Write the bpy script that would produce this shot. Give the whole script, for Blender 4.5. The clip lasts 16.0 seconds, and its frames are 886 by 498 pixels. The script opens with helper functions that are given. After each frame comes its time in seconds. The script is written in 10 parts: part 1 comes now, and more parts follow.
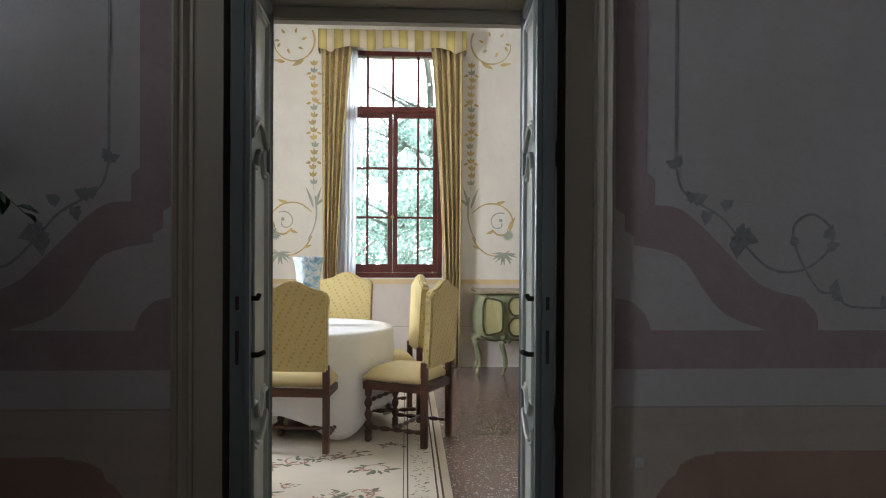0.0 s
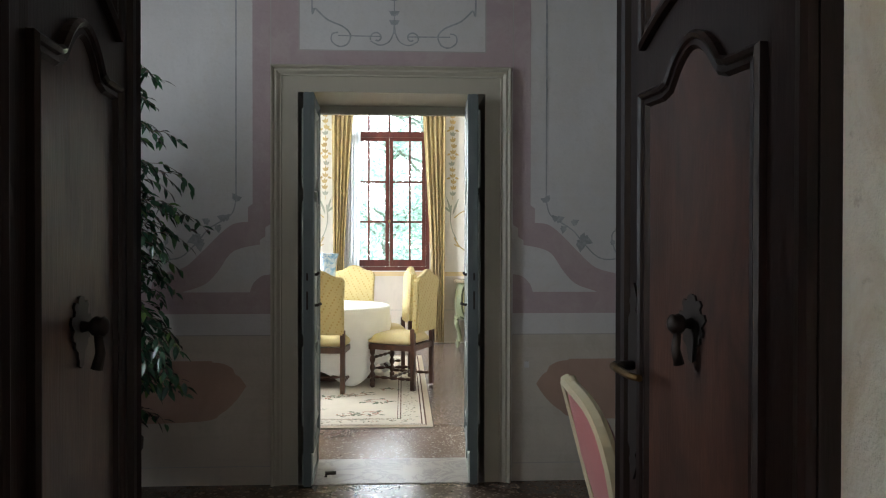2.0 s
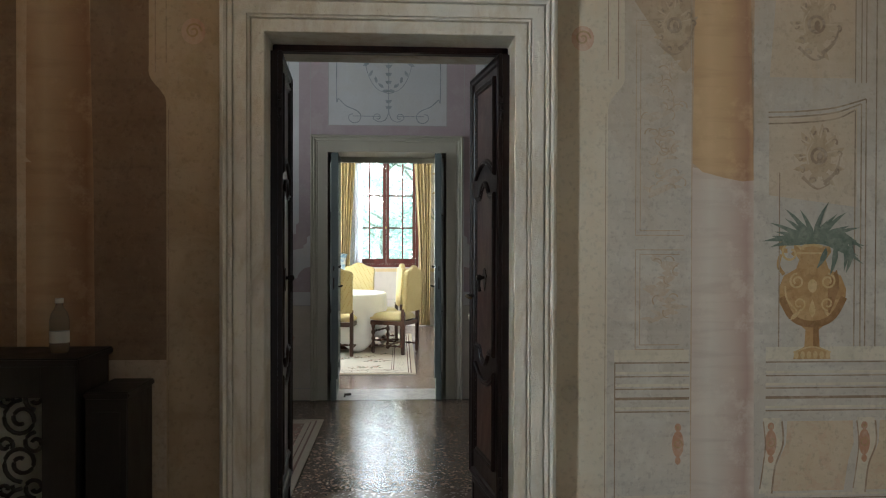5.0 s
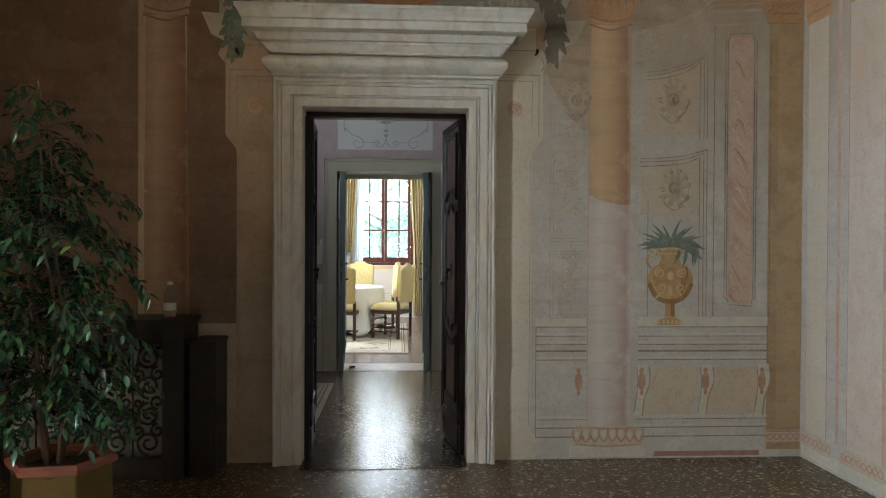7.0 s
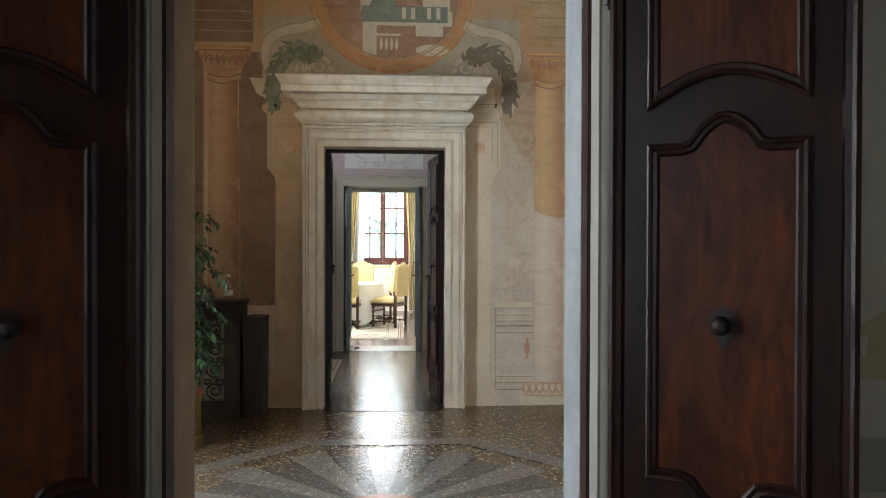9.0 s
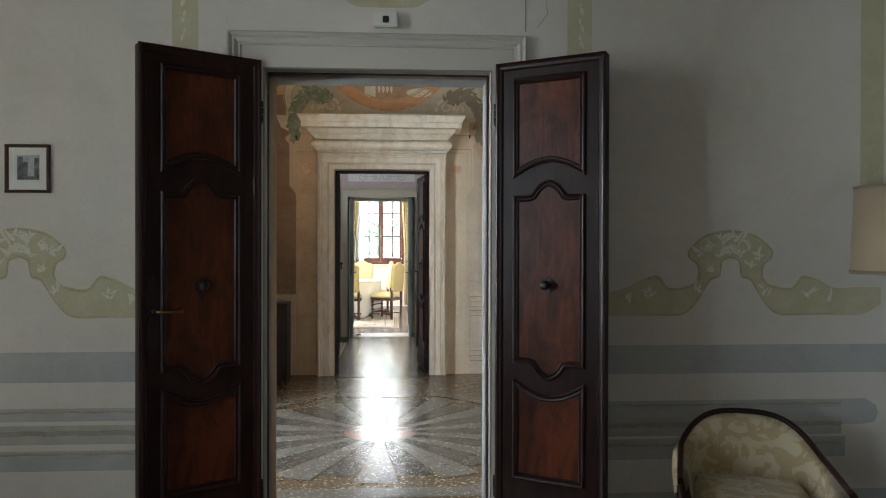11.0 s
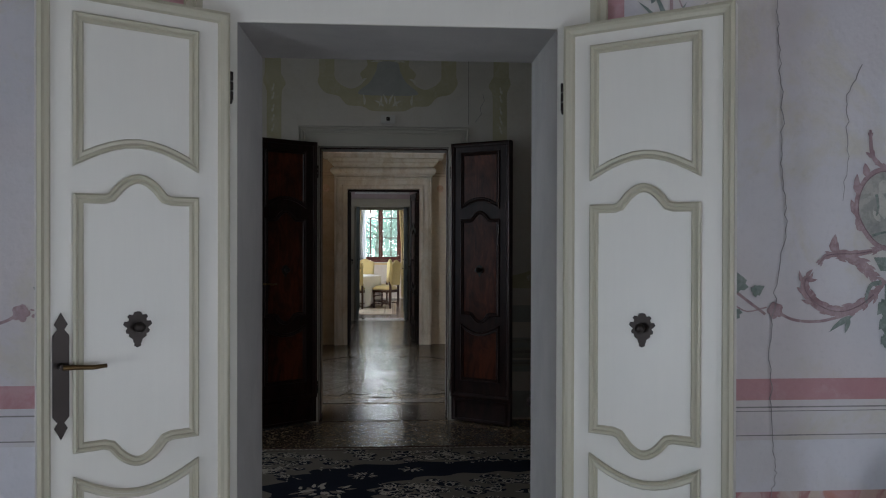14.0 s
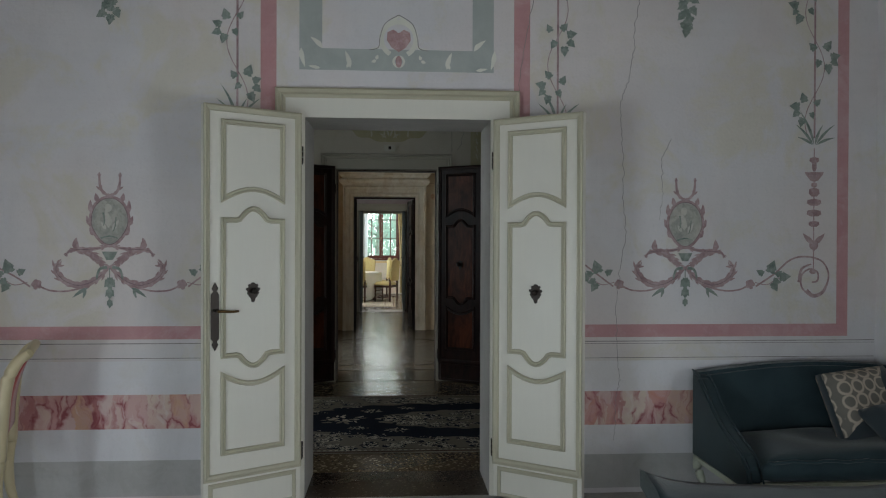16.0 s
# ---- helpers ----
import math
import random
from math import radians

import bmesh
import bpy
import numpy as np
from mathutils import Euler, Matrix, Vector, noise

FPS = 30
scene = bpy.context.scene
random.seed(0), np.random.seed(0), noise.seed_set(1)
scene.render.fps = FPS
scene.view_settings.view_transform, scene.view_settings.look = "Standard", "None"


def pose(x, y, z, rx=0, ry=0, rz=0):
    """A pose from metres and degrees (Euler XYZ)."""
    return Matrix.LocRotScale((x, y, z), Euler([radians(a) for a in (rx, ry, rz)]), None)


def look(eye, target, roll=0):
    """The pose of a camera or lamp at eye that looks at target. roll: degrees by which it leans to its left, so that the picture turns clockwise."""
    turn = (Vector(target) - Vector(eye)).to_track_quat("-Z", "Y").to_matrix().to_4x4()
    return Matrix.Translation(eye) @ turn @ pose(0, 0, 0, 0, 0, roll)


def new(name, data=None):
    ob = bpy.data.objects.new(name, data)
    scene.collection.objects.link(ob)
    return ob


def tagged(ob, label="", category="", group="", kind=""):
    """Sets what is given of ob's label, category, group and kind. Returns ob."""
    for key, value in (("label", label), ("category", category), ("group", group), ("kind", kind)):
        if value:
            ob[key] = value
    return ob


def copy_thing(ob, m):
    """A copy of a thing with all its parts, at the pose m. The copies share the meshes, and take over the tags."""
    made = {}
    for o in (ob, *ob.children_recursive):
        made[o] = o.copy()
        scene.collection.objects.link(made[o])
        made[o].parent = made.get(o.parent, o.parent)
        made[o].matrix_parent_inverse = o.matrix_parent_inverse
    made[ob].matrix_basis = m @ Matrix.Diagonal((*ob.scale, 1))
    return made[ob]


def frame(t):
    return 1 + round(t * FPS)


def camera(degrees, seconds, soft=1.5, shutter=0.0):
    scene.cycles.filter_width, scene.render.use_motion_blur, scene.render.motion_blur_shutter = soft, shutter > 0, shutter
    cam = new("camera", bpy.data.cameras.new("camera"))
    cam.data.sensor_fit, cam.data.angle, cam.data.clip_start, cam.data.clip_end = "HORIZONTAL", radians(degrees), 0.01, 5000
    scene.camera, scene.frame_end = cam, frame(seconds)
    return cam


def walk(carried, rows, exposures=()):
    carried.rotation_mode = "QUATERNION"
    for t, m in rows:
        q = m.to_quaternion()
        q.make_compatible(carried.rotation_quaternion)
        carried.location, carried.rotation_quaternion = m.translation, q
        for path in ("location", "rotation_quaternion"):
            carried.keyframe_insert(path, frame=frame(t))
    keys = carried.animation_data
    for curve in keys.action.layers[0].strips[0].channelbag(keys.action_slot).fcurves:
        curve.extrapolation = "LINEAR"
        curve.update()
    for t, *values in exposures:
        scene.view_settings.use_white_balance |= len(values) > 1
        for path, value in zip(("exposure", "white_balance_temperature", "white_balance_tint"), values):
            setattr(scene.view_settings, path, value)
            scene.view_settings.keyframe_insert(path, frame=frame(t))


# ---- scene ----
cam = camera(61.5, 16.0, soft=1.1)
PATH = [
    (0, (-0.207, 0.652, 1.334), (-0.109, 2.65, 1.322), 0.3),
    (0.5, (-0.205, 0.152, 1.342), (-0.102, 2.149, 1.326), 0.3),
    (1, (-0.2, -0.359, 1.339), (-0.094, 1.638, 1.326), 0.2),
    (1.5, (-0.184, -0.8, 1.337), (-0.079, 1.198, 1.323), 0.2),
    (2, (-0.18, -1.237, 1.347), (-0.072, 0.76, 1.33), 0.1),
    (3, (-0.187, -2.072, 1.352), (-0.075, -0.076, 1.339), 0.2),
    (3.5, (-0.188, -2.462, 1.368), (-0.072, -0.466, 1.352), 0.2),
    (4, (-0.16, -2.874, 1.375), (-0.05, -0.878, 1.359), 0.1),
    (6.5, (-0.099, -4.813, 1.409), (0.024, -2.817, 1.388), 0.2),
    (7, (-0.077, -5.24, 1.414), (0.04, -3.244, 1.395), 0.3),
    (7.5, (-0.074, -5.633, 1.426), (0.048, -3.637, 1.404), 0.3),
    (8, (-0.072, -6.075, 1.424), (0.051, -4.079, 1.407), 0.2),
    (9, (-0.053, -6.969, 1.439), (0.069, -4.973, 1.422), 0.2),
    (11.5, (-0.015, -9.176, 1.444), (0.113, -7.18, 1.432), 0.1),
    (12, (-0.017, -9.646, 1.453), (0.111, -7.65, 1.438), 0.1),
    (12.5, (-0.016, -10.068, 1.456), (0.11, -8.072, 1.441), 0.2),
    (13, (-0.016, -10.513, 1.456), (0.112, -8.517, 1.444), 0.3),
    (13.5, (-0.014, -10.928, 1.463), (0.116, -8.932, 1.449), 0.1),
    (14.5, (-0.023, -11.794, 1.472), (0.112, -9.799, 1.459), 0.2),
    (15, (-0.023, -12.264, 1.48), (0.111, -10.269, 1.464), 0.2),
    (16, (-0.034, -13.17, 1.477), (0.102, -11.174, 1.462), 0.2),
]
EXPOSURES = [(0.0, -0.72, 6300, 18), (0.7, -0.5, 6300, 17), (1.5, -0.05, 6300, 14), (2.2, 0.1, 6250, 12), (3.0, 0.08, 6200, 10), (8.0, 0.24, 6100, 11), (9.0, 0.74, 6350, 12), (11.5, 0.80, 6450, 14), (12.0, 0.52, 6650, 15), (12.5, -0.32, 6250, 17), (13.5, -0.9, 6200, 19), (15.0, -1.0, 6500, 11), (16.0, -1.0, 6650, 9)]
walk(cam, [(t, look(eye, target, roll)) for t, eye, target, roll in PATH], EXPOSURES)

# ---------- world, sun and window light ----------
world = bpy.data.worlds.new("sky")
scene.world = world
world.use_nodes = True
wn = world.node_tree.nodes
wl = world.node_tree.links
sky = wn.new("ShaderNodeTexSky")
sky.sky_type = "NISHITA"
sky.sun_disc = False
sky.sun_elevation = radians(52)
sky.sun_rotation = radians(155)
sky.air_density, sky.dust_density = 1.0, 3.0
wl.new(sky.outputs["Color"], wn["Background"].inputs["Color"])
wn["Background"].inputs["Strength"].default_value = 0.15

sun_data = bpy.data.lights.new("sun", "SUN")
sun_data.energy, sun_data.angle, sun_data.color = 5.0, radians(1), (1.0, 0.95, 0.86)
sun = new("sun", sun_data)
sun.matrix_basis = look((6, -12, 15), (0, 0, 0))


def window_light(x, y, z, wide, high, watts, color=(0.82, 0.93, 1.0), turn=-90):
    """Sky light in a window opening; turn -90 shines towards +x, 180 towards -y."""
    d = bpy.data.lights.new("window_light", "AREA")
    d.shape, d.size, d.size_y, d.energy, d.color = "RECTANGLE", wide, high, watts, color
    ob = new("window_light", d)
    ob.matrix_basis = pose(x, y, z, 90, 0, turn)
    return ob


# ---------- plan, in metres ----------
SKY_GLOW = 17.0             # brightness of the hazy sky behind the garden
CEIL = 4.15
X_LEFT = -2.95            # facade with the side windows
Y_A, Y_B, Y_C, Y_D, Y_E, Y_END = 8.75, 2.937, -0.444, -5.172, -8.833, -16.2
T_B, T_C, T_D, T_E = 0.46, 0.46, 0.385, 0.47   # wall thicknesses
OPEN_B = (-0.76, 0.28, 2.18)
OPEN_C = (-0.69, 0.36, 2.265)
OPEN_D = (-0.635, 0.442, 2.27)
OPEN_E = (-0.536, 0.538, 2.20)
RIGHT = {"A": 2.6, "B": 2.6, "C": 2.59, "D": 2.75, "E": 2.90}
# side windows: room, y centre, width, sill, head, watts
SIDE_WINDOWS = [("A", 6.2, 1.15, 0.9, 3.2, 380), ("B", 1.20, 0.90, 1.0, 3.2, 66), ("C", -3.50, 0.72, 0.5, 3.3, 250),
                # the pink room's (E) is unseen, added low as fill
                ("D", -7.45, 1.0, 0.9, 3.0, 44), ("E", -12.4, 1.4, 0.25, 1.25, 140)]
PINK_OPENINGS = [(-12.8, 1.4, 0.25, 1.35, 150)]     # unseen low opening assumed for the pink room's light: y, width, foot, head, watts
for yc, wide, z0, z1, watts in PINK_OPENINGS:
    window_light(RIGHT["E"] + 0.26, yc, (z0 + z1) / 2, wide - 0.06, z1 - z0 - 0.06, watts, (0.80, 0.91, 1.0), turn=90)
HALL_FILL_OPENING = (-4.35, 0.7, 0.9, 3.0)      # unseen opening added in the wall across from the first window, for fill light
window_light(RIGHT["C"] + 0.56, HALL_FILL_OPENING[0], 1.95, 0.64, 2.04, 8, (1.0, 0.85, 0.66), turn=90)
END_OPENING = (-1.0, 1.0, 0.1, 1.75)     # unseen opening assumed in the end wall, for light from behind
window_light(0.0, Y_END - 0.26, 0.92, 1.9, 1.55, 55, (0.80, 0.91, 1.0), turn=0)
for room, yc, wide, z0, z1, watts in SIDE_WINDOWS:
    window_light(X_LEFT - (0.2 if room == "E" else 0.58), yc, (z0 + z1) / 2, wide - 0.06, z1 - z0 - 0.06, watts, (0.75, 0.90, 1.0) if room in "DE" else (0.82, 0.93, 1.0))


# ---------- materials ----------
def nodes_of(name):
    m = bpy.data.materials.new(name)
    m.use_nodes = True
    nt = m.node_tree
    return m, nt.nodes, nt.links, nt.nodes["Principled BSDF"]


def mixed(nodes, links, a, b, fac):
    """Colour mix; a, b: colours or sockets; fac: a number or a socket."""
    n = nodes.new("ShaderNodeMix")
    n.data_type = "RGBA"
    for sock, v in ((n.inputs[0], fac), (n.inputs[6], a), (n.inputs[7], b)):
        if isinstance(v, bpy.types.NodeSocket):
            links.new(v, sock)
        elif isinstance(v, (int, float)):
            sock.default_value = v
        else:
            sock.default_value = (*v, 1)
    return n.outputs[2]


def math_node(nodes, links, op, a, b=0.0, clamp=False):
    n = nodes.new("ShaderNodeMath")
    n.operation, n.use_clamp = op, clamp
    for sock, v in ((n.inputs[0], a), (n.inputs[1], b)):
        if isinstance(v, bpy.types.NodeSocket):
            links.new(v, sock)
        else:
            sock.default_value = v
    return n.outputs[0]


def noise_node(nodes, links, scale, detail=4.0, stretch=(1, 1, 1), rough=0.55, distort=0.0):
    tc = nodes.new("ShaderNodeTexCoord")
    mp = nodes.new("ShaderNodeMapping")
    mp.inputs["Scale"].default_value = stretch
    links.new(tc.outputs["Object"], mp.inputs["Vector"])
    n = nodes.new("ShaderNodeTexNoise")
    n.inputs["Scale"].default_value, n.inputs["Detail"].default_value = scale, detail
    n.inputs["Roughness"].default_value, n.inputs["Distortion"].default_value = rough, distort
    links.new(mp.outputs["Vector"], n.inputs["Vector"])
    return n


def ramp(nodes, links, src, stops):
    r = nodes.new("ShaderNodeValToRGB")
    while len(r.color_ramp.elements) < len(stops):
        r.color_ramp.elements.new(0.5)
    for e, (p, c) in zip(r.color_ramp.elements, stops):
        e.position, e.color = p, (*((c,) * 3 if isinstance(c, (int, float)) else c), 1)
    links.new(src, r.inputs[0])
    return r.outputs[0]


def bumped(nodes, links, bsdf, height, strength, distance=0.01):
    b = nodes.new("ShaderNodeBump")
    b.inputs["Strength"].default_value, b.inputs["Distance"].default_value = strength, distance
    links.new(height, b.inputs["Height"])
    links.new(b.outputs["Normal"], bsdf.inputs["Normal"])


def tint(c, k):
    return tuple(min(1.0, v * k) for v in c)


def plaster(name, color, rough=0.85, stain=0.16, grain=0.05, scale=1.1, other=None, bump=0.12):
    """Old lime plaster or paint on it: broad stains, brush grain, fine relief."""
    m, n, l, b = nodes_of(name)
    big = noise_node(n, l, scale, 5, rough=0.6, distort=0.6)
    fine = noise_node(n, l, 14, 6, stretch=(1, 1, 0.35))
    dirt = noise_node(n, l, 90, 3)
    c = mixed(n, l, tint(color, 1 - stain), other or tint(color, 1 + stain * 0.7), ramp(n, l, big.outputs["Fac"], [(0.32, 0.0), (0.68, 1.0)]))
    c = mixed(n, l, c, tint(color, 0.72), math_node(n, l, "MULTIPLY", ramp(n, l, fine.outputs["Fac"], [(0.5, 0.0), (0.8, 1.0)]), grain * 6, True))
    l.new(c, b.inputs["Base Color"])
    b.inputs["Roughness"].default_value = rough
    b.inputs["Specular IOR Level"].default_value = 0.25
    h = math_node(n, l, "ADD", fine.outputs["Fac"], math_node(n, l, "MULTIPLY", dirt.outputs["Fac"], 0.35))
    bumped(n, l, b, h, bump, 0.012)
    return m


def fresco(name, a, b, patch, amount=0.5, bands=0.18, scale=1.5, drips=0.22, hues=0.3, grit=1.0, brown_top=0.0):
    """Faded mural ground: drifting tones, lime losses, horizontal ghost stains, speckle and trowel relief.
    The last argument turns the upper part darker and browner."""
    m, n, l, bs = nodes_of(name)
    big = noise_node(n, l, scale, 5, rough=0.62, distort=0.8)
    lost = noise_node(n, l, scale * 2.6, 9, rough=0.68, distort=0.5)
    hue = noise_node(n, l, 0.8, 3, distort=0.4)
    band = noise_node(n, l, 3.0, 4, stretch=(0.5, 0.5, 6.0), distort=0.3)
    speck = noise_node(n, l, 55, 4)
    drip = noise_node(n, l, 4.0, 5, stretch=(1.6, 1.6, 0.35), distort=1.0)
    c = mixed(n, l, a, b, ramp(n, l, big.outputs["Fac"], [(0.34, 0.0), (0.66, 1.0)]))
    c = mixed(n, l, c, (a[0] * 1.06, a[1] * 0.90, a[2] * 0.78), math_node(n, l, "MULTIPLY", ramp(n, l, hue.outputs["Fac"], [(0.45, 0.0), (0.62, 1.0)]), hues))
    c = mixed(n, l, c, patch, math_node(n, l, "MULTIPLY", ramp(n, l, lost.outputs["Fac"], [(0.50, 0.0), (0.60, 1.0)]), amount))
    c = mixed(n, l, c, tint(a, 0.55), math_node(n, l, "MULTIPLY", ramp(n, l, band.outputs["Fac"], [(0.52, 0.0), (0.72, 1.0)]), bands))
    c = mixed(n, l, c, tint(a, 0.62), math_node(n, l, "MULTIPLY", ramp(n, l, drip.outputs["Fac"], [(0.50, 0.0), (0.78, 1.0)]), drips))
    c = mixed(n, l, c, tint(a, 0.5), math_node(n, l, "MULTIPLY", ramp(n, l, speck.outputs["Fac"], [(0.54, 0.0), (0.72, 1.0)]), 0.36 * grit))
    fleck = noise_node(n, l, 22, 7, stretch=(1, 1, 0.8), rough=0.75, distort=0.6)
    c = mixed(n, l, c, tint(patch, 1.12), math_node(n, l, "MULTIPLY", ramp(n, l, fleck.outputs["Fac"], [(0.56, 0.0), (0.64, 1.0)]), 0.28 * grit))
    if brown_top:
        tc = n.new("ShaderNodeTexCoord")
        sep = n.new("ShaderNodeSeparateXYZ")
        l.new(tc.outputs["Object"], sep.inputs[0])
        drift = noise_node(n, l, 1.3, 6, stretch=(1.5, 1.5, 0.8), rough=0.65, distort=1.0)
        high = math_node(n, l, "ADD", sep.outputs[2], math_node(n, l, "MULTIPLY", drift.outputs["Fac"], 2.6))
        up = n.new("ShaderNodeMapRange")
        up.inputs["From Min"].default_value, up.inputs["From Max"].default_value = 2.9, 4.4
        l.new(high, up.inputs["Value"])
        c = mixed(n, l, c, (a[0] * 0.82, a[1] * 0.68, a[2] * 0.52), math_node(n, l, "MULTIPLY", up.outputs[0], brown_top))
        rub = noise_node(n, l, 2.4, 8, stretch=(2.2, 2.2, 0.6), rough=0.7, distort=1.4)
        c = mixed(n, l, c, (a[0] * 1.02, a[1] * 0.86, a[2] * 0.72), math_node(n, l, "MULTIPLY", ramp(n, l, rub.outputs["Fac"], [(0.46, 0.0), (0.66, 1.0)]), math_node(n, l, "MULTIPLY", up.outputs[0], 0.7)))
    l.new(c, bs.inputs["Base Color"])
    bs.inputs["Roughness"].default_value = 0.8
    bs.inputs["Specular IOR Level"].default_value = 0.25
    bumped(n, l, bs, math_node(n, l, "ADD", lost.outputs["Fac"], math_node(n, l, "MULTIPLY", speck.outputs["Fac"], 0.35)), 0.32, 0.012)
    return m


def weathered_stone(name, base, warm, grey):
    m, n, l, b = nodes_of(name)
    big = noise_node(n, l, 2.2, 6, rough=0.65, distort=0.7)
    run = noise_node(n, l, 5, 7, stretch=(1.3, 1.3, 0.5), rough=0.7, distort=0.9)
    pit = noise_node(n, l, 38, 6, rough=0.7)
    fine = noise_node(n, l, 140, 3)
    c = mixed(n, l, tint(base, 0.9), tint(base, 1.1), big.outputs["Fac"])
    c = mixed(n, l, c, warm, math_node(n, l, "MULTIPLY", ramp(n, l, run.outputs["Fac"], [(0.45, 0.0), (0.64, 1.0)]), 0.75))
    c = mixed(n, l, c, grey, math_node(n, l, "MULTIPLY", ramp(n, l, big.outputs["Fac"], [(0.52, 0.0), (0.68, 1.0)]), 0.45))
    c = mixed(n, l, c, tint(warm, 0.55), math_node(n, l, "MULTIPLY", ramp(n, l, pit.outputs["Fac"], [(0.60, 0.0), (0.74, 1.0)]), 0.55))
    l.new(c, b.inputs["Base Color"])
    b.inputs["Roughness"].default_value = 0.68
    b.inputs["Specular IOR Level"].default_value = 0.35
    bumped(n, l, b, math_node(n, l, "ADD", pit.outputs["Fac"], math_node(n, l, "MULTIPLY", fine.outputs["Fac"], 0.4)), 0.4, 0.012)
    return m


def wood(name, dark, light, rough=0.35, scale=1.0, along=(9, 9, 0.9), coat=0.0, figure=3.0):
    m, n, l, b = nodes_of(name)
    grain = noise_node(n, l, 3.2 * scale, 8, stretch=along, rough=0.65, distort=1.2)
    fig = noise_node(n, l, figure, 3, stretch=(1.6, 1.6, 0.7), distort=2.0)
    pore = noise_node(n, l, 60 * scale, 3, stretch=(3, 3, 0.25))
    c = mixed(n, l, dark, light, ramp(n, l, grain.outputs["Fac"], [(0.3, 0.0), (0.72, 1.0)]))
    c = mixed(n, l, c, tint(dark, 0.7), ramp(n, l, fig.outputs["Fac"], [(0.42, 0.0), (0.72, 0.75)]))
    l.new(c, b.inputs["Base Color"])
    rr = n.new("ShaderNodeMapRange")
    rr.inputs["To Min"].default_value, rr.inputs["To Max"].default_value = rough * 0.75, min(1, rough * 1.4)
    l.new(fig.outputs["Fac"], rr.inputs["Value"])
    l.new(rr.outputs[0], b.inputs["Roughness"])
    b.inputs["Coat Weight"].default_value = coat
    b.inputs["Coat Roughness"].default_value = 0.2
    bumped(n, l, b, pore.outputs["Fac"], 0.12, 0.004)
    return m


def painted_wood(name, color, rough=0.5, worn=(0.3, 0.27, 0.2)):
    m, n, l, b = nodes_of(name)
    big = noise_node(n, l, 2.2, 4, distort=0.5)
    brush = noise_node(n, l, 8, 5, stretch=(6, 6, 0.5))
    chips = noise_node(n, l, 30, 8, rough=0.75)
    c = mixed(n, l, tint(color, 0.9), tint(color, 1.06), big.outputs["Fac"])
    c = mixed(n, l, c, tint(color, 0.8), math_node(n, l, "MULTIPLY", brush.outputs["Fac"], 0.25))
    c = mixed(n, l, c, worn, ramp(n, l, chips.outputs["Fac"], [(0.70, 0.0), (0.76, 0.7)]))
    l.new(c, b.inputs["Base Color"])
    b.inputs["Roughness"].default_value = rough
    b.inputs["Specular IOR Level"].default_value = 0.4
    bumped(n, l, b, brush.outputs["Fac"], 0.1, 0.004)
    return m


def fabric(name, color, other=None, weave=350, rough=0.9, sheen=0.2, pattern=None):
    """Upholstery; pattern: (scale, colour) of a small repeated motif."""
    m, n, l, b = nodes_of(name)
    big = noise_node(n, l, 4, 4)
    thread = noise_node(n, l, weave, 2)
    c = mixed(n, l, tint(color, 0.88), other or tint(color, 1.1), big.outputs["Fac"])
    if pattern:
        tc = n.new("ShaderNodeTexCoord")
        v = n.new("ShaderNodeTexVoronoi")
        v.inputs["Scale"].default_value, v.inputs["Randomness"].default_value = pattern[0], 0.0
        mp = n.new("ShaderNodeMapping")
        mp.inputs["Rotation"].default_value = (radians(45), radians(45), radians(45))
        l.new(tc.outputs["Object"], mp.inputs["Vector"])
        l.new(mp.outputs["Vector"], v.inputs["Vector"])
        c = mixed(n, l, pattern[1], c, ramp(n, l, v.outputs["Distance"], [(0.24, 0.1), (0.36, 1.0)]))
    l.new(c, b.inputs["Base Color"])
    b.inputs["Roughness"].default_value = rough
    b.inputs["Specular IOR Level"].default_value = 0.2
    b.inputs["Sheen Weight"].default_value = sheen
    bumped(n, l, b, thread.outputs["Fac"], 0.25, 0.003)
    return m


def metal(name, color, rough=0.35, full=1.0):
    m, n, l, b = nodes_of(name)
    s = noise_node(n, l, 12, 5)
    c = mixed(n, l, tint(color, 0.6), tint(color, 1.1), s.outputs["Fac"])
    l.new(c, b.inputs["Base Color"])
    b.inputs["Metallic"].default_value = full
    rr = n.new("ShaderNodeMapRange")
    rr.inputs["To Min"].default_value, rr.inputs["To Max"].default_value = rough * 0.7, min(1, rough * 1.5)
    l.new(s.outputs["Fac"], rr.inputs["Value"])
    l.new(rr.outputs[0], b.inputs["Roughness"])
    return m


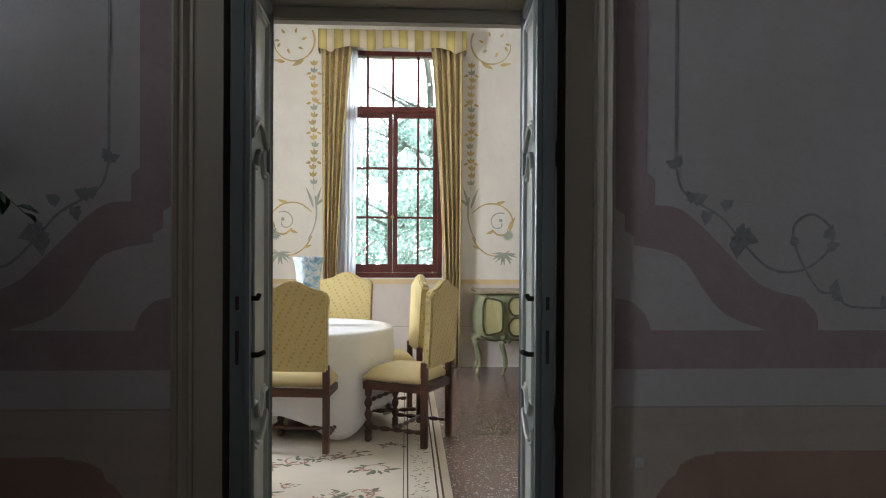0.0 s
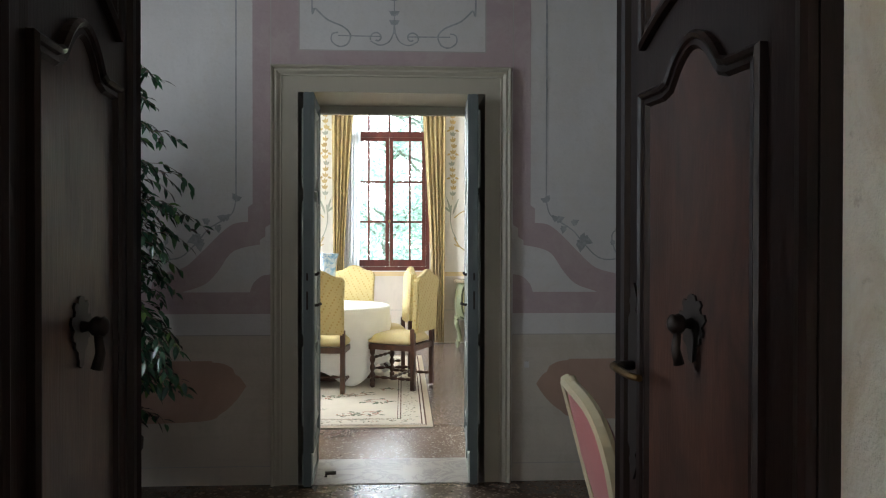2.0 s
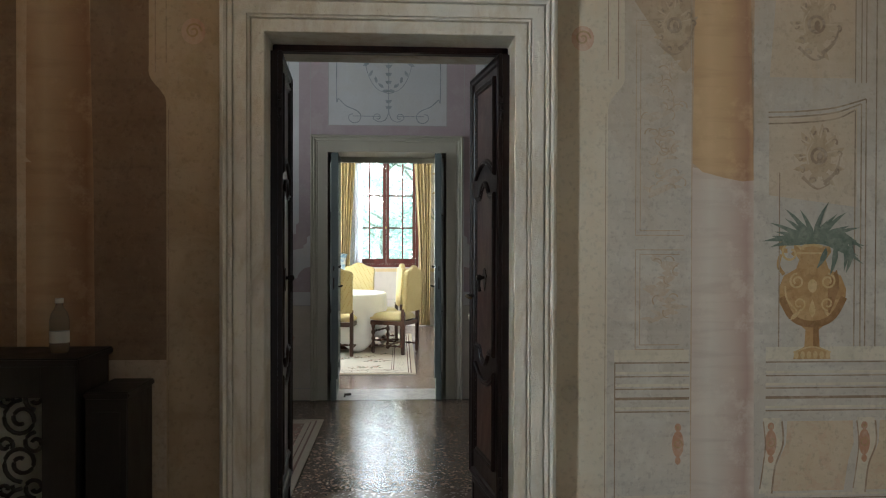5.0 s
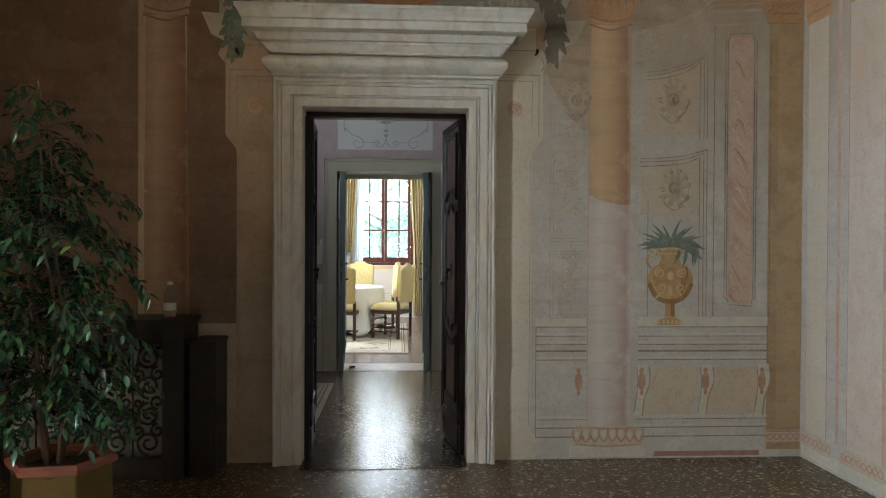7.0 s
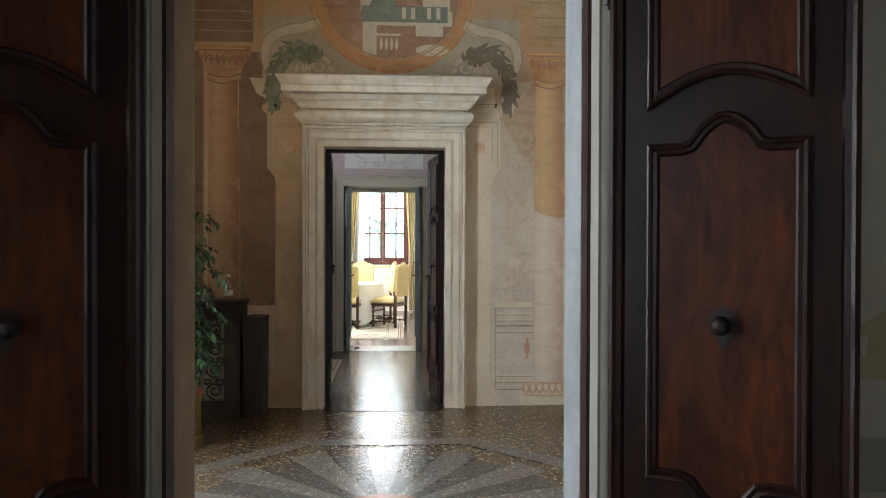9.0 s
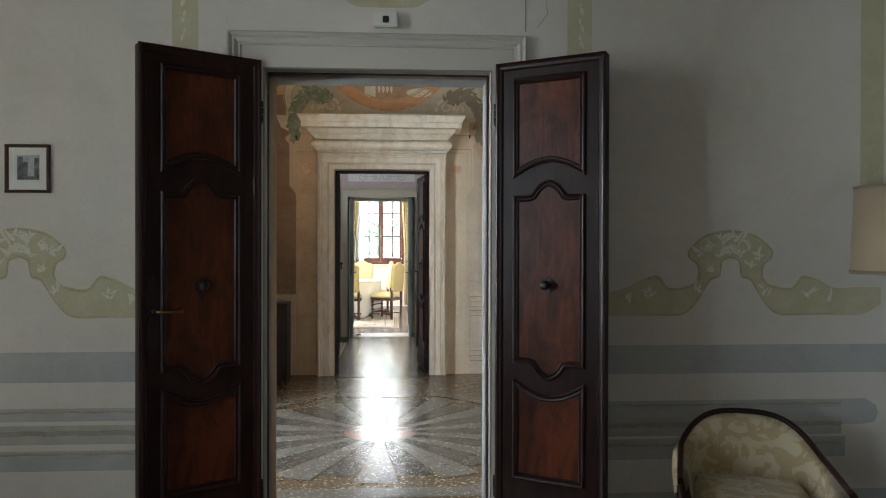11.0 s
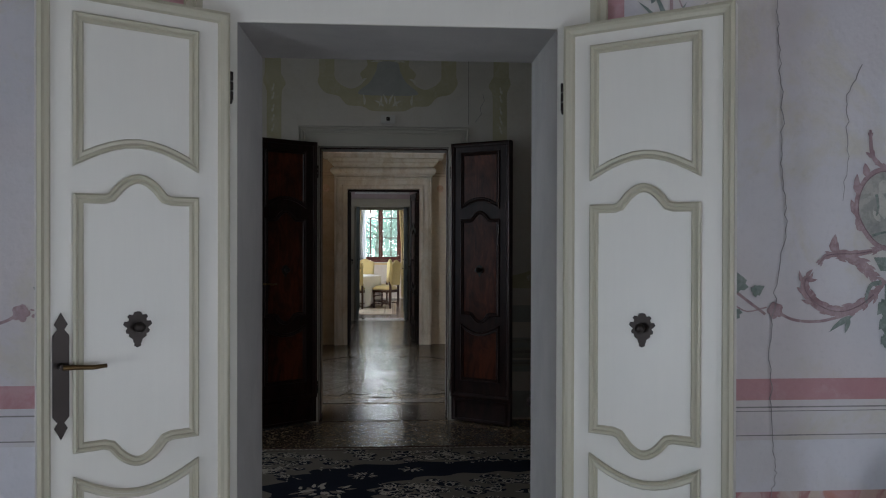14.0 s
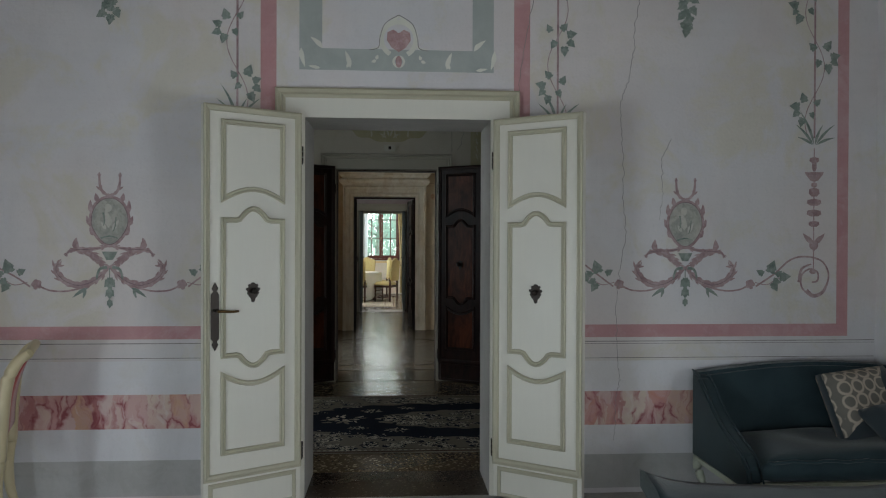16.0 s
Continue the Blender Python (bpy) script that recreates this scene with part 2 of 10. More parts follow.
def terrazzo(name, base, chip_a, chip_b, rough=0.14, chips=70.0, amount=0.5, polish=0.8):
    """Polished Venetian terrazzo: marble chips in a coloured lime ground."""
    m, n, l, b = nodes_of(name)
    tc = n.new("ShaderNodeTexCoord")
    warp = noise_node(n, l, 25, 3)
    add = n.new("ShaderNodeVectorMath")
    add.operation = "MULTIPLY_ADD"
    l.new(warp.outputs["Color"], add.inputs[0])
    add.inputs[1].default_value = (0.03, 0.03, 0.03)
    l.new(tc.outputs["Object"], add.inputs[2])
    v = n.new("ShaderNodeTexVoronoi")
    v.inputs["Scale"].default_value = chips
    l.new(add.outputs[0], v.inputs["Vector"])
    v2 = n.new("ShaderNodeTexVoronoi")
    v2.inputs["Scale"].default_value = chips * 0.42
    l.new(add.outputs[0], v2.inputs["Vector"])
    big = noise_node(n, l, 0.9, 4, distort=0.5)
    g = mixed(n, l, tint(base, 0.75), tint(base, 1.2), big.outputs["Fac"])
    sep = n.new("ShaderNodeSeparateColor")
    l.new(v.outputs["Color"], sep.inputs[0])
    sep2 = n.new("ShaderNodeSeparateColor")
    l.new(v2.outputs["Color"], sep2.inputs[0])
    tone = mixed(n, l, chip_a, chip_b, sep.outputs[1])
    inside = ramp(n, l, v.outputs["Distance"], [(0.30, 1.0), (0.48, 0.0)])
    pick = math_node(n, l, "MULTIPLY", inside, ramp(n, l, sep.outputs[0], [(1 - amount - 0.08, 0.0), (1 - amount + 0.08, 1.0)]))
    c = mixed(n, l, g, tone, pick)
    inside2 = ramp(n, l, v2.outputs["Distance"], [(0.25, 1.0), (0.36, 0.0)])
    pick2 = math_node(n, l, "MULTIPLY", inside2, ramp(n, l, sep2.outputs[0], [(0.80, 0.0), (0.88, 0.8)]))
    c = mixed(n, l, c, tint(chip_a, 0.9), pick2)
    l.new(c, b.inputs["Base Color"])
    wear = noise_node(n, l, 2.3, 5, distort=0.4)
    rr = n.new("ShaderNodeMapRange")
    rr.inputs["To Min"].default_value, rr.inputs["To Max"].default_value = rough * 0.85, rough * 1.2
    l.new(wear.outputs["Fac"], rr.inputs["Value"])
    l.new(rr.outputs[0], b.inputs["Roughness"])
    b.inputs["Specular IOR Level"].default_value = polish
    wave = noise_node(n, l, 5, 2)
    bumped(n, l, b, wave.outputs["Fac"], 0.008, 0.01)
    return m


def marble(name, base, vein, scale=3.0, rough=0.3):
    m, n, l, b = nodes_of(name)
    w = noise_node(n, l, scale, 8, rough=0.6, distort=2.2)
    w2 = noise_node(n, l, scale * 0.6, 3, distort=1.0)
    line = ramp(n, l, w.outputs["Fac"], [(0.44, 0.0), (0.5, 1.0), (0.56, 0.0)])
    c = mixed(n, l, tint(base, 0.85), tint(base, 1.1), w2.outputs["Fac"])
    c = mixed(n, l, c, vein, math_node(n, l, "MULTIPLY", line, 0.6))
    l.new(c, b.inputs["Base Color"])
    b.inputs["Roughness"].default_value = rough
    return m


M = {}
# room paints
M["cream_wall"] = plaster("cream_wall", (0.74, 0.69, 0.60), stain=0.08)
M["cream_dado"] = plaster("cream_dado", (0.66, 0.58, 0.50), stain=0.08)
M["ochre_line"] = plaster("ochre_line", (0.66, 0.50, 0.27))
M["grey_wall"] = fresco("grey_wall", (0.53, 0.515, 0.505), (0.595, 0.575, 0.56), (0.55, 0.51, 0.46), 0.45, 0.06, 1.1, 0.10, 0.10, grit=0.25)
M["mauve_paint"] = fresco("mauve_paint", (0.385, 0.30, 0.305), (0.43, 0.335, 0.335), (0.46, 0.39, 0.37), 0.4, 0.06, 1.6, 0.12, 0.1, grit=0.25)
M["russet_paint"] = plaster("russet_paint", (0.40, 0.27, 0.21), stain=0.14, scale=2)
M["grey_ink"] = fresco("grey_ink", (0.27, 0.28, 0.28), (0.37, 0.375, 0.375), (0.45, 0.445, 0.44), 0.5, 0.1, 8.0, 0.1, 0.0)
M["dado_line"] = plaster("dado_line", (0.40, 0.375, 0.345))
M["fresco_wall"] = fresco("fresco_wall", (0.48, 0.365, 0.25), (0.55, 0.45, 0.335), (0.58, 0.53, 0.43), 0.4, drips=0.4, brown_top=0.6)
M["fresco_panel"] = fresco("fresco_panel", (0.50, 0.46, 0.39), (0.58, 0.54, 0.465), (0.65, 0.61, 0.53), 0.55, 0.2, hues=0.18, brown_top=0.9)
M["fresco_cream"] = fresco("fresco_cream", (0.60, 0.545, 0.425), (0.67, 0.62, 0.505), (0.62, 0.51, 0.375), 0.35, 0.1, brown_top=0.25)
# Left pilaster and left ground: browner paint, with that side's shade mixed in.
M["fresco_tan_shaded"] = fresco("fresco_tan_shaded", (0.46, 0.36, 0.235), (0.54, 0.44, 0.31), (0.40, 0.29, 0.175), 0.5, 0.15, drips=0.4)
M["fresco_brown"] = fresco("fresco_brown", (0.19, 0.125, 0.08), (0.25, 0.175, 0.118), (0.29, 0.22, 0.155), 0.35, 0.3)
M["fresco_view"] = fresco("fresco_view", (0.34, 0.20, 0.12), (0.42, 0.29, 0.19), (0.48, 0.37, 0.26), 0.4, 0.3, 3.0)
M["fresco_line"] = fresco("fresco_line", (0.25, 0.19, 0.13), (0.36, 0.28, 0.20), (0.50, 0.41, 0.30), 0.6, 0.1, 4.0)
M["fresco_faint"] = fresco("fresco_faint", (0.43, 0.34, 0.245), (0.52, 0.42, 0.31), (0.58, 0.48, 0.37), 0.6, 0.2, 5.0)
M["fresco_mid"] = fresco("fresco_mid", (0.30, 0.22, 0.15), (0.42, 0.33, 0.24), (0.54, 0.45, 0.34), 0.6, 0.2, 7.0)
M["fresco_orange"] = fresco("fresco_orange", (0.54, 0.245, 0.095), (0.60, 0.345, 0.16), (0.54, 0.37, 0.22), 0.4, 0.3, 4.0)
M["fresco_gold"] = fresco("fresco_gold", (0.42, 0.285, 0.15), (0.50, 0.365, 0.21), (0.48, 0.39, 0.26), 0.4, 0.3, 3.0)
M["fresco_light"] = fresco("fresco_light", (0.60, 0.56, 0.44), (0.68, 0.63, 0.51), (0.52, 0.46, 0.35), 0.4, 0.15, 5.0)
M["fresco_leaf"] = fresco("fresco_leaf", (0.14, 0.18, 0.12), (0.20, 0.24, 0.17), (0.27, 0.28, 0.20), 0.5, 0.2, 9.0)
M["fresco_pale_leaf"] = fresco("fresco_pale_leaf", (0.19, 0.235, 0.185), (0.27, 0.31, 0.25), (0.33, 0.34, 0.26), 0.4, 0.1, 9.0)
M["agave_paint"] = fresco("agave_paint", (0.14, 0.175, 0.135), (0.22, 0.25, 0.195), (0.34, 0.36, 0.29), 0.4, 0.1, 12.0)
M["urn_light"] = fresco("urn_light", (0.58, 0.42, 0.20), (0.66, 0.50, 0.28), (0.50, 0.33, 0.14), 0.5, 0.1, 14.0)
M["fresco_red"] = fresco("fresco_red", (0.34, 0.175, 0.125), (0.42, 0.25, 0.19), (0.46, 0.34, 0.26), 0.4, 0.1, 5.0)
M["white_wall"] = fresco("white_wall", (0.57, 0.53, 0.465), (0.65, 0.61, 0.545), (0.54, 0.495, 0.405), 0.4, 0.04, 0.8, 0.06, 0.12, grit=0.25)
M["olive_paint"] = fresco("olive_paint", (0.455, 0.415, 0.26), (0.50, 0.46, 0.31), (0.54, 0.51, 0.39), 0.4, 0.08, 4.0, 0.1, 0.1, grit=0.25)
M["blue_grey_paint"] = fresco("blue_grey_paint", (0.36, 0.36, 0.335), (0.40, 0.40, 0.375), (0.44, 0.435, 0.40), 0.4, 0.1, 3.0, 0.1, 0.0, grit=0.25)
M["shade_line"] = fresco("shade_line", (0.27, 0.255, 0.215), (0.34, 0.32, 0.275), (0.40, 0.385, 0.33), 0.5, 0.2, 4.0, 0.1, 0.0)
M["relief_white"] = plaster("relief_white", (0.68, 0.67, 0.60))
M["relief_olive"] = fresco("relief_olive", (0.60, 0.58, 0.48), (0.66, 0.64, 0.56), (0.48, 0.45, 0.31), 0.45, 0.05, 18.0, 0.1, 0.0)
M["band_umber"] = fresco("band_umber", (0.36, 0.345, 0.29), (0.41, 0.395, 0.34), (0.45, 0.43, 0.37), 0.5, 0.35, 2.5, 0.1, 0.0, grit=0.25)
M["volute_paint"] = fresco("volute_paint", (0.50, 0.46, 0.345), (0.58, 0.535, 0.41), (0.44, 0.38, 0.27), 0.45, 0.1, 5.0)
M["volute_ground"] = fresco("volute_ground", (0.36, 0.345, 0.27), (0.45, 0.40, 0.29), (0.50, 0.42, 0.29), 0.5, 0.15, 3.0)
M["lilac_wall"] = fresco("lilac_wall", (0.62, 0.60, 0.615), (0.70, 0.675, 0.68), (0.62, 0.575, 0.46), 0.6, 0.05, 0.75, 0.10, 0.3, grit=0.25)
M["pink_paint"] = fresco("pink_paint", (0.49, 0.26, 0.27), (0.55, 0.33, 0.34), (0.60, 0.43, 0.44), 0.4, 0.1, 2.5, 0.15, 0.1, grit=0.25)
M["rose_ornament"] = fresco("rose_ornament", (0.30, 0.195, 0.205), (0.45, 0.33, 0.335), (0.56, 0.45, 0.45), 0.45, 0.1, 11.0, 0.1, 0.1)
M["green_ornament"] = fresco("green_ornament", (0.16, 0.20, 0.175), (0.27, 0.315, 0.28), (0.42, 0.44, 0.40), 0.45, 0.1, 13.0, 0.1, 0.0)
M["grey_ornament"] = fresco("grey_ornament", (0.34, 0.34, 0.31), (0.50, 0.48, 0.43), (0.26, 0.27, 0.25), 0.5, 0.1, 9.0, 0.1, 0.1)
M["relief_grey"] = fresco("relief_grey", (0.50, 0.49, 0.44), (0.58, 0.56, 0.50), (0.42, 0.42, 0.38), 0.5, 0.05, 14.0, 0.1, 0.0)
M["stroke_ink"] = fresco("stroke_ink", (0.20, 0.13, 0.14), (0.30, 0.21, 0.215), (0.42, 0.33, 0.33), 0.4, 0.1, 12.0, 0.1, 0.0)
M["grey_green_paint"] = plaster("grey_green_paint", (0.41, 0.435, 0.415), stain=0.12, scale=4)
M["grey_skirting"] = fresco("grey_skirting", (0.43, 0.425, 0.42), (0.50, 0.495, 0.485), (0.38, 0.365, 0.34), 0.4, 0.1, 2.0, 0.25, 0.1, grit=0.25)
M["crack"] = plaster("crack", (0.30, 0.285, 0.275), stain=0.35, scale=9)
M["ceiling_paint"] = plaster("ceiling_paint", (0.62, 0.58, 0.51))
# Unseen ceilings of the last three rooms, darkened to cut bounced light.
M["ceiling_dark"] = plaster("ceiling_dark", (0.16, 0.11, 0.075), stain=0.25, scale=3)
M["stone"] = weathered_stone("stone", (0.72, 0.685, 0.595), (0.55, 0.46, 0.33), (0.56, 0.545, 0.50))
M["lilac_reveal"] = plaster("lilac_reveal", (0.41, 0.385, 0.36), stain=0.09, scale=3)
# One plaster on both jambs; the colours carry bluish window light and brown shade.
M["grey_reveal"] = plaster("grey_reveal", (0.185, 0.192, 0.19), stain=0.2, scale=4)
M["shaded_reveal"] = plaster("shaded_reveal", (0.21, 0.15, 0.105), stain=0.2, scale=4)
# joinery
M["cream_trim"] = painted_wood("cream_trim", (0.44, 0.395, 0.31), 0.5)
M["white_trim"] = painted_wood("white_trim", (0.66, 0.64, 0.58), 0.45)
M["ivory_door"] = painted_wood("ivory_door", (0.71, 0.68, 0.605), 0.42)
M["salon_trim"] = painted_wood("salon_trim", (0.50, 0.47, 0.40), 0.5)
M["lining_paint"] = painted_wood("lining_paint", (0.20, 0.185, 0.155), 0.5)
M["sage_mould"] = painted_wood("sage_mould", (0.47, 0.435, 0.325), 0.42)
M["green_door"] = painted_wood("green_door", (0.125, 0.145, 0.138), 0.40)
M["pale_green_door"] = painted_wood("pale_green_door", (0.40, 0.42, 0.37), 0.35)
M["walnut_dark"] = wood("walnut_dark", (0.014, 0.006, 0.0045), (0.036, 0.013, 0.0095), 0.36, coat=0.0)
M["oak_dark"] = wood("oak_dark", (0.010, 0.0055, 0.0042), (0.024, 0.0115, 0.009), 0.36, coat=0.0)
M["oak_panel"] = wood("oak_panel", (0.030, 0.013, 0.0085), (0.092, 0.037, 0.022), 0.36, along=(4, 4, 0.8), coat=0.0, figure=5)
M["walnut_panel"] = wood("walnut_panel", (0.030, 0.0075, 0.004), (0.135, 0.034, 0.012), 0.36, along=(4, 4, 0.8), coat=0.0, figure=5)
M["walnut_inlay"] = wood("walnut_inlay", (0.050, 0.011, 0.005), (0.135, 0.033, 0.011), 0.36, along=(4, 4, 0.8), coat=0.0, figure=6)
M["mahogany"] = wood("mahogany", (0.075, 0.014, 0.010), (0.16, 0.034, 0.022), 0.35)
for nm_, k_ in (("walnut_dark", 0.20), ("oak_dark", 0.22), ("walnut_panel", 0.2), ("walnut_inlay", 0.2), ("oak_panel", 0.38)):
    M[nm_].node_tree.nodes["Principled BSDF"].inputs["Specular IOR Level"].default_value = k_
M["chair_wood"] = wood("chair_wood", (0.045, 0.016, 0.009), (0.12, 0.045, 0.022), 0.35, scale=4)
M["lamp_wood"] = wood("lamp_wood", (0.022, 0.011, 0.005), (0.085, 0.045, 0.018), 0.32, scale=3)
M["black_wood"] = wood("black_wood", (0.012, 0.009, 0.008), (0.028, 0.02, 0.016), 0.4)
M["iron"] = metal("iron", (0.06, 0.05, 0.045), 0.5)
M["brass"] = metal("brass", (0.17, 0.105, 0.045), 0.45)
M["old_brass"] = metal("old_brass", (0.42, 0.29, 0.11), 0.28)
# floors
M["terrazzo"] = terrazzo("terrazzo", (0.085, 0.055, 0.038), (0.27, 0.20, 0.15), (0.055, 0.036, 0.026), 0.20, 50, 0.75, 0.24)
M["terrazzo_rose"] = terrazzo("terrazzo_rose", (0.150, 0.098, 0.080), (0.56, 0.47, 0.41), (0.10, 0.065, 0.055), 0.22, 85, 0.5, 0.45)
M["terrazzo_light"] = terrazzo("terrazzo_light", (0.150, 0.137, 0.115), (0.34, 0.31, 0.265), (0.08, 0.07, 0.055), 0.21, 52, 0.7, 0.38)
M["terrazzo_dark"] = terrazzo("terrazzo_dark", (0.088, 0.078, 0.066), (0.22, 0.195, 0.165), (0.045, 0.04, 0.034), 0.21, 52, 0.7, 0.38)
M["terrazzo_pink"] = terrazzo("terrazzo_pink", (0.21, 0.115, 0.09), (0.29, 0.19, 0.15), (0.17, 0.09, 0.07), 0.20, 120)
M["threshold_marble"] = marble("threshold_marble", (0.34, 0.31, 0.28), (0.13, 0.11, 0.10), 4, 0.32)
M["terrazzo_ochre"] = terrazzo("terrazzo_ochre", (0.12, 0.086, 0.053), (0.46, 0.365, 0.24), (0.06, 0.043, 0.028), 0.23, 46, 0.75, 0.4)
# Unseen pink-room floor, kept pale so it bounces light onto the walls.
M["terrazzo_pale"] = terrazzo("terrazzo_pale", (0.40, 0.385, 0.37), (0.55, 0.535, 0.51), (0.24, 0.22, 0.21), 0.3, 60, 0.6, 0.4)
M["threshold_dark"] = terrazzo("threshold_dark", (0.080, 0.062, 0.048), (0.15, 0.12, 0.095), (0.05, 0.038, 0.03), 0.18, 60, 0.5, 0.22)
# glass
gm, gn, gl, gb = nodes_of("window_glass")
gb.inputs["Transmission Weight"].default_value = 1.0
gb.inputs["Roughness"].default_value = 0.0
gb.inputs["IOR"].default_value = 1.05
M["window_glass"] = gm


# ---------- building helpers ----------
def obj_from(name, bm, mats, parent=None, label="", smooth=False):
    me = bpy.data.meshes.new(name)
    bm.normal_update()
    bm.to_mesh(me)
    bm.free()
    for m in mats if isinstance(mats, (list, tuple)) else [mats]:
        me.materials.append(m)
    if smooth:
        for p in me.polygons:
            p.use_smooth = True
    ob = new(name, me)
    if parent:
        ob.parent = parent
    if label:
        ob["label"] = label
    return ob


def part(name, bm, material, parent, label="", smooth=False):
    return obj_from(name, bm, material, parent, label, smooth)


def root(name, m, label, category, group="", kind=""):
    ob = new(name)
    ob.empty_display_size = 0.1
    ob.matrix_basis = m
    return tagged(ob, label, category, group, kind)


def box(bm, x0, x1, y0, y1, z0, z1, mat=0, bev=0.0):
    vs = [bm.verts.new(p) for p in ((x0, y0, z0), (x1, y0, z0), (x1, y1, z0), (x0, y1, z0), (x0, y0, z1), (x1, y0, z1), (x1, y1, z1), (x0, y1, z1))]
    fs = []
    for q in ((0, 3, 2, 1), (4, 5, 6, 7), (0, 1, 5, 4), (1, 2, 6, 5), (2, 3, 7, 6), (3, 0, 4, 7)):
        f = bm.faces.new([vs[i] for i in q])
        f.material_index = mat
        fs.append(f)
    if bev > 0:
        bmesh.ops.bevel(bm, geom=list({e for f in fs for e in f.edges}), offset=bev, segments=2, affect="EDGES")
    return fs


def box_bm(*a, **k):
    bm = bmesh.new()
    box(bm, *a, **k)
    return bm


def lathe(bm, prof, n=14, m=None, cap=True):
    """Turned body round z from (radius, z) pairs, at the pose m."""
    m = m or Matrix.Identity(4)
    rings = [[bm.verts.new(m @ Vector((r * math.cos(2 * math.pi * i / n), r * math.sin(2 * math.pi * i / n), z))) for i in range(n)] for r, z in prof]
    for a, b in zip(rings, rings[1:]):
        for i in range(n):
            bm.faces.new((a[i], a[(i + 1) % n], b[(i + 1) % n], b[i])).smooth = True
    if cap:
        bm.faces.new(rings[0][::-1])
        bm.faces.new(rings[-1])


def tube(bm, pts, r, n=8, taper=None):
    """A round rod along points; taper: end radius."""
    pts = [Vector(p) for p in pts]
    rings = []
    up = Vector((0, 0, 1))
    for i, p in enumerate(pts):
        d = (pts[min(i + 1, len(pts) - 1)] - pts[max(i - 1, 0)]).normalized()
        a = d.cross(up if abs(d.z) < 0.95 else Vector((1, 0, 0))).normalized()
        b = d.cross(a)
        rr = r if taper is None else r + (taper - r) * i / max(1, len(pts) - 1)
        rings.append([bm.verts.new(p + rr * (math.cos(2 * math.pi * k / n) * a + math.sin(2 * math.pi * k / n) * b)) for k in range(n)])
    for a, b in zip(rings, rings[1:]):
        for k in range(n):
            bm.faces.new((a[k], b[k], b[(k + 1) % n], a[(k + 1) % n])).smooth = True
    bm.faces.new(rings[0])
    bm.faces.new(rings[-1][::-1])


def spline(ctrl, steps=8, closed=False):
    """Catmull-Rom curve through control points."""
    c = [Vector(p) for p in ctrl]
    n = len(c)
    out = []
    for i in range(n if closed else n - 1):
        p0, p1, p2, p3 = (c[(i + k) % n] if closed else c[min(max(i + k, 0), n - 1)] for k in (-1, 0, 1, 2))
        for s in range(steps):
            t = s / steps
            out.append(0.5 * (2 * p1 + (p2 - p0) * t + (2 * p0 - 5 * p1 + 4 * p2 - p3) * t * t + (3 * p1 - p0 - 3 * p2 + p3) * t ** 3))
    if not closed:
        out.append(c[-1])
    return out


def sweep(bm, path, prof, closed, place):
    """Moulding: profile (out, proud) along a 2D path with mitred corners; place(u, v, proud) gives the 3D point.
    out is to the right of the path's direction."""
    path = [Vector(p) for p in path]
    n = len(path)
    rings = []
    for i, p in enumerate(path):
        a = path[i - 1] if (closed or i) else None
        b = path[(i + 1) % n] if (closed or i < n - 1) else None
        d1 = (p - a).normalized() if a is not None else (b - p).normalized()
        d2 = (b - p).normalized() if b is not None else d1
        n1, n2 = Vector((d1.y, -d1.x)), Vector((d2.y, -d2.x))
        k = n1 + n2
        k = k / max(0.35, k.length_squared) * 2 if k.length > 1e-4 else n1
        rings.append([bm.verts.new(place(p.x + k.x * o, p.y + k.y * o, h)) for o, h in prof])
    m = len(prof)
    for i in range(n if closed else n - 1):
        a, b = rings[i], rings[(i + 1) % n]
        for j in range(m - 1):
            bm.faces.new((a[j], a[j + 1], b[j + 1], b[j]))
    if not closed:
        for r in (rings[0], rings[-1][::-1]):
            if m > 2:
                bm.faces.new(r)


def cushion(bm, x0, x1, y0, y1, z0, z1, puff=0.03, n=8, r=0.04):
    """A stuffed pad: rounded rim, domed top."""
    def put(u, v, top):
        sx, sy = 2 * u - 1, 2 * v - 1
        k = (1 - abs(sx) ** 4) * (1 - abs(sy) ** 4)
        rim = max(abs(sx), abs(sy)) ** 12
        z = (z1 - rim * r + puff * k) if top else (z0 + rim * r * 0.5)
        return bm.verts.new((x0 + (x1 - x0) * u, y0 + (y1 - y0) * v, z))
    grids = [[[put(i / n, j / n, t) for j in range(n + 1)] for i in range(n + 1)] for t in (True, False)]
    for g, up in zip(grids, (True, False)):
        for i in range(n):
            for j in range(n):
                q = (g[i][j], g[i + 1][j], g[i + 1][j + 1], g[i][j + 1])
                bm.faces.new(q if up else q[::-1]).smooth = True
    a, b = grids
    edge = [(i, 0) for i in range(n)] + [(n, j) for j in range(n)] + [(i, n) for i in range(n, 0, -1)] + [(0, j) for j in range(n, 0, -1)]
    for (i, j), (k, q) in zip(edge, edge[1:] + edge[:1]):
        bm.faces.new((a[i][j], b[i][j], b[k][q], a[k][q])).smooth = True


def slab_from(bm, outline, y0, y1, place=None):
    """A flat board cut to a closed (u, v) outline, between two depths."""
    place = place or (lambda u, v, d: (u, d, v))
    fr = [bm.verts.new(place(u, v, y0)) for u, v in outline]
    bk = [bm.verts.new(place(u, v, y1)) for u, v in outline]
    bm.faces.new(fr)
    bm.faces.new(bk[::-1])
    n = len(fr)
    for i in range(n):
        bm.faces.new((fr[i], bk[i], bk[(i + 1) % n], fr[(i + 1) % n]))
    bmesh.ops.recalc_face_normals(bm, faces=bm.faces[:])


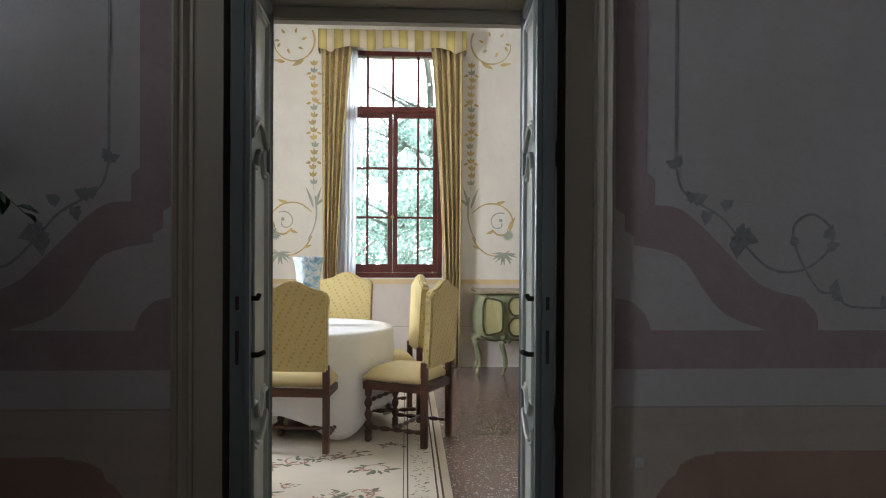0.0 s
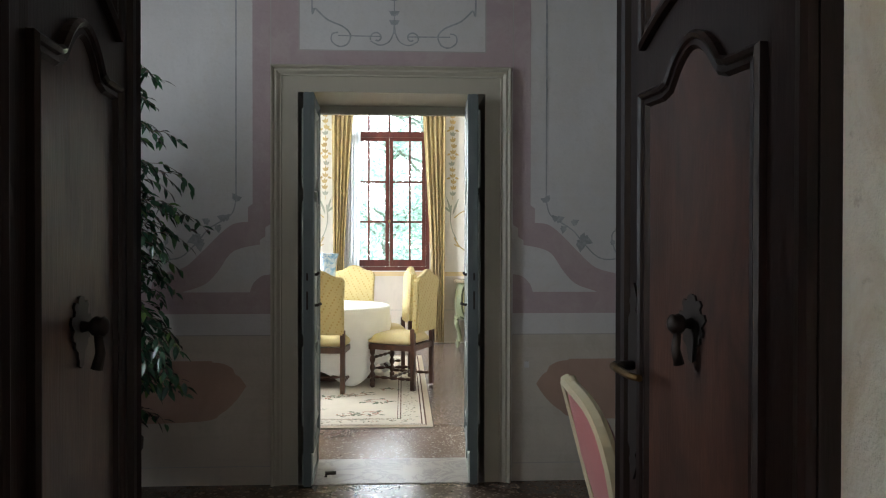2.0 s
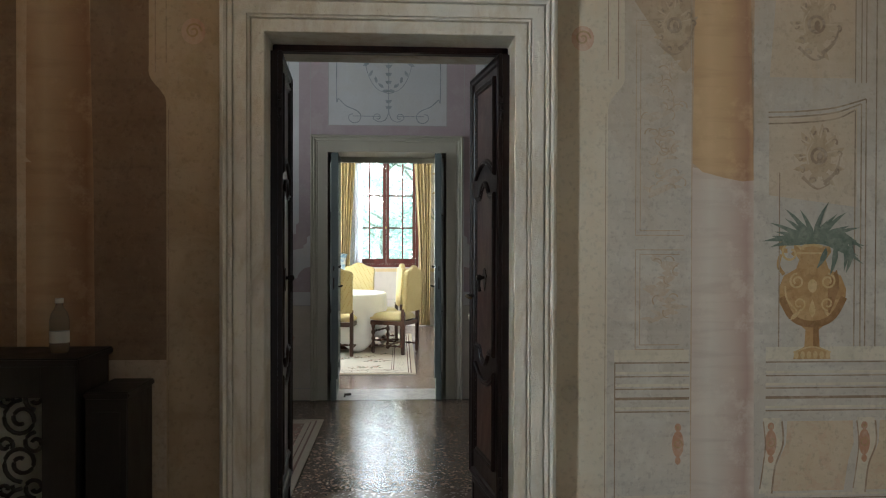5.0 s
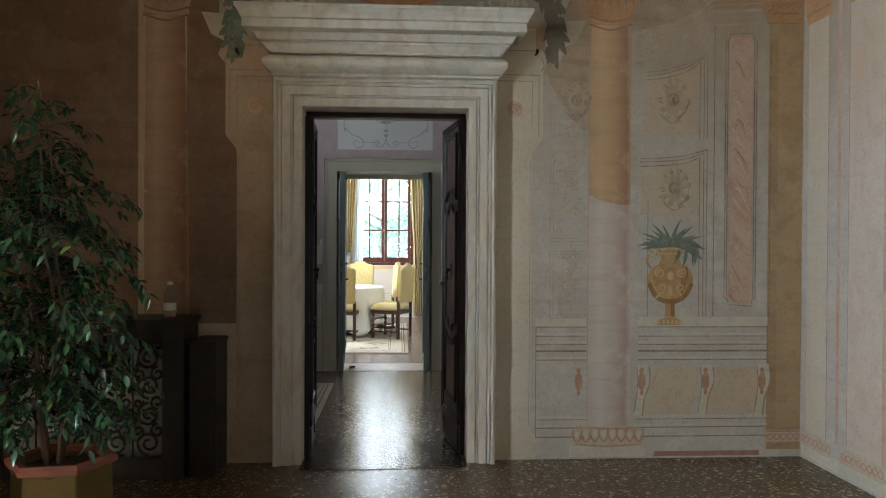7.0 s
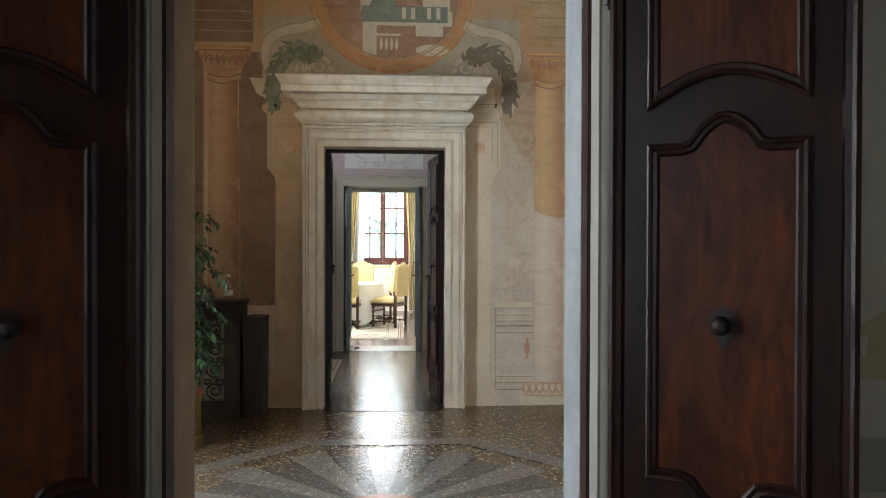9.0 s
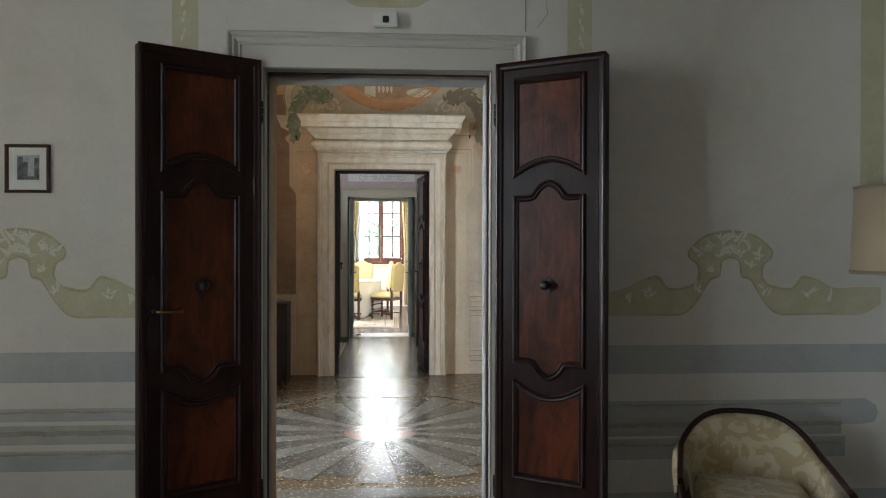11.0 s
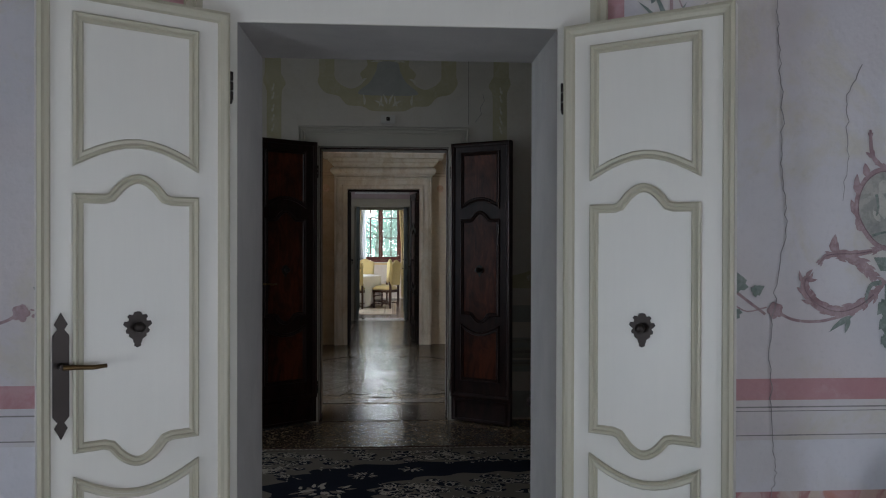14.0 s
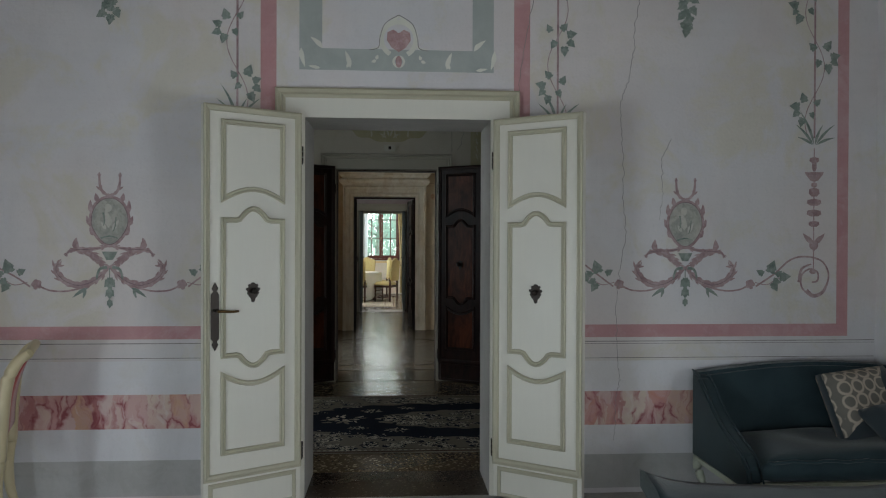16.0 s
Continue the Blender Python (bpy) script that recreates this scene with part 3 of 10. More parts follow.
# ---------- structure ----------
def cross_wall(name, y, thick, x0, x1, opening, mats, label):
    """A wall across the enfilade with one doorway; mats: near face, far face, reveal, the other reveal."""
    xa, xb, zt = opening
    bm = bmesh.new()
    box(bm, x0, xa, y, y + thick, 0, CEIL)
    box(bm, xb, x1, y, y + thick, 0, CEIL)
    box(bm, xa, xb, y, y + thick, zt, CEIL)
    bm.normal_update()
    for f in bm.faces:
        f.material_index = 0 if f.normal.y < -0.5 else 1 if f.normal.y > 0.5 else 3 if f.normal.x > 0.5 and len(mats) > 3 else 2
    ob = obj_from(name, bm, mats)
    return tagged(ob, label, "wall", kind="structure")


def side_wall(name, x0, x1, y0, y1, mats, label, windows=()):
    """A wall along the enfilade; windows: (y centre, width, sill, head)."""
    bm = bmesh.new()
    ya = y0
    for yc, w, z0, z1 in sorted(windows):
        box(bm, x0, x1, ya, yc - w / 2, 0, CEIL)
        box(bm, x0, x1, yc - w / 2, yc + w / 2, 0, z0)
        box(bm, x0, x1, yc - w / 2, yc + w / 2, z1, CEIL)
        ya = yc + w / 2
    box(bm, x0, x1, ya, y1, 0, CEIL)
    return tagged(obj_from(name, bm, mats), label, "wall", kind="structure")


WX0, WX1 = X_LEFT - 0.62, 3.2
wall_b = cross_wall("wall_dining", Y_B, T_B, WX0, WX1, OPEN_B, [M["grey_wall"], M["cream_wall"], M["cream_trim"]], "grey plaster wall with painted mauve bands and scrolls")
wall_c = cross_wall("wall_fresco", Y_C, T_C, WX0, WX1, OPEN_C, [M["fresco_wall"], M["grey_wall"], M["stone"]], "old ochre wall frescoed with painted columns and niches")
# The salon wall's unseen hall side is brown to cut bounced light.
wall_d = cross_wall("wall_salon", Y_D, T_D, WX0, WX1, OPEN_D, [M["white_wall"], M["fresco_brown"], M["grey_reveal"], M["shaded_reveal"]], "off-white plaster wall with olive painted scrollwork")
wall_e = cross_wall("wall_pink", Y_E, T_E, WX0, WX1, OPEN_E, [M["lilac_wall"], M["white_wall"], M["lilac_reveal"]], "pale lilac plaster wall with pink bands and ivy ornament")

WIN = (-0.90, 0.18, 0.97, 3.43)     # the dining room's tall window: x0, x1, sill, head
bm = bmesh.new()
box(bm, WX0, WIN[0], Y_A, Y_A + 0.38, 0, CEIL)
box(bm, WIN[1], WX1, Y_A, Y_A + 0.38, 0, CEIL)
box(bm, WIN[0], WIN[1], Y_A, Y_A + 0.38, 0, WIN[2])
box(bm, WIN[0], WIN[1], Y_A, Y_A + 0.38, WIN[3], CEIL)
wall_a = tagged(obj_from("wall_window", bm, M["cream_wall"]), "cream plaster wall with painted scrolls round a window", "wall", kind="structure")
bm = bmesh.new()
ea, eb, e0, e1 = END_OPENING
for q in ((WX0, ea, 0, CEIL), (eb, WX1, 0, CEIL), (ea, eb, 0, e0), (ea, eb, e1, CEIL)):
    box(bm, q[0], q[1], Y_END - 0.3, Y_END, q[2], q[3])
wall_end = tagged(obj_from("wall_end", bm, M["lilac_wall"]), "plain pale plaster wall with an assumed light opening", "wall", kind="structure")

ROOMS = [("A", Y_B + T_B, Y_A, "cream_wall"), ("B", Y_C + T_C, Y_B, "grey_wall"), ("C", Y_D + T_D, Y_C, "fresco_panel"), ("D", Y_E + T_E, Y_D, "white_wall"), ("E", Y_END, Y_E, "lilac_wall")]
ROOM_WORDS = {"A": "dining", "B": "anteroom", "C": "fresco", "D": "salon", "E": "pink"}
for room, y0, y1, mat in ROOMS:
    wins = [(yc, w, z0, z1) for r, yc, w, z0, z1, _ in SIDE_WINDOWS if r == room]
    side_wall("wall_left_" + ROOM_WORDS[room], WX0, X_LEFT, y0, y1, M["fresco_wall" if room == "C" else mat], "plastered outer wall with window openings", wins)
    side_wall("wall_right_" + ROOM_WORDS[room], RIGHT[room], WX1, y0, y1, M[mat], "plastered side wall of the " + ROOM_WORDS[room] + " room", [g[:4] for g in PINK_OPENINGS] if room == "E" else [HALL_FILL_OPENING] if room == "C" else ())
    fl = tagged(obj_from("floor_" + ROOM_WORDS[room], box_bm(X_LEFT, RIGHT[room], y0, y1, -0.12, 0), M["terrazzo_pale" if room == "E" else "terrazzo_ochre" if room in "CD" else "terrazzo_rose" if room == "A" else "terrazzo"]), "polished brown terrazzo floor with pale marble chips", "floor", kind="structure")
    tagged(obj_from("ceiling_" + ROOM_WORDS[room], box_bm(X_LEFT, RIGHT[room], y0, y1, CEIL - 0.06, CEIL + 0.1), M["ceiling_dark" if room in "CDE" else "ceiling_paint"]), "plain unseen ceiling, darkened against bounced light" if room in "CDE" else "plain plastered ceiling", "ceiling", kind="structure")

# threshold slabs in the doorways
for nm, (xa, xb, _), y0, y1, mat, lab in (("dining", OPEN_B, Y_B - 0.02, Y_B + T_B, "threshold_marble", "worn veined marble threshold slab"), ("fresco", OPEN_C, Y_C - 0.18, Y_C + T_C, "threshold_dark", "worn grey stone threshold slab"),
                              ("salon", OPEN_D, Y_D, Y_D + T_D + 0.22, "threshold_dark", "smooth dark stone threshold slab"), ("pink", OPEN_E, Y_E, Y_E + T_E, "threshold_dark", "worn brown stone threshold slab")):
    tagged(obj_from("threshold_" + nm, box_bm(xa, xb, y0, y1, -0.1, 0.004, bev=0.003), M[mat]), lab, "threshold", kind="structure")

# outer ground and lawn
bm = bmesh.new()
box(bm, -400, 400, -400, 400, -0.9, -0.6)
M["grass"] = plaster("grass", (0.07, 0.10, 0.03), stain=0.3, scale=0.3)
tagged(obj_from("ground", bm, M["grass"]), "green lawn round the house", "ground", kind="structure")


def architrave(name, opening, y, prof, mat, label, margin, flat, flat_mat, wall):
    """Door casing: a flat board round the opening and a moulding round it. margin: the moulding's outer distance."""
    xa, xb, zt = opening
    bm = bmesh.new()
    w, t = margin, flat
    for q in ((xa - w, xa, 0, zt), (xb, xb + w, 0, zt), (xa - w, xb + w, zt, zt + w)):
        box(bm, q[0], q[1], y - t, y, q[2], q[3])
    ob = obj_from(name, bm, flat_mat)
    tagged(ob, label, "door frame", kind="structure")
    bm = bmesh.new()
    path = [(xa - w, 0), (xa - w, zt + w), (xb + w, zt + w), (xb + w, 0)]
    sweep(bm, path, prof, False, lambda u, v, h: (u, y - h, v))
    part("moulding", bm, mat, ob)
    return ob


PROF = [(-0.002, 0.0), (-0.002, 0.034), (0.006, 0.04), (0.014, 0.034), (0.018, 0.026), (0.030, 0.030), (0.040, 0.022), (0.046, 0.016), (0.056, 0.018), (0.060, 0.010)]
architrave("door_frame_dining", OPEN_B, Y_B, PROF, M["cream_trim"], "cream-grey painted door casing with a stepped moulding", 0.145, 0.012, M["cream_trim"], wall_b)
architrave("door_frame_salon", OPEN_D, Y_D, PROF, M["salon_trim"], "beige-grey painted door casing with a stepped moulding", 0.16, 0.010, M["salon_trim"], wall_d)
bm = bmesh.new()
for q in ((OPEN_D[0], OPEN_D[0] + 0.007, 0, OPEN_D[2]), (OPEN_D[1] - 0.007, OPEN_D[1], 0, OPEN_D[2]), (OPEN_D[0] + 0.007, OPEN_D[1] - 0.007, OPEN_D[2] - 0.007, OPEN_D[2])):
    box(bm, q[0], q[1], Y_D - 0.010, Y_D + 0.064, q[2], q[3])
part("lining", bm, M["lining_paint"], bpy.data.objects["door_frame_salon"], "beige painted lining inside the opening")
PROF_E = [(-0.002, 0.0), (-0.002, 0.030), (0.008, 0.036), (0.016, 0.030), (0.024, 0.022), (0.036, 0.026), (0.044, 0.016), (0.054, 0.010)]
architrave("door_frame_pink", OPEN_E, Y_E, PROF_E, M["sage_mould"], "ivory door casing with a sage stepped moulding", 0.165, 0.010, M["ivory_door"], wall_e)

# inner door stops
bm = bmesh.new()
xa, xb, zt = OPEN_B
ys = Y_B + T_B - 0.07
for q in ((xa, xa + 0.05, 0, zt), (xb - 0.05, xb, 0, zt), (xa, xb, zt - 0.05, zt)):
    box(bm, q[0], q[1], ys, ys + 0.06, q[2], q[3], bev=0.006)
tagged(obj_from("door_stop_dining", bm, M["cream_trim"]), "painted inner door frame with a small bolt", "door frame", kind="structure")
bm = bmesh.new()
xa, xb, zt = OPEN_D
for q in ((xa, xa + 0.014, 0, zt), (xb - 0.014, xb, 0, zt), (xa + 0.014, xb - 0.014, zt - 0.014, zt)):
    box(bm, q[0], q[1], Y_D + 0.066, Y_D + 0.14, q[2], q[3], bev=0.004)
tagged(obj_from("door_stop_salon", bm, M["walnut_dark"]), "thin dark wooden door frame edge", "door frame", kind="structure")
bm = bmesh.new()
xa, xb, zt = OPEN_C
for q in ((xa, xa + 0.03, 0, zt), (xb - 0.03, xb, 0, zt), (xa, xb, zt - 0.03, zt)):
    box(bm, q[0], q[1], Y_C + 0.14, Y_C + 0.195, q[2], q[3], bev=0.004)
tagged(obj_from("door_stop_fresco", bm, M["walnut_dark"]), "dark walnut inner door frame", "door frame", kind="structure")

# ---------- stone portal of the frescoed hall ----------
portal = root("stone_portal", pose(0, 0, 0), "carved pale stone door surround with a heavy cornice", "door surround", kind="structure")
xa, xb, zt = OPEN_C
JW = 0.175
JPROF = [(0.0, 0.0), (0.0, 0.058), (0.003, 0.061), (0.049, 0.06), (0.051, 0.047), (0.056, 0.047), (0.058, 0.07), (0.064, 0.072), (0.066, 0.063), (0.069, 0.063), (0.071, 0.077), (0.12, 0.077), (0.122, 0.063), (0.127, 0.063), (0.129, 0.085), (0.141, 0.089), (0.143, 0.077), (0.147, 0.077), (0.15, 0.095), (0.16, 0.102), (0.17, 0.097), (0.178, 0.085), (0.178, 0.0)]
bm = bmesh.new()
sweep(bm, [(xb, 0.0), (xb, zt), (xa, zt), (xa, 0.0)], JPROF, False, lambda u, v, h: (u, Y_C - h, v))
bmesh.ops.recalc_face_normals(bm, faces=bm.faces[:])
part("architrave", bm, M["stone"], portal)


def shelf_moulding(prof, xl, xr, mat, name):
    """Stone course over the door, returned to the wall at both ends; prof: (projection, height, side overhang)."""
    bm = bmesh.new()
    rows = [[bm.verts.new(p) for p in ((xl - s, Y_C, z), (xl - s, Y_C - o, z), (xr + s, Y_C - o, z), (xr + s, Y_C, z))] for o, z, s in [(0.10 + (q[0] - 0.19) * 1.1, q[1], q[2] * 1.06) for q in prof]]
    for a, b in zip(rows, rows[1:]):
        for i in range(3):
            bm.faces.new((a[i], a[i + 1], b[i + 1], b[i]))
    bm.faces.new(rows[0][::-1])
    bm.faces.new(rows[-1])
    return part(name, bm, mat, portal)


xl, xr, zh = xa - JW, xb + JW, zt + 0.178
pulv = [(0.185 + 0.068 * math.sin(math.pi * k / 10) ** 0.7, zh + 0.02 + 0.115 * k / 10, 0.058 * math.sin(math.pi * k / 10) ** 0.7) for k in range(11)]
shelf_moulding([(0.19, zh, 0), (0.205, zh + 0.006, 0.01), (0.205, zh + 0.018, 0.01)] + [(0.19, zh + 0.0185, 0.0)] + pulv, xl, xr, M["stone"], "frieze")
z0 = zh + 0.137
corn = [(0.20, z0, 0.0), (0.215, z0 + 0.004, 0.015), (0.215, z0 + 0.016, 0.015), (0.225, z0 + 0.018, 0.03), (0.250, z0 + 0.045, 0.05), (0.262, z0 + 0.050, 0.06), (0.262, z0 + 0.062, 0.06), (0.252, z0 + 0.063, 0.05), (0.252, z0 + 0.067, 0.05), (0.275, z0 + 0.068, 0.075),
        (0.300, z0 + 0.100, 0.095), (0.305, z0 + 0.104, 0.10), (0.295, z0 + 0.105, 0.09), (0.295, z0 + 0.109, 0.09), (0.375, z0 + 0.110, 0.145), (0.375, z0 + 0.158, 0.145), (0.366, z0 + 0.159, 0.136), (0.366, z0 + 0.163, 0.136), (0.387, z0 + 0.166, 0.15), (0.395, z0 + 0.185, 0.158), (0.425, z0 + 0.215, 0.172), (0.432, z0 + 0.218, 0.178), (0.432, z0 + 0.236, 0.178), (0.1, z0 + 0.245, 0.10)]
shelf_moulding(corn, xl, xr, M["stone"], "cornice")

# ---------- star inlay in the hall floor ----------
star = root("floor_star", pose(-0.13, -3.0, 0), "terrazzo star inlay with grey rays round a pink disc", "floor inlay", kind="structure")
HG = 0.004


def sector(bm, r0, r1, a0, a1, n=6, z=HG, square=False):
    lo = [bm.verts.new((r0 * math.cos(a0 + (a1 - a0) * i / n), r0 * math.sin(a0 + (a1 - a0) * i / n), z)) for i in range(n + 1)]
    hi = [bm.verts.new((r1 * math.cos(a0 + (a1 - a0) * i / n), r1 * math.sin(a0 + (a1 - a0) * i / n), z)) for i in range(n + 1)]
    for i in range(n):
        bm.faces.new((lo[i], hi[i], hi[i + 1], lo[i + 1]))


RAYS = 28
for k in range(RAYS):
    bm = bmesh.new()
    a = 2 * math.pi * k / RAYS
    long = 1.22 if k % 2 else 1.10
    sector(bm, 0.285, long, a - math.pi / RAYS * 0.96, a + math.pi / RAYS * 0.96, 2)
    part("ray", bm, M["terrazzo_light" if k % 2 else "terrazzo_dark"], star)
bm = bmesh.new()
sector(bm, 0.0, 0.28, 0, 2 * math.pi, 40, HG)
part("disc", bm, M["terrazzo_pink"], star, "round pink terrazzo disc")
bm = bmesh.new()
N8 = 8
for i in range(N8):
    a0, a1 = math.pi / 8 + 2 * math.pi * i / N8, math.pi / 8 + 2 * math.pi * (i + 1) / N8
    q = [(1.42, a0), (1.60, a0), (1.60, a1), (1.42, a1)]
    bm.faces.new([bm.verts.new((r * math.cos(a), r * math.sin(a), HG)) for r, a in q])
part("border_band", bm, M["terrazzo_light"], star, "grey octagonal terrazzo border")


# ---------- painted decoration: thin paint layers on the walls ----------
def ribbon(pts, w0, w1=None):
    """A painted line along points, as short quads; its width runs from w0 to w1."""
    pts = [Vector(p) for p in pts]
    w1 = w0 if w1 is None else w1
    n = len(pts)
    side = []
    for i, p in enumerate(pts):
        d = pts[min(i + 1, n - 1)] - pts[max(i - 1, 0)]
        d = d.normalized() if d.length > 1e-6 else Vector((1, 0))
        w = (w0 + (w1 - w0) * i / max(1, n - 1)) / 2
        side.append((p + Vector((-d.y, d.x)) * w, p - Vector((-d.y, d.x)) * w))
    return [(a[0], b[0], b[1], a[1]) for a, b in zip(side, side[1:])]


def leaf(x, z, ang, length, wide, bend=0.0):
    """One painted leaf from its foot at (x, z), pointing at ang degrees."""
    a = radians(ang)
    d, s = Vector((math.cos(a), math.sin(a))), Vector((-math.sin(a), math.cos(a)))
    o = Vector((x, z))
    prof = ((0.0, 0.08), (0.2, 0.75), (0.42, 1.0), (0.62, 0.72), (0.78, 0.55), (1.0, 0.0))
    up = [o + d * (t * length) + s * (w * wide / 2 + bend * length * t * t) for t, w in prof]
    dn = [o + d * (t * length) + s * (-w * wide / 2 + bend * length * t * t) for t, w in prof[-2::-1]]
    return [tuple(up + dn)]


def ivy(x, z, ang, size):
    """A lobed ivy leaf."""
    a = radians(ang)
    pts = ((0, 0), (-0.08, 0.16), (0.02, 0.44), (0.20, 0.34), (0.36, 0.46), (0.52, 0.30), (0.66, 0.24), (1.0, 0.0), (0.66, -0.20), (0.50, -0.32), (0.30, -0.42), (0.20, -0.30), (0.0, -0.40), (-0.08, -0.14))
    return [tuple(Vector((x + size * (p * math.cos(a) - q * math.sin(a)), z + size * (p * math.sin(a) + q * math.cos(a)))) for p, q in pts)]


def curl(cx, cz, r0, r1, a0, turn, steps=22):
    """Spiral points from radius r0 to r1, starting at a0 degrees."""
    return [(cx + (r0 + (r1 - r0) * i / steps) * math.cos(radians(a0 + turn * i / steps)), cz + (r0 + (r1 - r0) * i / steps) * math.sin(radians(a0 + turn * i / steps))) for i in range(steps + 1)]


def oval(cx, cz, rx, rz, n=28):
    return [tuple((cx + rx * math.cos(2 * math.pi * i / n), cz + rz * math.sin(2 * math.pi * i / n)) for i in range(n))]


def rect(x0, x1, z0, z1):
    return [((x0, z0), (x1, z0), (x1, z1), (x0, z1))]


def flip(shapes, xc):
    """The same shapes mirrored about x = xc."""
    return [tuple((2 * xc - p[0], p[1]) for p in s[::-1]) for s in shapes]


def both(shapes, xc):
    return shapes + flip(shapes, xc)


def mural(wall, y, name, mat, shapes, layer=1, label=""):
    """Paint laid on the face y of a wall that looks towards -y."""
    bm = bmesh.new()
    for k, s in enumerate(shapes):
        d = y - 0.0008 - 0.0007 * layer - 0.0005 * (k % 40) / 40
        f = bm.faces.new([bm.verts.new((p[0], d, p[1])) for p in s])
        f.normal_update()
        if f.normal.y > 0:
            f.normal_flip()
    return part(name, bm, M[mat], wall, label)


def frame_lines(x0, x1, z0, z1, w):
    return rect(x0, x1, z1 - w, z1) + rect(x0, x1, z0, z0 + w) + rect(x0, x0 + w, z0 + w, z1 - w) + rect(x1 - w, x1, z0 + w, z1 - w)


# --- anteroom wall: mauve strapwork and grey vines ---
XC = -0.235
mauve = [tuple([(0.44, 3.95), (0.54, 3.95), (0.54, 1.56), (0.565, 1.54), (0.565, 1.46)] + [tuple(p) for p in spline([(0.565, 1.46), (0.64, 1.45), (0.71, 1.40), (0.81, 1.30), (0.91, 1.21), (1.04, 1.172)])]
               + [(1.05, 1.16)] + [tuple(p) for p in spline([(1.05, 1.16), (1.085, 1.12), (1.09, 1.07)], 4)] + [(0.92, 1.07)] + [tuple(p) for p in spline([(0.91, 1.075), (0.80, 1.115), (0.73, 1.185), (0.665, 1.28), (0.60, 1.315), (0.50, 1.335)])] + [(0.50, 1.36), (0.47, 1.38), (0.47, 1.43), (0.44, 1.45)])]
mauve += [tuple([(0.44, 1.07), (0.555, 1.07)] + [tuple(p) for p in spline([(0.555, 1.07), (0.535, 1.12), (0.49, 1.16), (0.44, 1.17)], 4)])]
mauve += rect(0.44, 2.595, 0.95, 1.07)
far_side = [tuple([(1.74, 1.07)] + [tuple(p) for p in spline([(1.74, 1.07), (1.745, 1.12), (1.78, 1.16)], 4)] + [(1.79, 1.172)] + [tuple(p) for p in spline([(1.79, 1.172), (1.92, 1.21), (2.02, 1.30), (2.12, 1.40), (2.26, 1.46)])] + [(2.33, 1.33)] + [tuple(p) for p in spline([(2.23, 1.315), (2.165, 1.28), (2.10, 1.185), (2.03, 1.115), (1.92, 1.075)])] + [(1.91, 1.07)])]
mural(wall_b, Y_B, "painted_strapwork", "mauve_paint", both(mauve, XC) + far_side, 1, "mauve painted strapwork")
over = rect(-0.909, 0.439, 2.31, 2.415) + rect(-0.909, -0.755, 2.415, 3.95) + rect(0.285, 0.439, 2.415, 3.95)
mural(wall_b, Y_B, "painted_overdoor", "mauve_paint", over, 1)
ink = rect(-0.757, 0.287, 2.412, 2.418) + rect(-0.757, -0.751, 2.418, 3.95) + rect(0.281, 0.287, 2.418, 3.95)
ink += both(rect(-0.912, -0.907, 2.33, 3.95), XC)
mural(wall_b, Y_B, "painted_lines", "dado_line", ink + rect(-2.9, -0.91, 0.828, 0.834) + rect(0.44, 2.59, 0.828, 0.834) + rect(-2.9, -0.91, 0.10, 0.106) + rect(0.44, 2.59, 0.10, 0.106), 2)
M["warm_dado"] = fresco("warm_dado", (0.47, 0.425, 0.36), (0.53, 0.48, 0.41), (0.44, 0.385, 0.31), 0.45, 0.12, 1.3, 0.2, 0.25, grit=0.25)
mural(wall_b, Y_B, "painted_dado", "warm_dado", rect(-2.94, -0.906, 0.002, 0.83) + rect(0.436, 2.595, 0.002, 0.83), 0, "beige painted dado")
tip = [tuple([tuple(p) for p in spline([(0.575, 0.55), (0.61, 0.60), (0.635, 0.615)], 4)] + [tuple(p) for p in spline([(0.65, 0.65), (0.70, 0.675), (0.76, 0.683)], 4)] + [(0.76, 0.69), (2.07, 0.69), (2.07, 0.683)]
             + [tuple(p) for p in spline([(2.13, 0.675), (2.18, 0.65), (2.20, 0.615), (2.255, 0.55), (2.2, 0.47), (2.12, 0.40), (2.0, 0.355), (1.4, 0.345), (0.83, 0.355), (0.71, 0.40), (0.63, 0.47), (0.575, 0.55)], 5)])]
mural(wall_b, Y_B, "painted_cartouche", "russet_paint", both(tip, XC), 1, "russet painted cartouche panel")
vine = ribbon(spline([(0.63, 3.95), (0.63, 2.6), (0.63, 1.58)], 3), 0.009) + ribbon(spline([(0.63, 1.58), (0.65, 1.51), (0.70, 1.47), (0.78, 1.42), (0.84, 1.35), (0.93, 1.265), (1.03, 1.258), (1.11, 1.31), (1.135, 1.38), (1.07, 1.435), (1.01, 1.40), (1.015, 1.33), (1.05, 1.255), (1.095, 1.193), (1.147, 1.185), (1.20, 1.144), (1.415, 1.142)], 6), 0.008)
for x, z, a, s in ((0.63, 1.585, 60, 0.05), (0.63, 1.585, 160, 0.045), (0.69, 1.475, 20, 0.06), (0.69, 1.475, 130, 0.05), (0.73, 1.44, -100, 0.055), (0.78, 1.455, 30, 0.055), (0.83, 1.37, -20, 0.09), (0.83, 1.36, -95, 0.085), (0.835, 1.37, 70, 0.05), (0.96, 1.40, 70, 0.0), (1.015, 1.34, 110, 0.045), (1.12, 1.33, 20, 0.05), (1.12, 1.36, 70, 0.06), (1.14, 1.185, 80, 0.06), (1.14, 1.185, -40, 0.05), (1.31, 1.145, 110, 0.05), (1.31, 1.145, 60, 0.04)):
    if s:
        vine += ivy(x, z, a, s * 0.8)
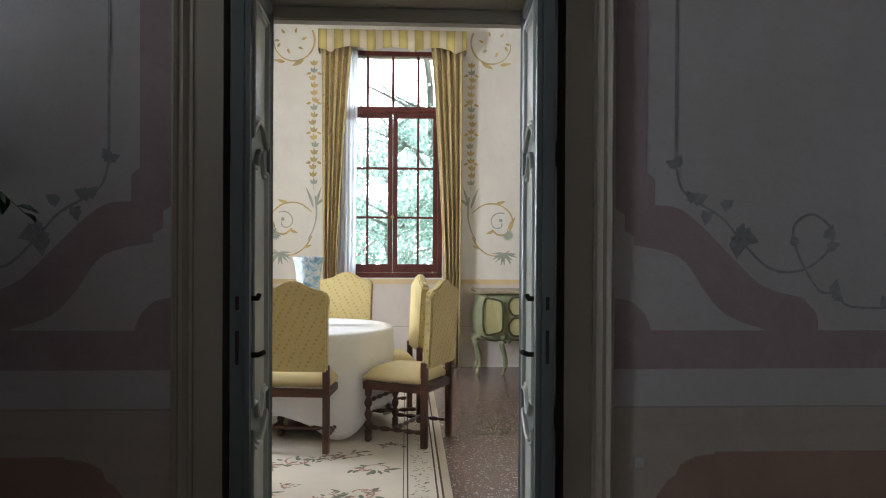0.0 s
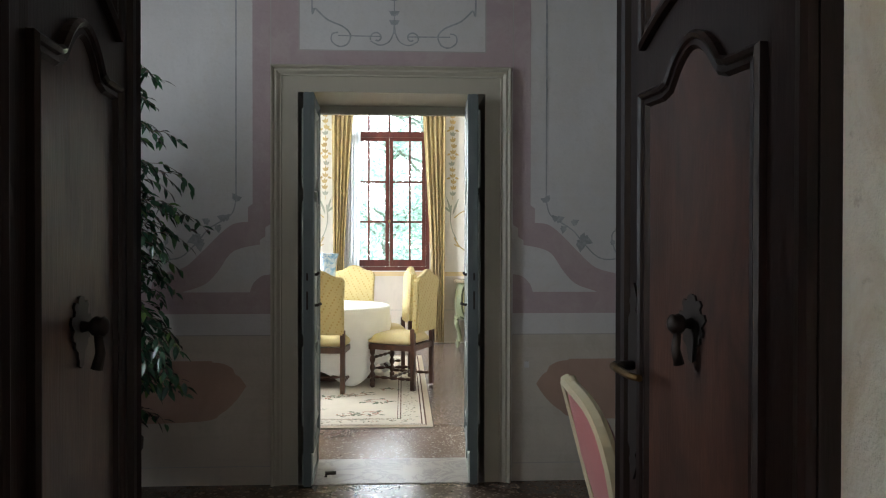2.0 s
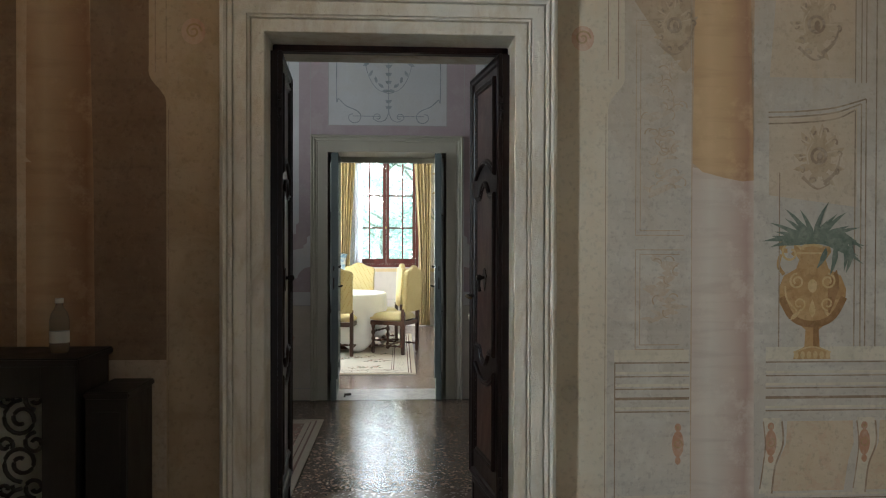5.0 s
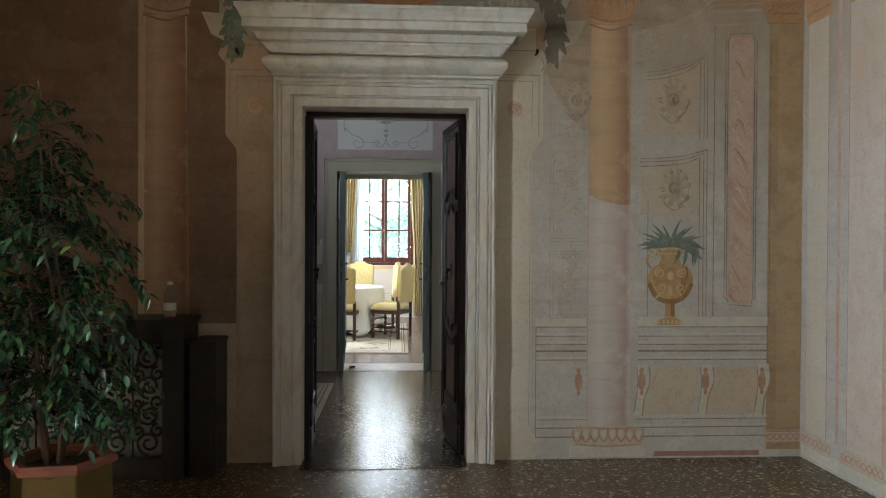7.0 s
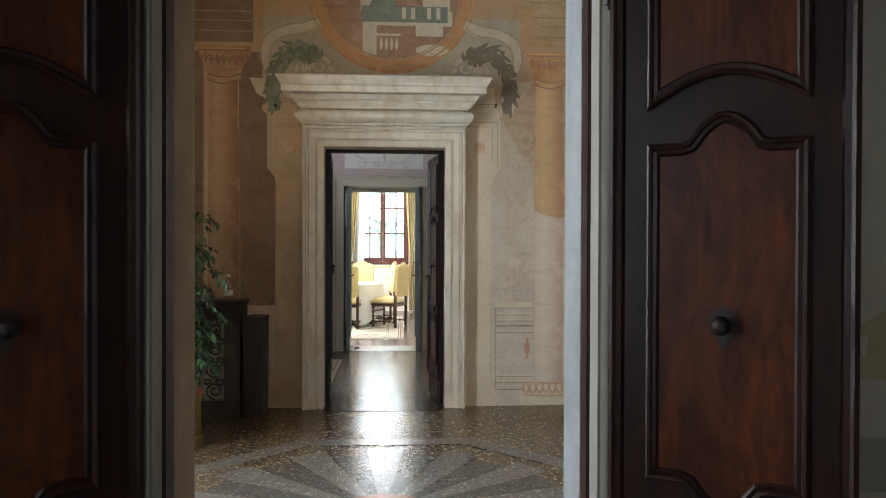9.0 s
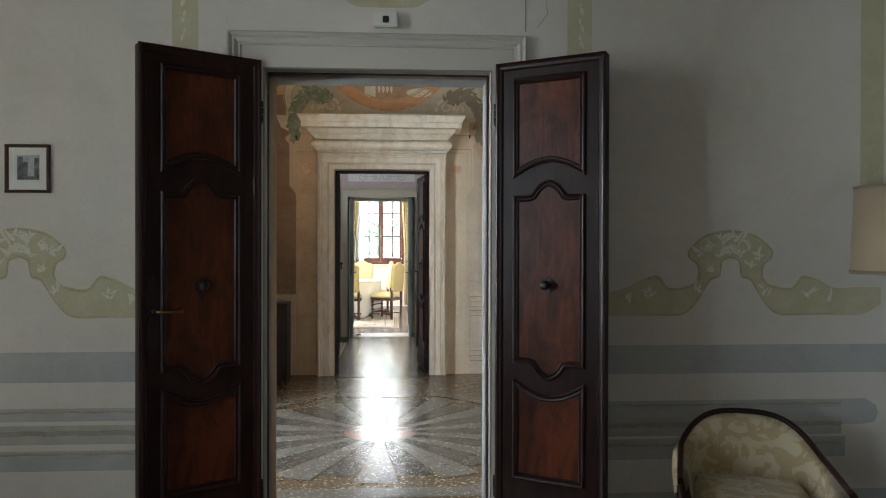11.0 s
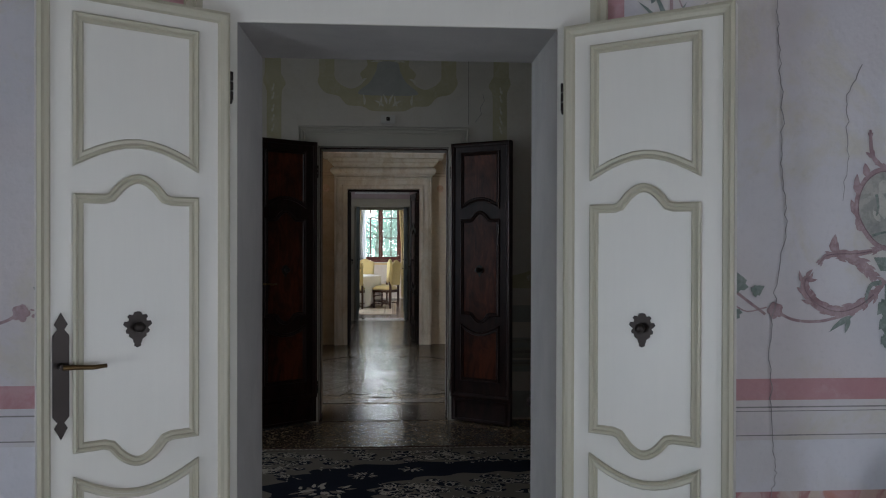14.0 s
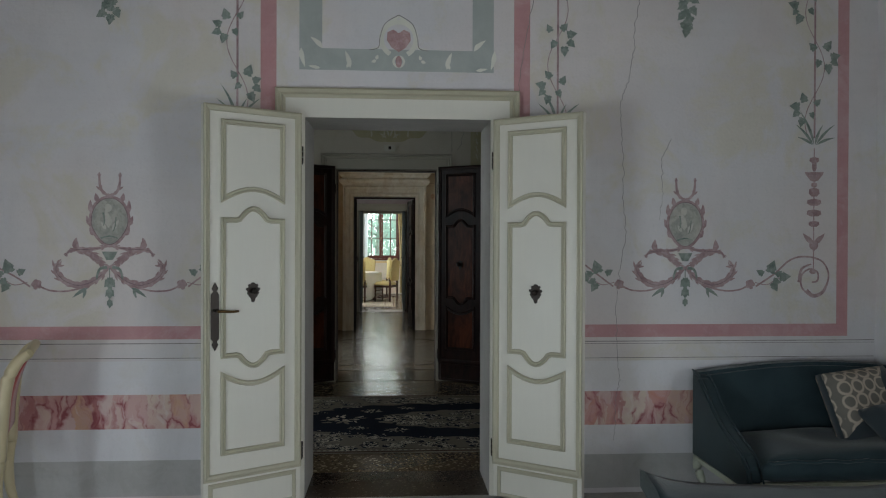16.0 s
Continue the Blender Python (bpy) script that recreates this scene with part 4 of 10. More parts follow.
lamp = oval(1.415, 1.548, 0.012, 0.015, 10) + leaf(1.415, 1.475, 90, 0.065, 0.04) + leaf(1.415, 1.475, 125, 0.05, 0.02) + ribbon(spline([(1.395, 1.475), (1.372, 1.455), (1.365, 1.43), (1.385, 1.415), (1.415, 1.415)], 5), 0.009)
lamp += ribbon(spline([(1.385, 1.415), (1.372, 1.39), (1.345, 1.372), (1.315, 1.362)], 5), 0.008) + ribbon(curl(1.318, 1.372, 0.012, 0.005, 250, -330, 10), 0.007) + ribbon([(1.33, 1.362), (1.415, 1.362)], 0.014) + ribbon(spline([(1.40, 1.41), (1.397, 1.385), (1.39, 1.362)], 4), 0.006)
lamp += ribbon(spline([(1.345, 1.355), (1.325, 1.325), (1.335, 1.295), (1.37, 1.28), (1.415, 1.277)], 5), 0.011, 0.007) + ribbon(spline([(1.385, 1.355), (1.378, 1.32), (1.388, 1.285)], 4), 0.006) + ribbon([(1.36, 1.27), (1.415, 1.27)], 0.011) + ribbon(spline([(1.38, 1.265), (1.36, 1.24), (1.375, 1.215), (1.415, 1.205)], 5), 0.012, 0.006)
lamp += leaf(1.415, 1.205, 235, 0.065, 0.03) + leaf(1.415, 1.15, 95, 0.07, 0.045) + ribbon(curl(1.378, 1.172, 0.024, 0.008, 60, 330, 12), 0.008) + leaf(1.36, 1.15, 120, 0.04, 0.018)
mural(wall_b, Y_B, "painted_vine", "grey_ink", both(both(vine + lamp, 1.415), XC), 2, "grey painted vine with a painted lantern")
orn = ribbon(spline([(-0.683, 3.95), (-0.683, 3.2), (-0.683, 2.655), (-0.665, 2.645), (-0.60, 2.585), (-0.51, 2.545), (-0.472, 2.50), (-0.49, 2.45), (-0.535, 2.437), (-0.575, 2.465), (-0.572, 2.505), (-0.54, 2.515)], 6), 0.011, 0.008)
orn += ribbon([(-0.54, 2.497), (-0.3, 2.495)], 0.007) + ribbon(curl(-0.325, 2.487, 0.038, 0.012, 200, -330), 0.009) + ribbon(spline([(-0.228, 2.56), (-0.235, 2.51), (-0.26, 2.465), (-0.31, 2.447), (-0.36, 2.47)]), 0.008)
orn += ribbon(spline([(-0.432, 2.99), (-0.42, 2.90), (-0.38, 2.80), (-0.32, 2.73), (-0.228, 2.695)]), 0.006) + ribbon(spline([(-0.40, 3.03), (-0.36, 3.04), (-0.31, 3.11), (-0.245, 3.135), (-0.21, 3.17), (-0.19, 3.24), (-0.235, 3.30)]), 0.010)
orn += ribbon(curl(-0.47, 3.0, 0.06, 0.035, 60, 150), 0.010) + ribbon([(-0.475, 3.0), (-0.228, 3.0)], 0.008)
for k in range(5):
    t = k / 4
    orn += ivy(-0.425 + 0.17 * t, 2.95 - 0.23 * t ** 0.8, 200 + 40 * k, 0.034) + ivy(-0.425 + 0.17 * t, 2.95 - 0.23 * t ** 0.8, 20 + 40 * k, 0.03)
orn += leaf(-0.42, 3.03, 150, 0.06, 0.03) + leaf(-0.42, 3.02, 60, 0.05, 0.02)
stem = ribbon([(-0.228, 2.99), (-0.228, 2.51)], 0.007)
for z in (2.93, 2.86, 2.79, 2.62, 2.57):
    stem += ivy(-0.228, z, 30, 0.035) + ivy(-0.228, z, 150, 0.035)
mural(wall_b, Y_B, "painted_trophy", "grey_ink", both(orn, -0.228) + stem, 2, "grey painted overdoor ornament")

M["fresco_veined"] = fresco("fresco_veined", (0.56, 0.40, 0.30), (0.62, 0.49, 0.38), (0.52, 0.29, 0.19), 0.5, 0.05, 3.2, 0.1, 0.5)
# --- frescoed hall ---
XC = -0.13
PZ = Y_C
field = rect(0.77, 1.15, 0.0, 2.5) + rect(1.43, 2.588, 0.0, 2.95)
mural(wall_c, PZ, "painted_field", "fresco_panel", field, 0, "faded beige painted panelling")
# Left ground is painted darker, partly in place of shade.
mural(wall_c, PZ, "painted_dark_field", "fresco_brown", rect(-1.42, -1.05, 0.89, 3.08) + rect(-2.94, -1.72, 0.0, 3.08) + rect(-2.94, -1.30, 3.16, 3.95), 0, "brown faded fresco ground, darkened for the shaded side")
pil = [tuple([(0.535, 0.0), (0.82, 0.0), (0.82, 0.17), (0.778, 0.20), (0.778, 1.93)] + [tuple(p) for p in spline([(0.778, 1.93), (0.785, 2.0), (0.845, 2.08), (0.85, 2.14)], 5)] + [(0.85, 2.54), (0.87, 2.56)] + [tuple(p) for p in spline([(0.87, 2.56), (0.895, 2.60), (0.87, 2.65)], 5)] + [(0.80, 2.67), (0.80, 2.80), (0.535, 2.80)])]
mural(wall_c, PZ, "painted_pilaster", "fresco_cream", pil, 1, "cream painted pilaster beside the portal")
mural(wall_c, PZ, "painted_pilaster", "fresco_tan_shaded", flip(pil, -0.165), 1, "brown painted pilaster beside the portal, darkened for shade")
col_lo = [((1.155, 0.17), (1.44, 0.17), (1.43, 1.70), (1.155, 1.72))]
col_hi = [tuple([(1.155, 1.74), (1.20, 1.70), (1.30, 1.675), (1.38, 1.66), (1.43, 1.665), (1.405, 2.89), (1.165, 2.89)])]


def column_paint(name, light, mid, dark):
    """Column painted in the round: bands of colour across its width."""
    m, n, l, b = nodes_of(name)
    tc = n.new("ShaderNodeTexCoord")
    sep = n.new("ShaderNodeSeparateXYZ")
    l.new(tc.outputs["Object"], sep.inputs[0])
    big = noise_node(n, l, 3, 5, distort=0.8)
    mr = n.new("ShaderNodeMapRange")
    mr.inputs["From Min"].default_value, mr.inputs["From Max"].default_value = -0.145, 0.145
    l.new(math_node(n, l, "ADD", sep.outputs[0], math_node(n, l, "MULTIPLY", math_node(n, l, "SUBTRACT", big.outputs["Fac"], 0.5), 0.06)), mr.inputs["Value"])
    c = ramp(n, l, mr.outputs[0], [(0.0, mid), (0.3, light), (0.6, mid), (0.88, dark), (1.0, mid)])
    c = mixed(n, l, c, tint(mid, 1.12), math_node(n, l, "MULTIPLY", big.outputs["Fac"], 0.2))
    band = noise_node(n, l, 3.4, 5, stretch=(0.6, 0.6, 6.0), distort=0.5)
    lost = noise_node(n, l, 6, 8, rough=0.7)
    c = mixed(n, l, c, tint(dark, 0.75), math_node(n, l, "MULTIPLY", ramp(n, l, band.outputs["Fac"], [(0.50, 0.0), (0.66, 1.0)]), 0.20))
    c = mixed(n, l, c, tint(light, 1.08), math_node(n, l, "MULTIPLY", ramp(n, l, lost.outputs["Fac"], [(0.53, 0.0), (0.62, 1.0)]), 0.4))
    l.new(c, b.inputs["Base Color"])
    b.inputs["Roughness"].default_value = 0.85
    b.inputs["Specular IOR Level"].default_value = 0.25
    return m


M["column_pale"] = column_paint("column_pale", (0.66, 0.60, 0.51), (0.585, 0.49, 0.41), (0.45, 0.315, 0.255))
M["column_ochre"] = column_paint("column_ochre", (0.62, 0.44, 0.25), (0.53, 0.355, 0.195), (0.36, 0.20, 0.125))
M["fresco_capital"] = fresco("fresco_capital", (0.50, 0.285, 0.13), (0.56, 0.36, 0.19), (0.42, 0.20, 0.09), 0.5, 0.1, 5.0)
M["fresco_terracotta"] = fresco("fresco_terracotta", (0.46, 0.25, 0.155), (0.53, 0.34, 0.23), (0.57, 0.44, 0.33), 0.5, 0.1, 8.0)
M["fresco_umber"] = fresco("fresco_umber", (0.44, 0.335, 0.225), (0.49, 0.39, 0.275), (0.38, 0.28, 0.18), 0.5, 0.5, 2.0)
M["fresco_pier"] = fresco("fresco_pier", (0.47, 0.335, 0.185), (0.53, 0.39, 0.235), (0.40, 0.27, 0.14), 0.5, 0.15, 2.5)
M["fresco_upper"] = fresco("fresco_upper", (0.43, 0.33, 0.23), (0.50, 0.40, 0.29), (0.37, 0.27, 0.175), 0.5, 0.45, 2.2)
M["fresco_coffer"] = fresco("fresco_coffer", (0.55, 0.455, 0.335), (0.59, 0.50, 0.38), (0.50, 0.40, 0.29), 0.4, 0.2, 3.0, brown_top=0.5)
M["fresco_relief"] = fresco("fresco_relief", (0.47, 0.365, 0.245), (0.52, 0.42, 0.295), (0.42, 0.31, 0.20), 0.5, 0.1, 9.0)
M["fresco_ghost"] = fresco("fresco_ghost", (0.505, 0.43, 0.335), (0.55, 0.48, 0.385), (0.59, 0.53, 0.44), 0.6, 0.1, 6.0)
M["fresco_ochre_marble"] = fresco("fresco_ochre_marble", (0.56, 0.47, 0.33), (0.62, 0.53, 0.40), (0.57, 0.39, 0.27), 0.6, 0.05, 5.0, 0.1, 0.3)
M["column_side"] = fresco("column_side", (0.64, 0.55, 0.45), (0.66, 0.58, 0.49), (0.60, 0.44, 0.36), 0.5, 0.08, 2.5, brown_top=0.7)
# Left column: browner shaft colours that also hold the left side's shade.
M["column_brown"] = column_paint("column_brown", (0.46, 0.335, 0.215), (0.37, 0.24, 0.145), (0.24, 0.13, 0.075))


def column(xc, dark):
    for nm, shp, mat in (("painted_column", col_lo, "column_brown" if dark else "column_pale"), ("painted_column", col_hi, "column_brown" if dark else "column_ochre")):
        ob = mural(wall_c, PZ, nm, mat, [tuple((p[0] - 1.2925, p[1]) for p in shp[0])], 1 if shp is col_lo else 2, "painted column shaft")
        ob.location.x = xc
    cap = [tuple((xc + a, b) for a, b in ((-0.135, 2.885), (-0.145, 2.83), (0.14, 2.835), (0.14, 2.885), (0.155, 2.95), (0.21, 3.03), (0.225, 3.08), (-0.215, 3.09), (-0.21, 3.04), (-0.165, 2.95)))] + rect(xc - 0.235, xc + 0.235, 3.09, 3.13)
    mural(wall_c, PZ, "painted_capital", "fresco_view" if dark else "fresco_capital", cap, 3, "ochre painted capital")
    lips, rings = [], []
    for k in range(8):
        u = (k - 3.5) / 3.5
        x, z = xc + 0.178 * u, 3.02 + 0.018 * u * u
        rings += ribbon(curl(x, z, 0.026, 0.010, 90, 460 * (-1 if u < 0 else 1), 14), 0.011, 0.005) + leaf(x + 0.024, z - 0.01, 265, 0.055, 0.014)
        lips += ribbon(curl(x - 0.005, z + 0.006, 0.020, 0.016, 60, 150, 8), 0.009, 0.003)
    for k in range(5):
        x = xc + 0.052 * (k - 2)
        rings += ribbon(curl(x, 2.925, 0.011, 0.008, 0, 360, 10), 0.005)
        lips += oval(x - 0.002, 2.926, 0.005, 0.006, 8)
    lips += ribbon(spline([(xc - 0.13, 2.862), (xc - 0.04, 2.842), (xc + 0.05, 2.842)]), 0.010, 0.004) + ribbon([(xc - 0.2, 3.105), (xc + 0.18, 3.105)], 0.012)
    rings += ribbon(spline([(xc - 0.145, 2.835), (xc, 2.80), (xc + 0.14, 2.84)]), 0.012) + ribbon(spline([(xc - 0.14, 2.885), (xc, 2.855), (xc + 0.14, 2.885)]), 0.010) + ribbon([(xc - 0.22, 3.088), (xc + 0.22, 3.088)], 0.010)
    mural(wall_c, PZ, "painted_capital_shade", "fresco_brown" if dark else "fresco_red", rings, 4.6)
    mural(wall_c, PZ, "painted_capital_light", "fresco_orange" if dark else "urn_light", lips, 5.6)
    base = [tuple((xc + a, b) for a, b in ((-0.215, 0.205), (-0.19, 0.222), (0.0, 0.205), (0.19, 0.215), (0.225, 0.195), (0.25, 0.155), (0.235, 0.105), (0.21, 0.088), (0.0, 0.075), (-0.21, 0.09), (-0.245, 0.115), (-0.25, 0.165)))]
    mural(wall_c, PZ, "painted_plinth", "fresco_light", [((xc - 0.26, 0.012), (xc + 0.25, 0.012), (xc + 0.245, 0.085), (xc, 0.072), (xc - 0.255, 0.09))], 2)
    mural(wall_c, PZ, "painted_base", "fresco_ochre_marble", base, 3)
    beads, eyes = [], []
    for k in range(8):
        u = xc - 0.205 + 0.0585 * k
        z = 0.145 - 0.10 * (u - xc) ** 2 + 0.008
        beads += ribbon(spline([(u - 0.026, z + 0.045), (u - 0.027, z), (u, z - 0.04), (u + 0.027, z), (u + 0.026, z + 0.045)], 4), 0.010) + leaf(u + 0.029, z + 0.04, 270, 0.07, 0.012)
        eyes += oval(u, z + 0.008, 0.014, 0.024, 10)
    beads += ribbon(spline([(xc - 0.215, 0.208), (xc, 0.198), (xc + 0.215, 0.203)]), 0.009) + ribbon(spline([(xc - 0.22, 0.096), (xc, 0.083), (xc + 0.22, 0.094)]), 0.008)
    mural(wall_c, PZ, "painted_beads", "fresco_terracotta", beads, 4.4)
    mural(wall_c, PZ, "painted_bead_lights", "fresco_light", eyes, 5.6)


column(1.2925, False)
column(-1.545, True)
ln = []
for x0, x1 in ((0.81, 1.145), (1.49, 2.36)):
    for z, w in ((0.86, 0.006), (0.80, 0.005), (0.745, 0.006), (0.70, 0.012), (0.645, 0.006), (0.255, 0.005), (0.20, 0.007), (0.14, 0.008)):
        ln += rect(x0, x1, z, z + w)
ln += rect(2.355, 2.361, 0.62, 0.87) + rect(0.81, 0.815, 0.14, 0.86)
faint = []
for x0, x1, z0, z1 in ((0.90, 1.12, 1.42, 2.36), (0.92, 1.10, 1.44, 2.34), (0.90, 1.12, 0.92, 1.36), (0.92, 1.10, 0.94, 1.34)):
    faint += rect(x0, x0 + 0.004, z0, z1) + rect(x0, x1, z1 - 0.004, z1) + rect(x0, x1, z0, z0 + 0.004)
mural(wall_c, PZ, "painted_panel_lines", "fresco_faint", faint, 3)
soft = []
for dx in (0, 0.022, 0.05):
    ln += ribbon(spline([(1.495, 1.965 - dx), (1.65, 1.972 - dx), (1.80, 1.99 - dx), (1.94 - dx, 2.03 - dx)]), 0.007) + rect(1.938 - dx, 1.944 - dx, 0.93, 2.03 - dx)
    ln += ribbon(spline([(1.53, 2.53 - dx), (1.65, 2.545 - dx), (1.80, 2.59 - dx), (1.94 - dx, 2.655 - dx)]), 0.006) + rect(1.938 - dx, 1.943 - dx, 2.10, 2.655 - dx)
for dz, wd in ((0.0, 0.012), (0.035, 0.02), (0.075, 0.008), (0.12, 0.022), (0.16, 0.008), (0.205, 0.012)):
    soft += ribbon(spline([(1.46, 2.79 - dz), (1.62, 2.83 - dz), (1.80, 2.90 - dz), (1.97, 3.05 - dz)]), wd) + ribbon([(1.97, 3.05 - dz), (2.30, 3.075 - dz)], wd)
ln += [q for x in (2.06, 2.075) for q in rect(x, x + 0.005, 1.06, 2.74)] + [q for x in (2.255, 2.27) for q in rect(x, x + 0.005, 1.06, 2.74)]
ln += ribbon([(2.06, 2.74), (2.085, 2.755), (2.09, 2.79), (2.245, 2.80), (2.25, 2.765), (2.275, 2.745)], 0.006) + ribbon([(2.06, 1.06), (2.085, 1.045), (2.09, 1.01), (2.245, 1.0), (2.25, 1.035), (2.275, 1.06)], 0.006)
ln += rect(1.985, 1.991, 0.93, 2.86) + rect(2.365, 2.371, 0.93, 2.86) + rect(1.545, 1.55, 0.93, 1.70)
ln += rect(1.45, 2.58, 3.11, 3.118) + rect(1.45, 2.58, 3.15, 3.165) + rect(-2.94, -1.75, 3.11, 3.118) + rect(-2.94, -1.75, 3.15, 3.165)
for z in (3.25, 3.34, 3.42, 3.55):
    ln += rect(1.1, 2.58, z, z + 0.012) + rect(-2.94, -1.28, z, z + 0.012)
mural(wall_c, PZ, "painted_upper_ground", "fresco_upper", [tuple([(1.42, 3.10), (1.42, 2.78)] + [tuple(q) for q in spline([(1.46, 2.79), (1.62, 2.83), (1.80, 2.90), (1.97, 3.05)], 4)] + [(2.35, 3.075), (2.35, 3.10)])], 0.5, "brown painted ground above the cornice lines")
mural(wall_c, PZ, "painted_cornice", "fresco_faint", soft, 3, "painted curved cornice lines")
mural(wall_c, PZ, "painted_coffer", "fresco_coffer", [tuple([(1.50, 1.60)] + [tuple(q) for q in spline([(1.50, 1.94), (1.65, 1.945), (1.80, 1.965), (1.90, 1.99)], 4)] + [(1.90, 1.55)]), tuple([(1.50, 2.12)] + [tuple(q) for q in spline([(1.53, 2.50), (1.65, 2.515), (1.80, 2.56), (1.89, 2.61)], 4)] + [(1.89, 2.12)])], 1, "faded brown painted coffer")
# Brown patch beside the cornice; part of it stands in for the cornice's shadow.
mural(wall_c, PZ, "painted_stain_shade", "fresco_umber", [tuple([(0.835, 2.84), (0.86, 2.60), (0.895, 2.44), (0.95, 2.36), (1.03, 2.24), (1.12, 2.13), (1.145, 2.16), (1.15, 2.82), (1.05, 2.79), (0.95, 2.84)])], 2, "dark fresco patch that also holds the cornice's shade")
mural(wall_c, PZ, "painted_mouldings", "fresco_line", ln, 3, "painted moulding lines")
mural(wall_c, PZ, "painted_frieze", "fresco_gold", rect(0.98, 2.588, 3.17, 3.95) + rect(-2.94, -1.05, 3.17, 3.60), 0, "ochre painted frieze")
mural(wall_c, PZ, "painted_pier", "fresco_gold", rect(2.355, 2.588, 0.05, 3.1), 1, "ochre painted corner pier")
mural(wall_c, PZ, "painted_pier_shade", "fresco_pier", rect(2.42, 2.588, 0.19, 2.84), 2, "darker ochre painted pier face")
mural(wall_c, PZ, "painted_pier_capital", "fresco_capital", [((2.34, 2.88), (2.31, 2.96), (2.29, 3.06), (2.588, 3.06), (2.588, 2.86), (2.42, 2.86))], 3, "ochre painted pier capital")
mural(wall_c, PZ, "painted_capital_shade", "fresco_line", [q for k in range(6) for q in ribbon(curl(2.345 + 0.042 * k, 2.99, 0.018, 0.012, 0, 360, 10), 0.008)] + rect(2.32, 2.588, 2.93, 2.94) + rect(2.30, 2.588, 3.03, 3.042) + rect(2.34, 2.588, 2.865, 2.873), 5)
mural(wall_c, PZ, "painted_marbling", "fresco_veined", [((2.085, 1.07), (2.10, 1.03), (2.235, 1.02), (2.25, 1.06), (2.25, 2.73), (2.235, 2.78), (2.10, 2.77), (2.085, 2.73))], 2, "faded pink painted marble panel")
rnd = random.Random(31)
vein, vein_red = [], []
for k in range(26):
    z = 1.08 + 1.6 * k / 25
    x = rnd.uniform(2.10, 2.15)
    run = [(x, z), (x + rnd.uniform(0.02, 0.04), z - rnd.uniform(0.02, 0.06)), (x + rnd.uniform(0.05, 0.07), z - rnd.uniform(0.05, 0.12)), (min(2.24, x + rnd.uniform(0.08, 0.12)), max(1.05, z - rnd.uniform(0.10, 0.20)))]
    (vein_red if k % 3 == 0 else vein).extend(ribbon(spline(run, 3), rnd.uniform(0.006, 0.022), 0.003))
mural(wall_c, PZ, "painted_veins", "fresco_ochre_marble", vein, 3)
mural(wall_c, PZ, "painted_veins", "fresco_terracotta", vein_red, 4)
con, ros, ring, cedge = [], [], [], []
for x in (1.515, 1.943, 2.325):
    body = [(x - 0.035, 0.615), (x + 0.045, 0.615)] + [tuple(q) for q in spline([(x + 0.05, 0.60), (x + 0.055, 0.50), (x + 0.02, 0.40), (x + 0.005, 0.28)], 4)] + [(x - 0.055, 0.28)] + [tuple(q) for q in spline([(x - 0.05, 0.30), (x - 0.035, 0.40), (x - 0.025, 0.50), (x - 0.035, 0.60)], 4)]
    con.append(tuple(body))
    cedge += ribbon(spline([(x + 0.05, 0.60), (x + 0.055, 0.50), (x + 0.02, 0.40), (x + 0.005, 0.28)], 6), 0.008) + ribbon(spline([(x - 0.05, 0.30), (x - 0.035, 0.40), (x - 0.025, 0.50), (x - 0.035, 0.60)], 6), 0.006)
for x in (1.515, 1.943, 2.325, 1.095):
    ros += oval(x, 0.505, 0.026, 0.058) + oval(x, 0.578, 0.015, 0.018, 10) + oval(x, 0.432, 0.013, 0.018, 10)
    ring += ribbon(curl(x, 0.505, 0.012, 0.020, 90, 360, 12), 0.006) + oval(x, 0.578, 0.006, 0.008, 8)
mural(wall_c, PZ, "painted_consoles", "fresco_light", con, 2)
mural(wall_c, PZ, "painted_console_edges", "fresco_mid", cedge, 3)
mural(wall_c, PZ, "painted_rosettes", "fresco_terracotta", ros, 3)
mural(wall_c, PZ, "painted_rosettes", "fresco_veined", both(oval(0.665, 2.275, 0.05, 0.055), -0.165), 3)
for sx in (0.665, -0.995):
    ring += ribbon(curl(sx, 2.275, 0.035, 0.008, 0, 500), 0.008)
mural(wall_c, PZ, "painted_rosette_eyes", "fresco_gold", ring, 4)
mural(wall_c, PZ, "painted_plinth_line", "fresco_red", rect(1.60, 2.31, 0.012, 0.045), 2)
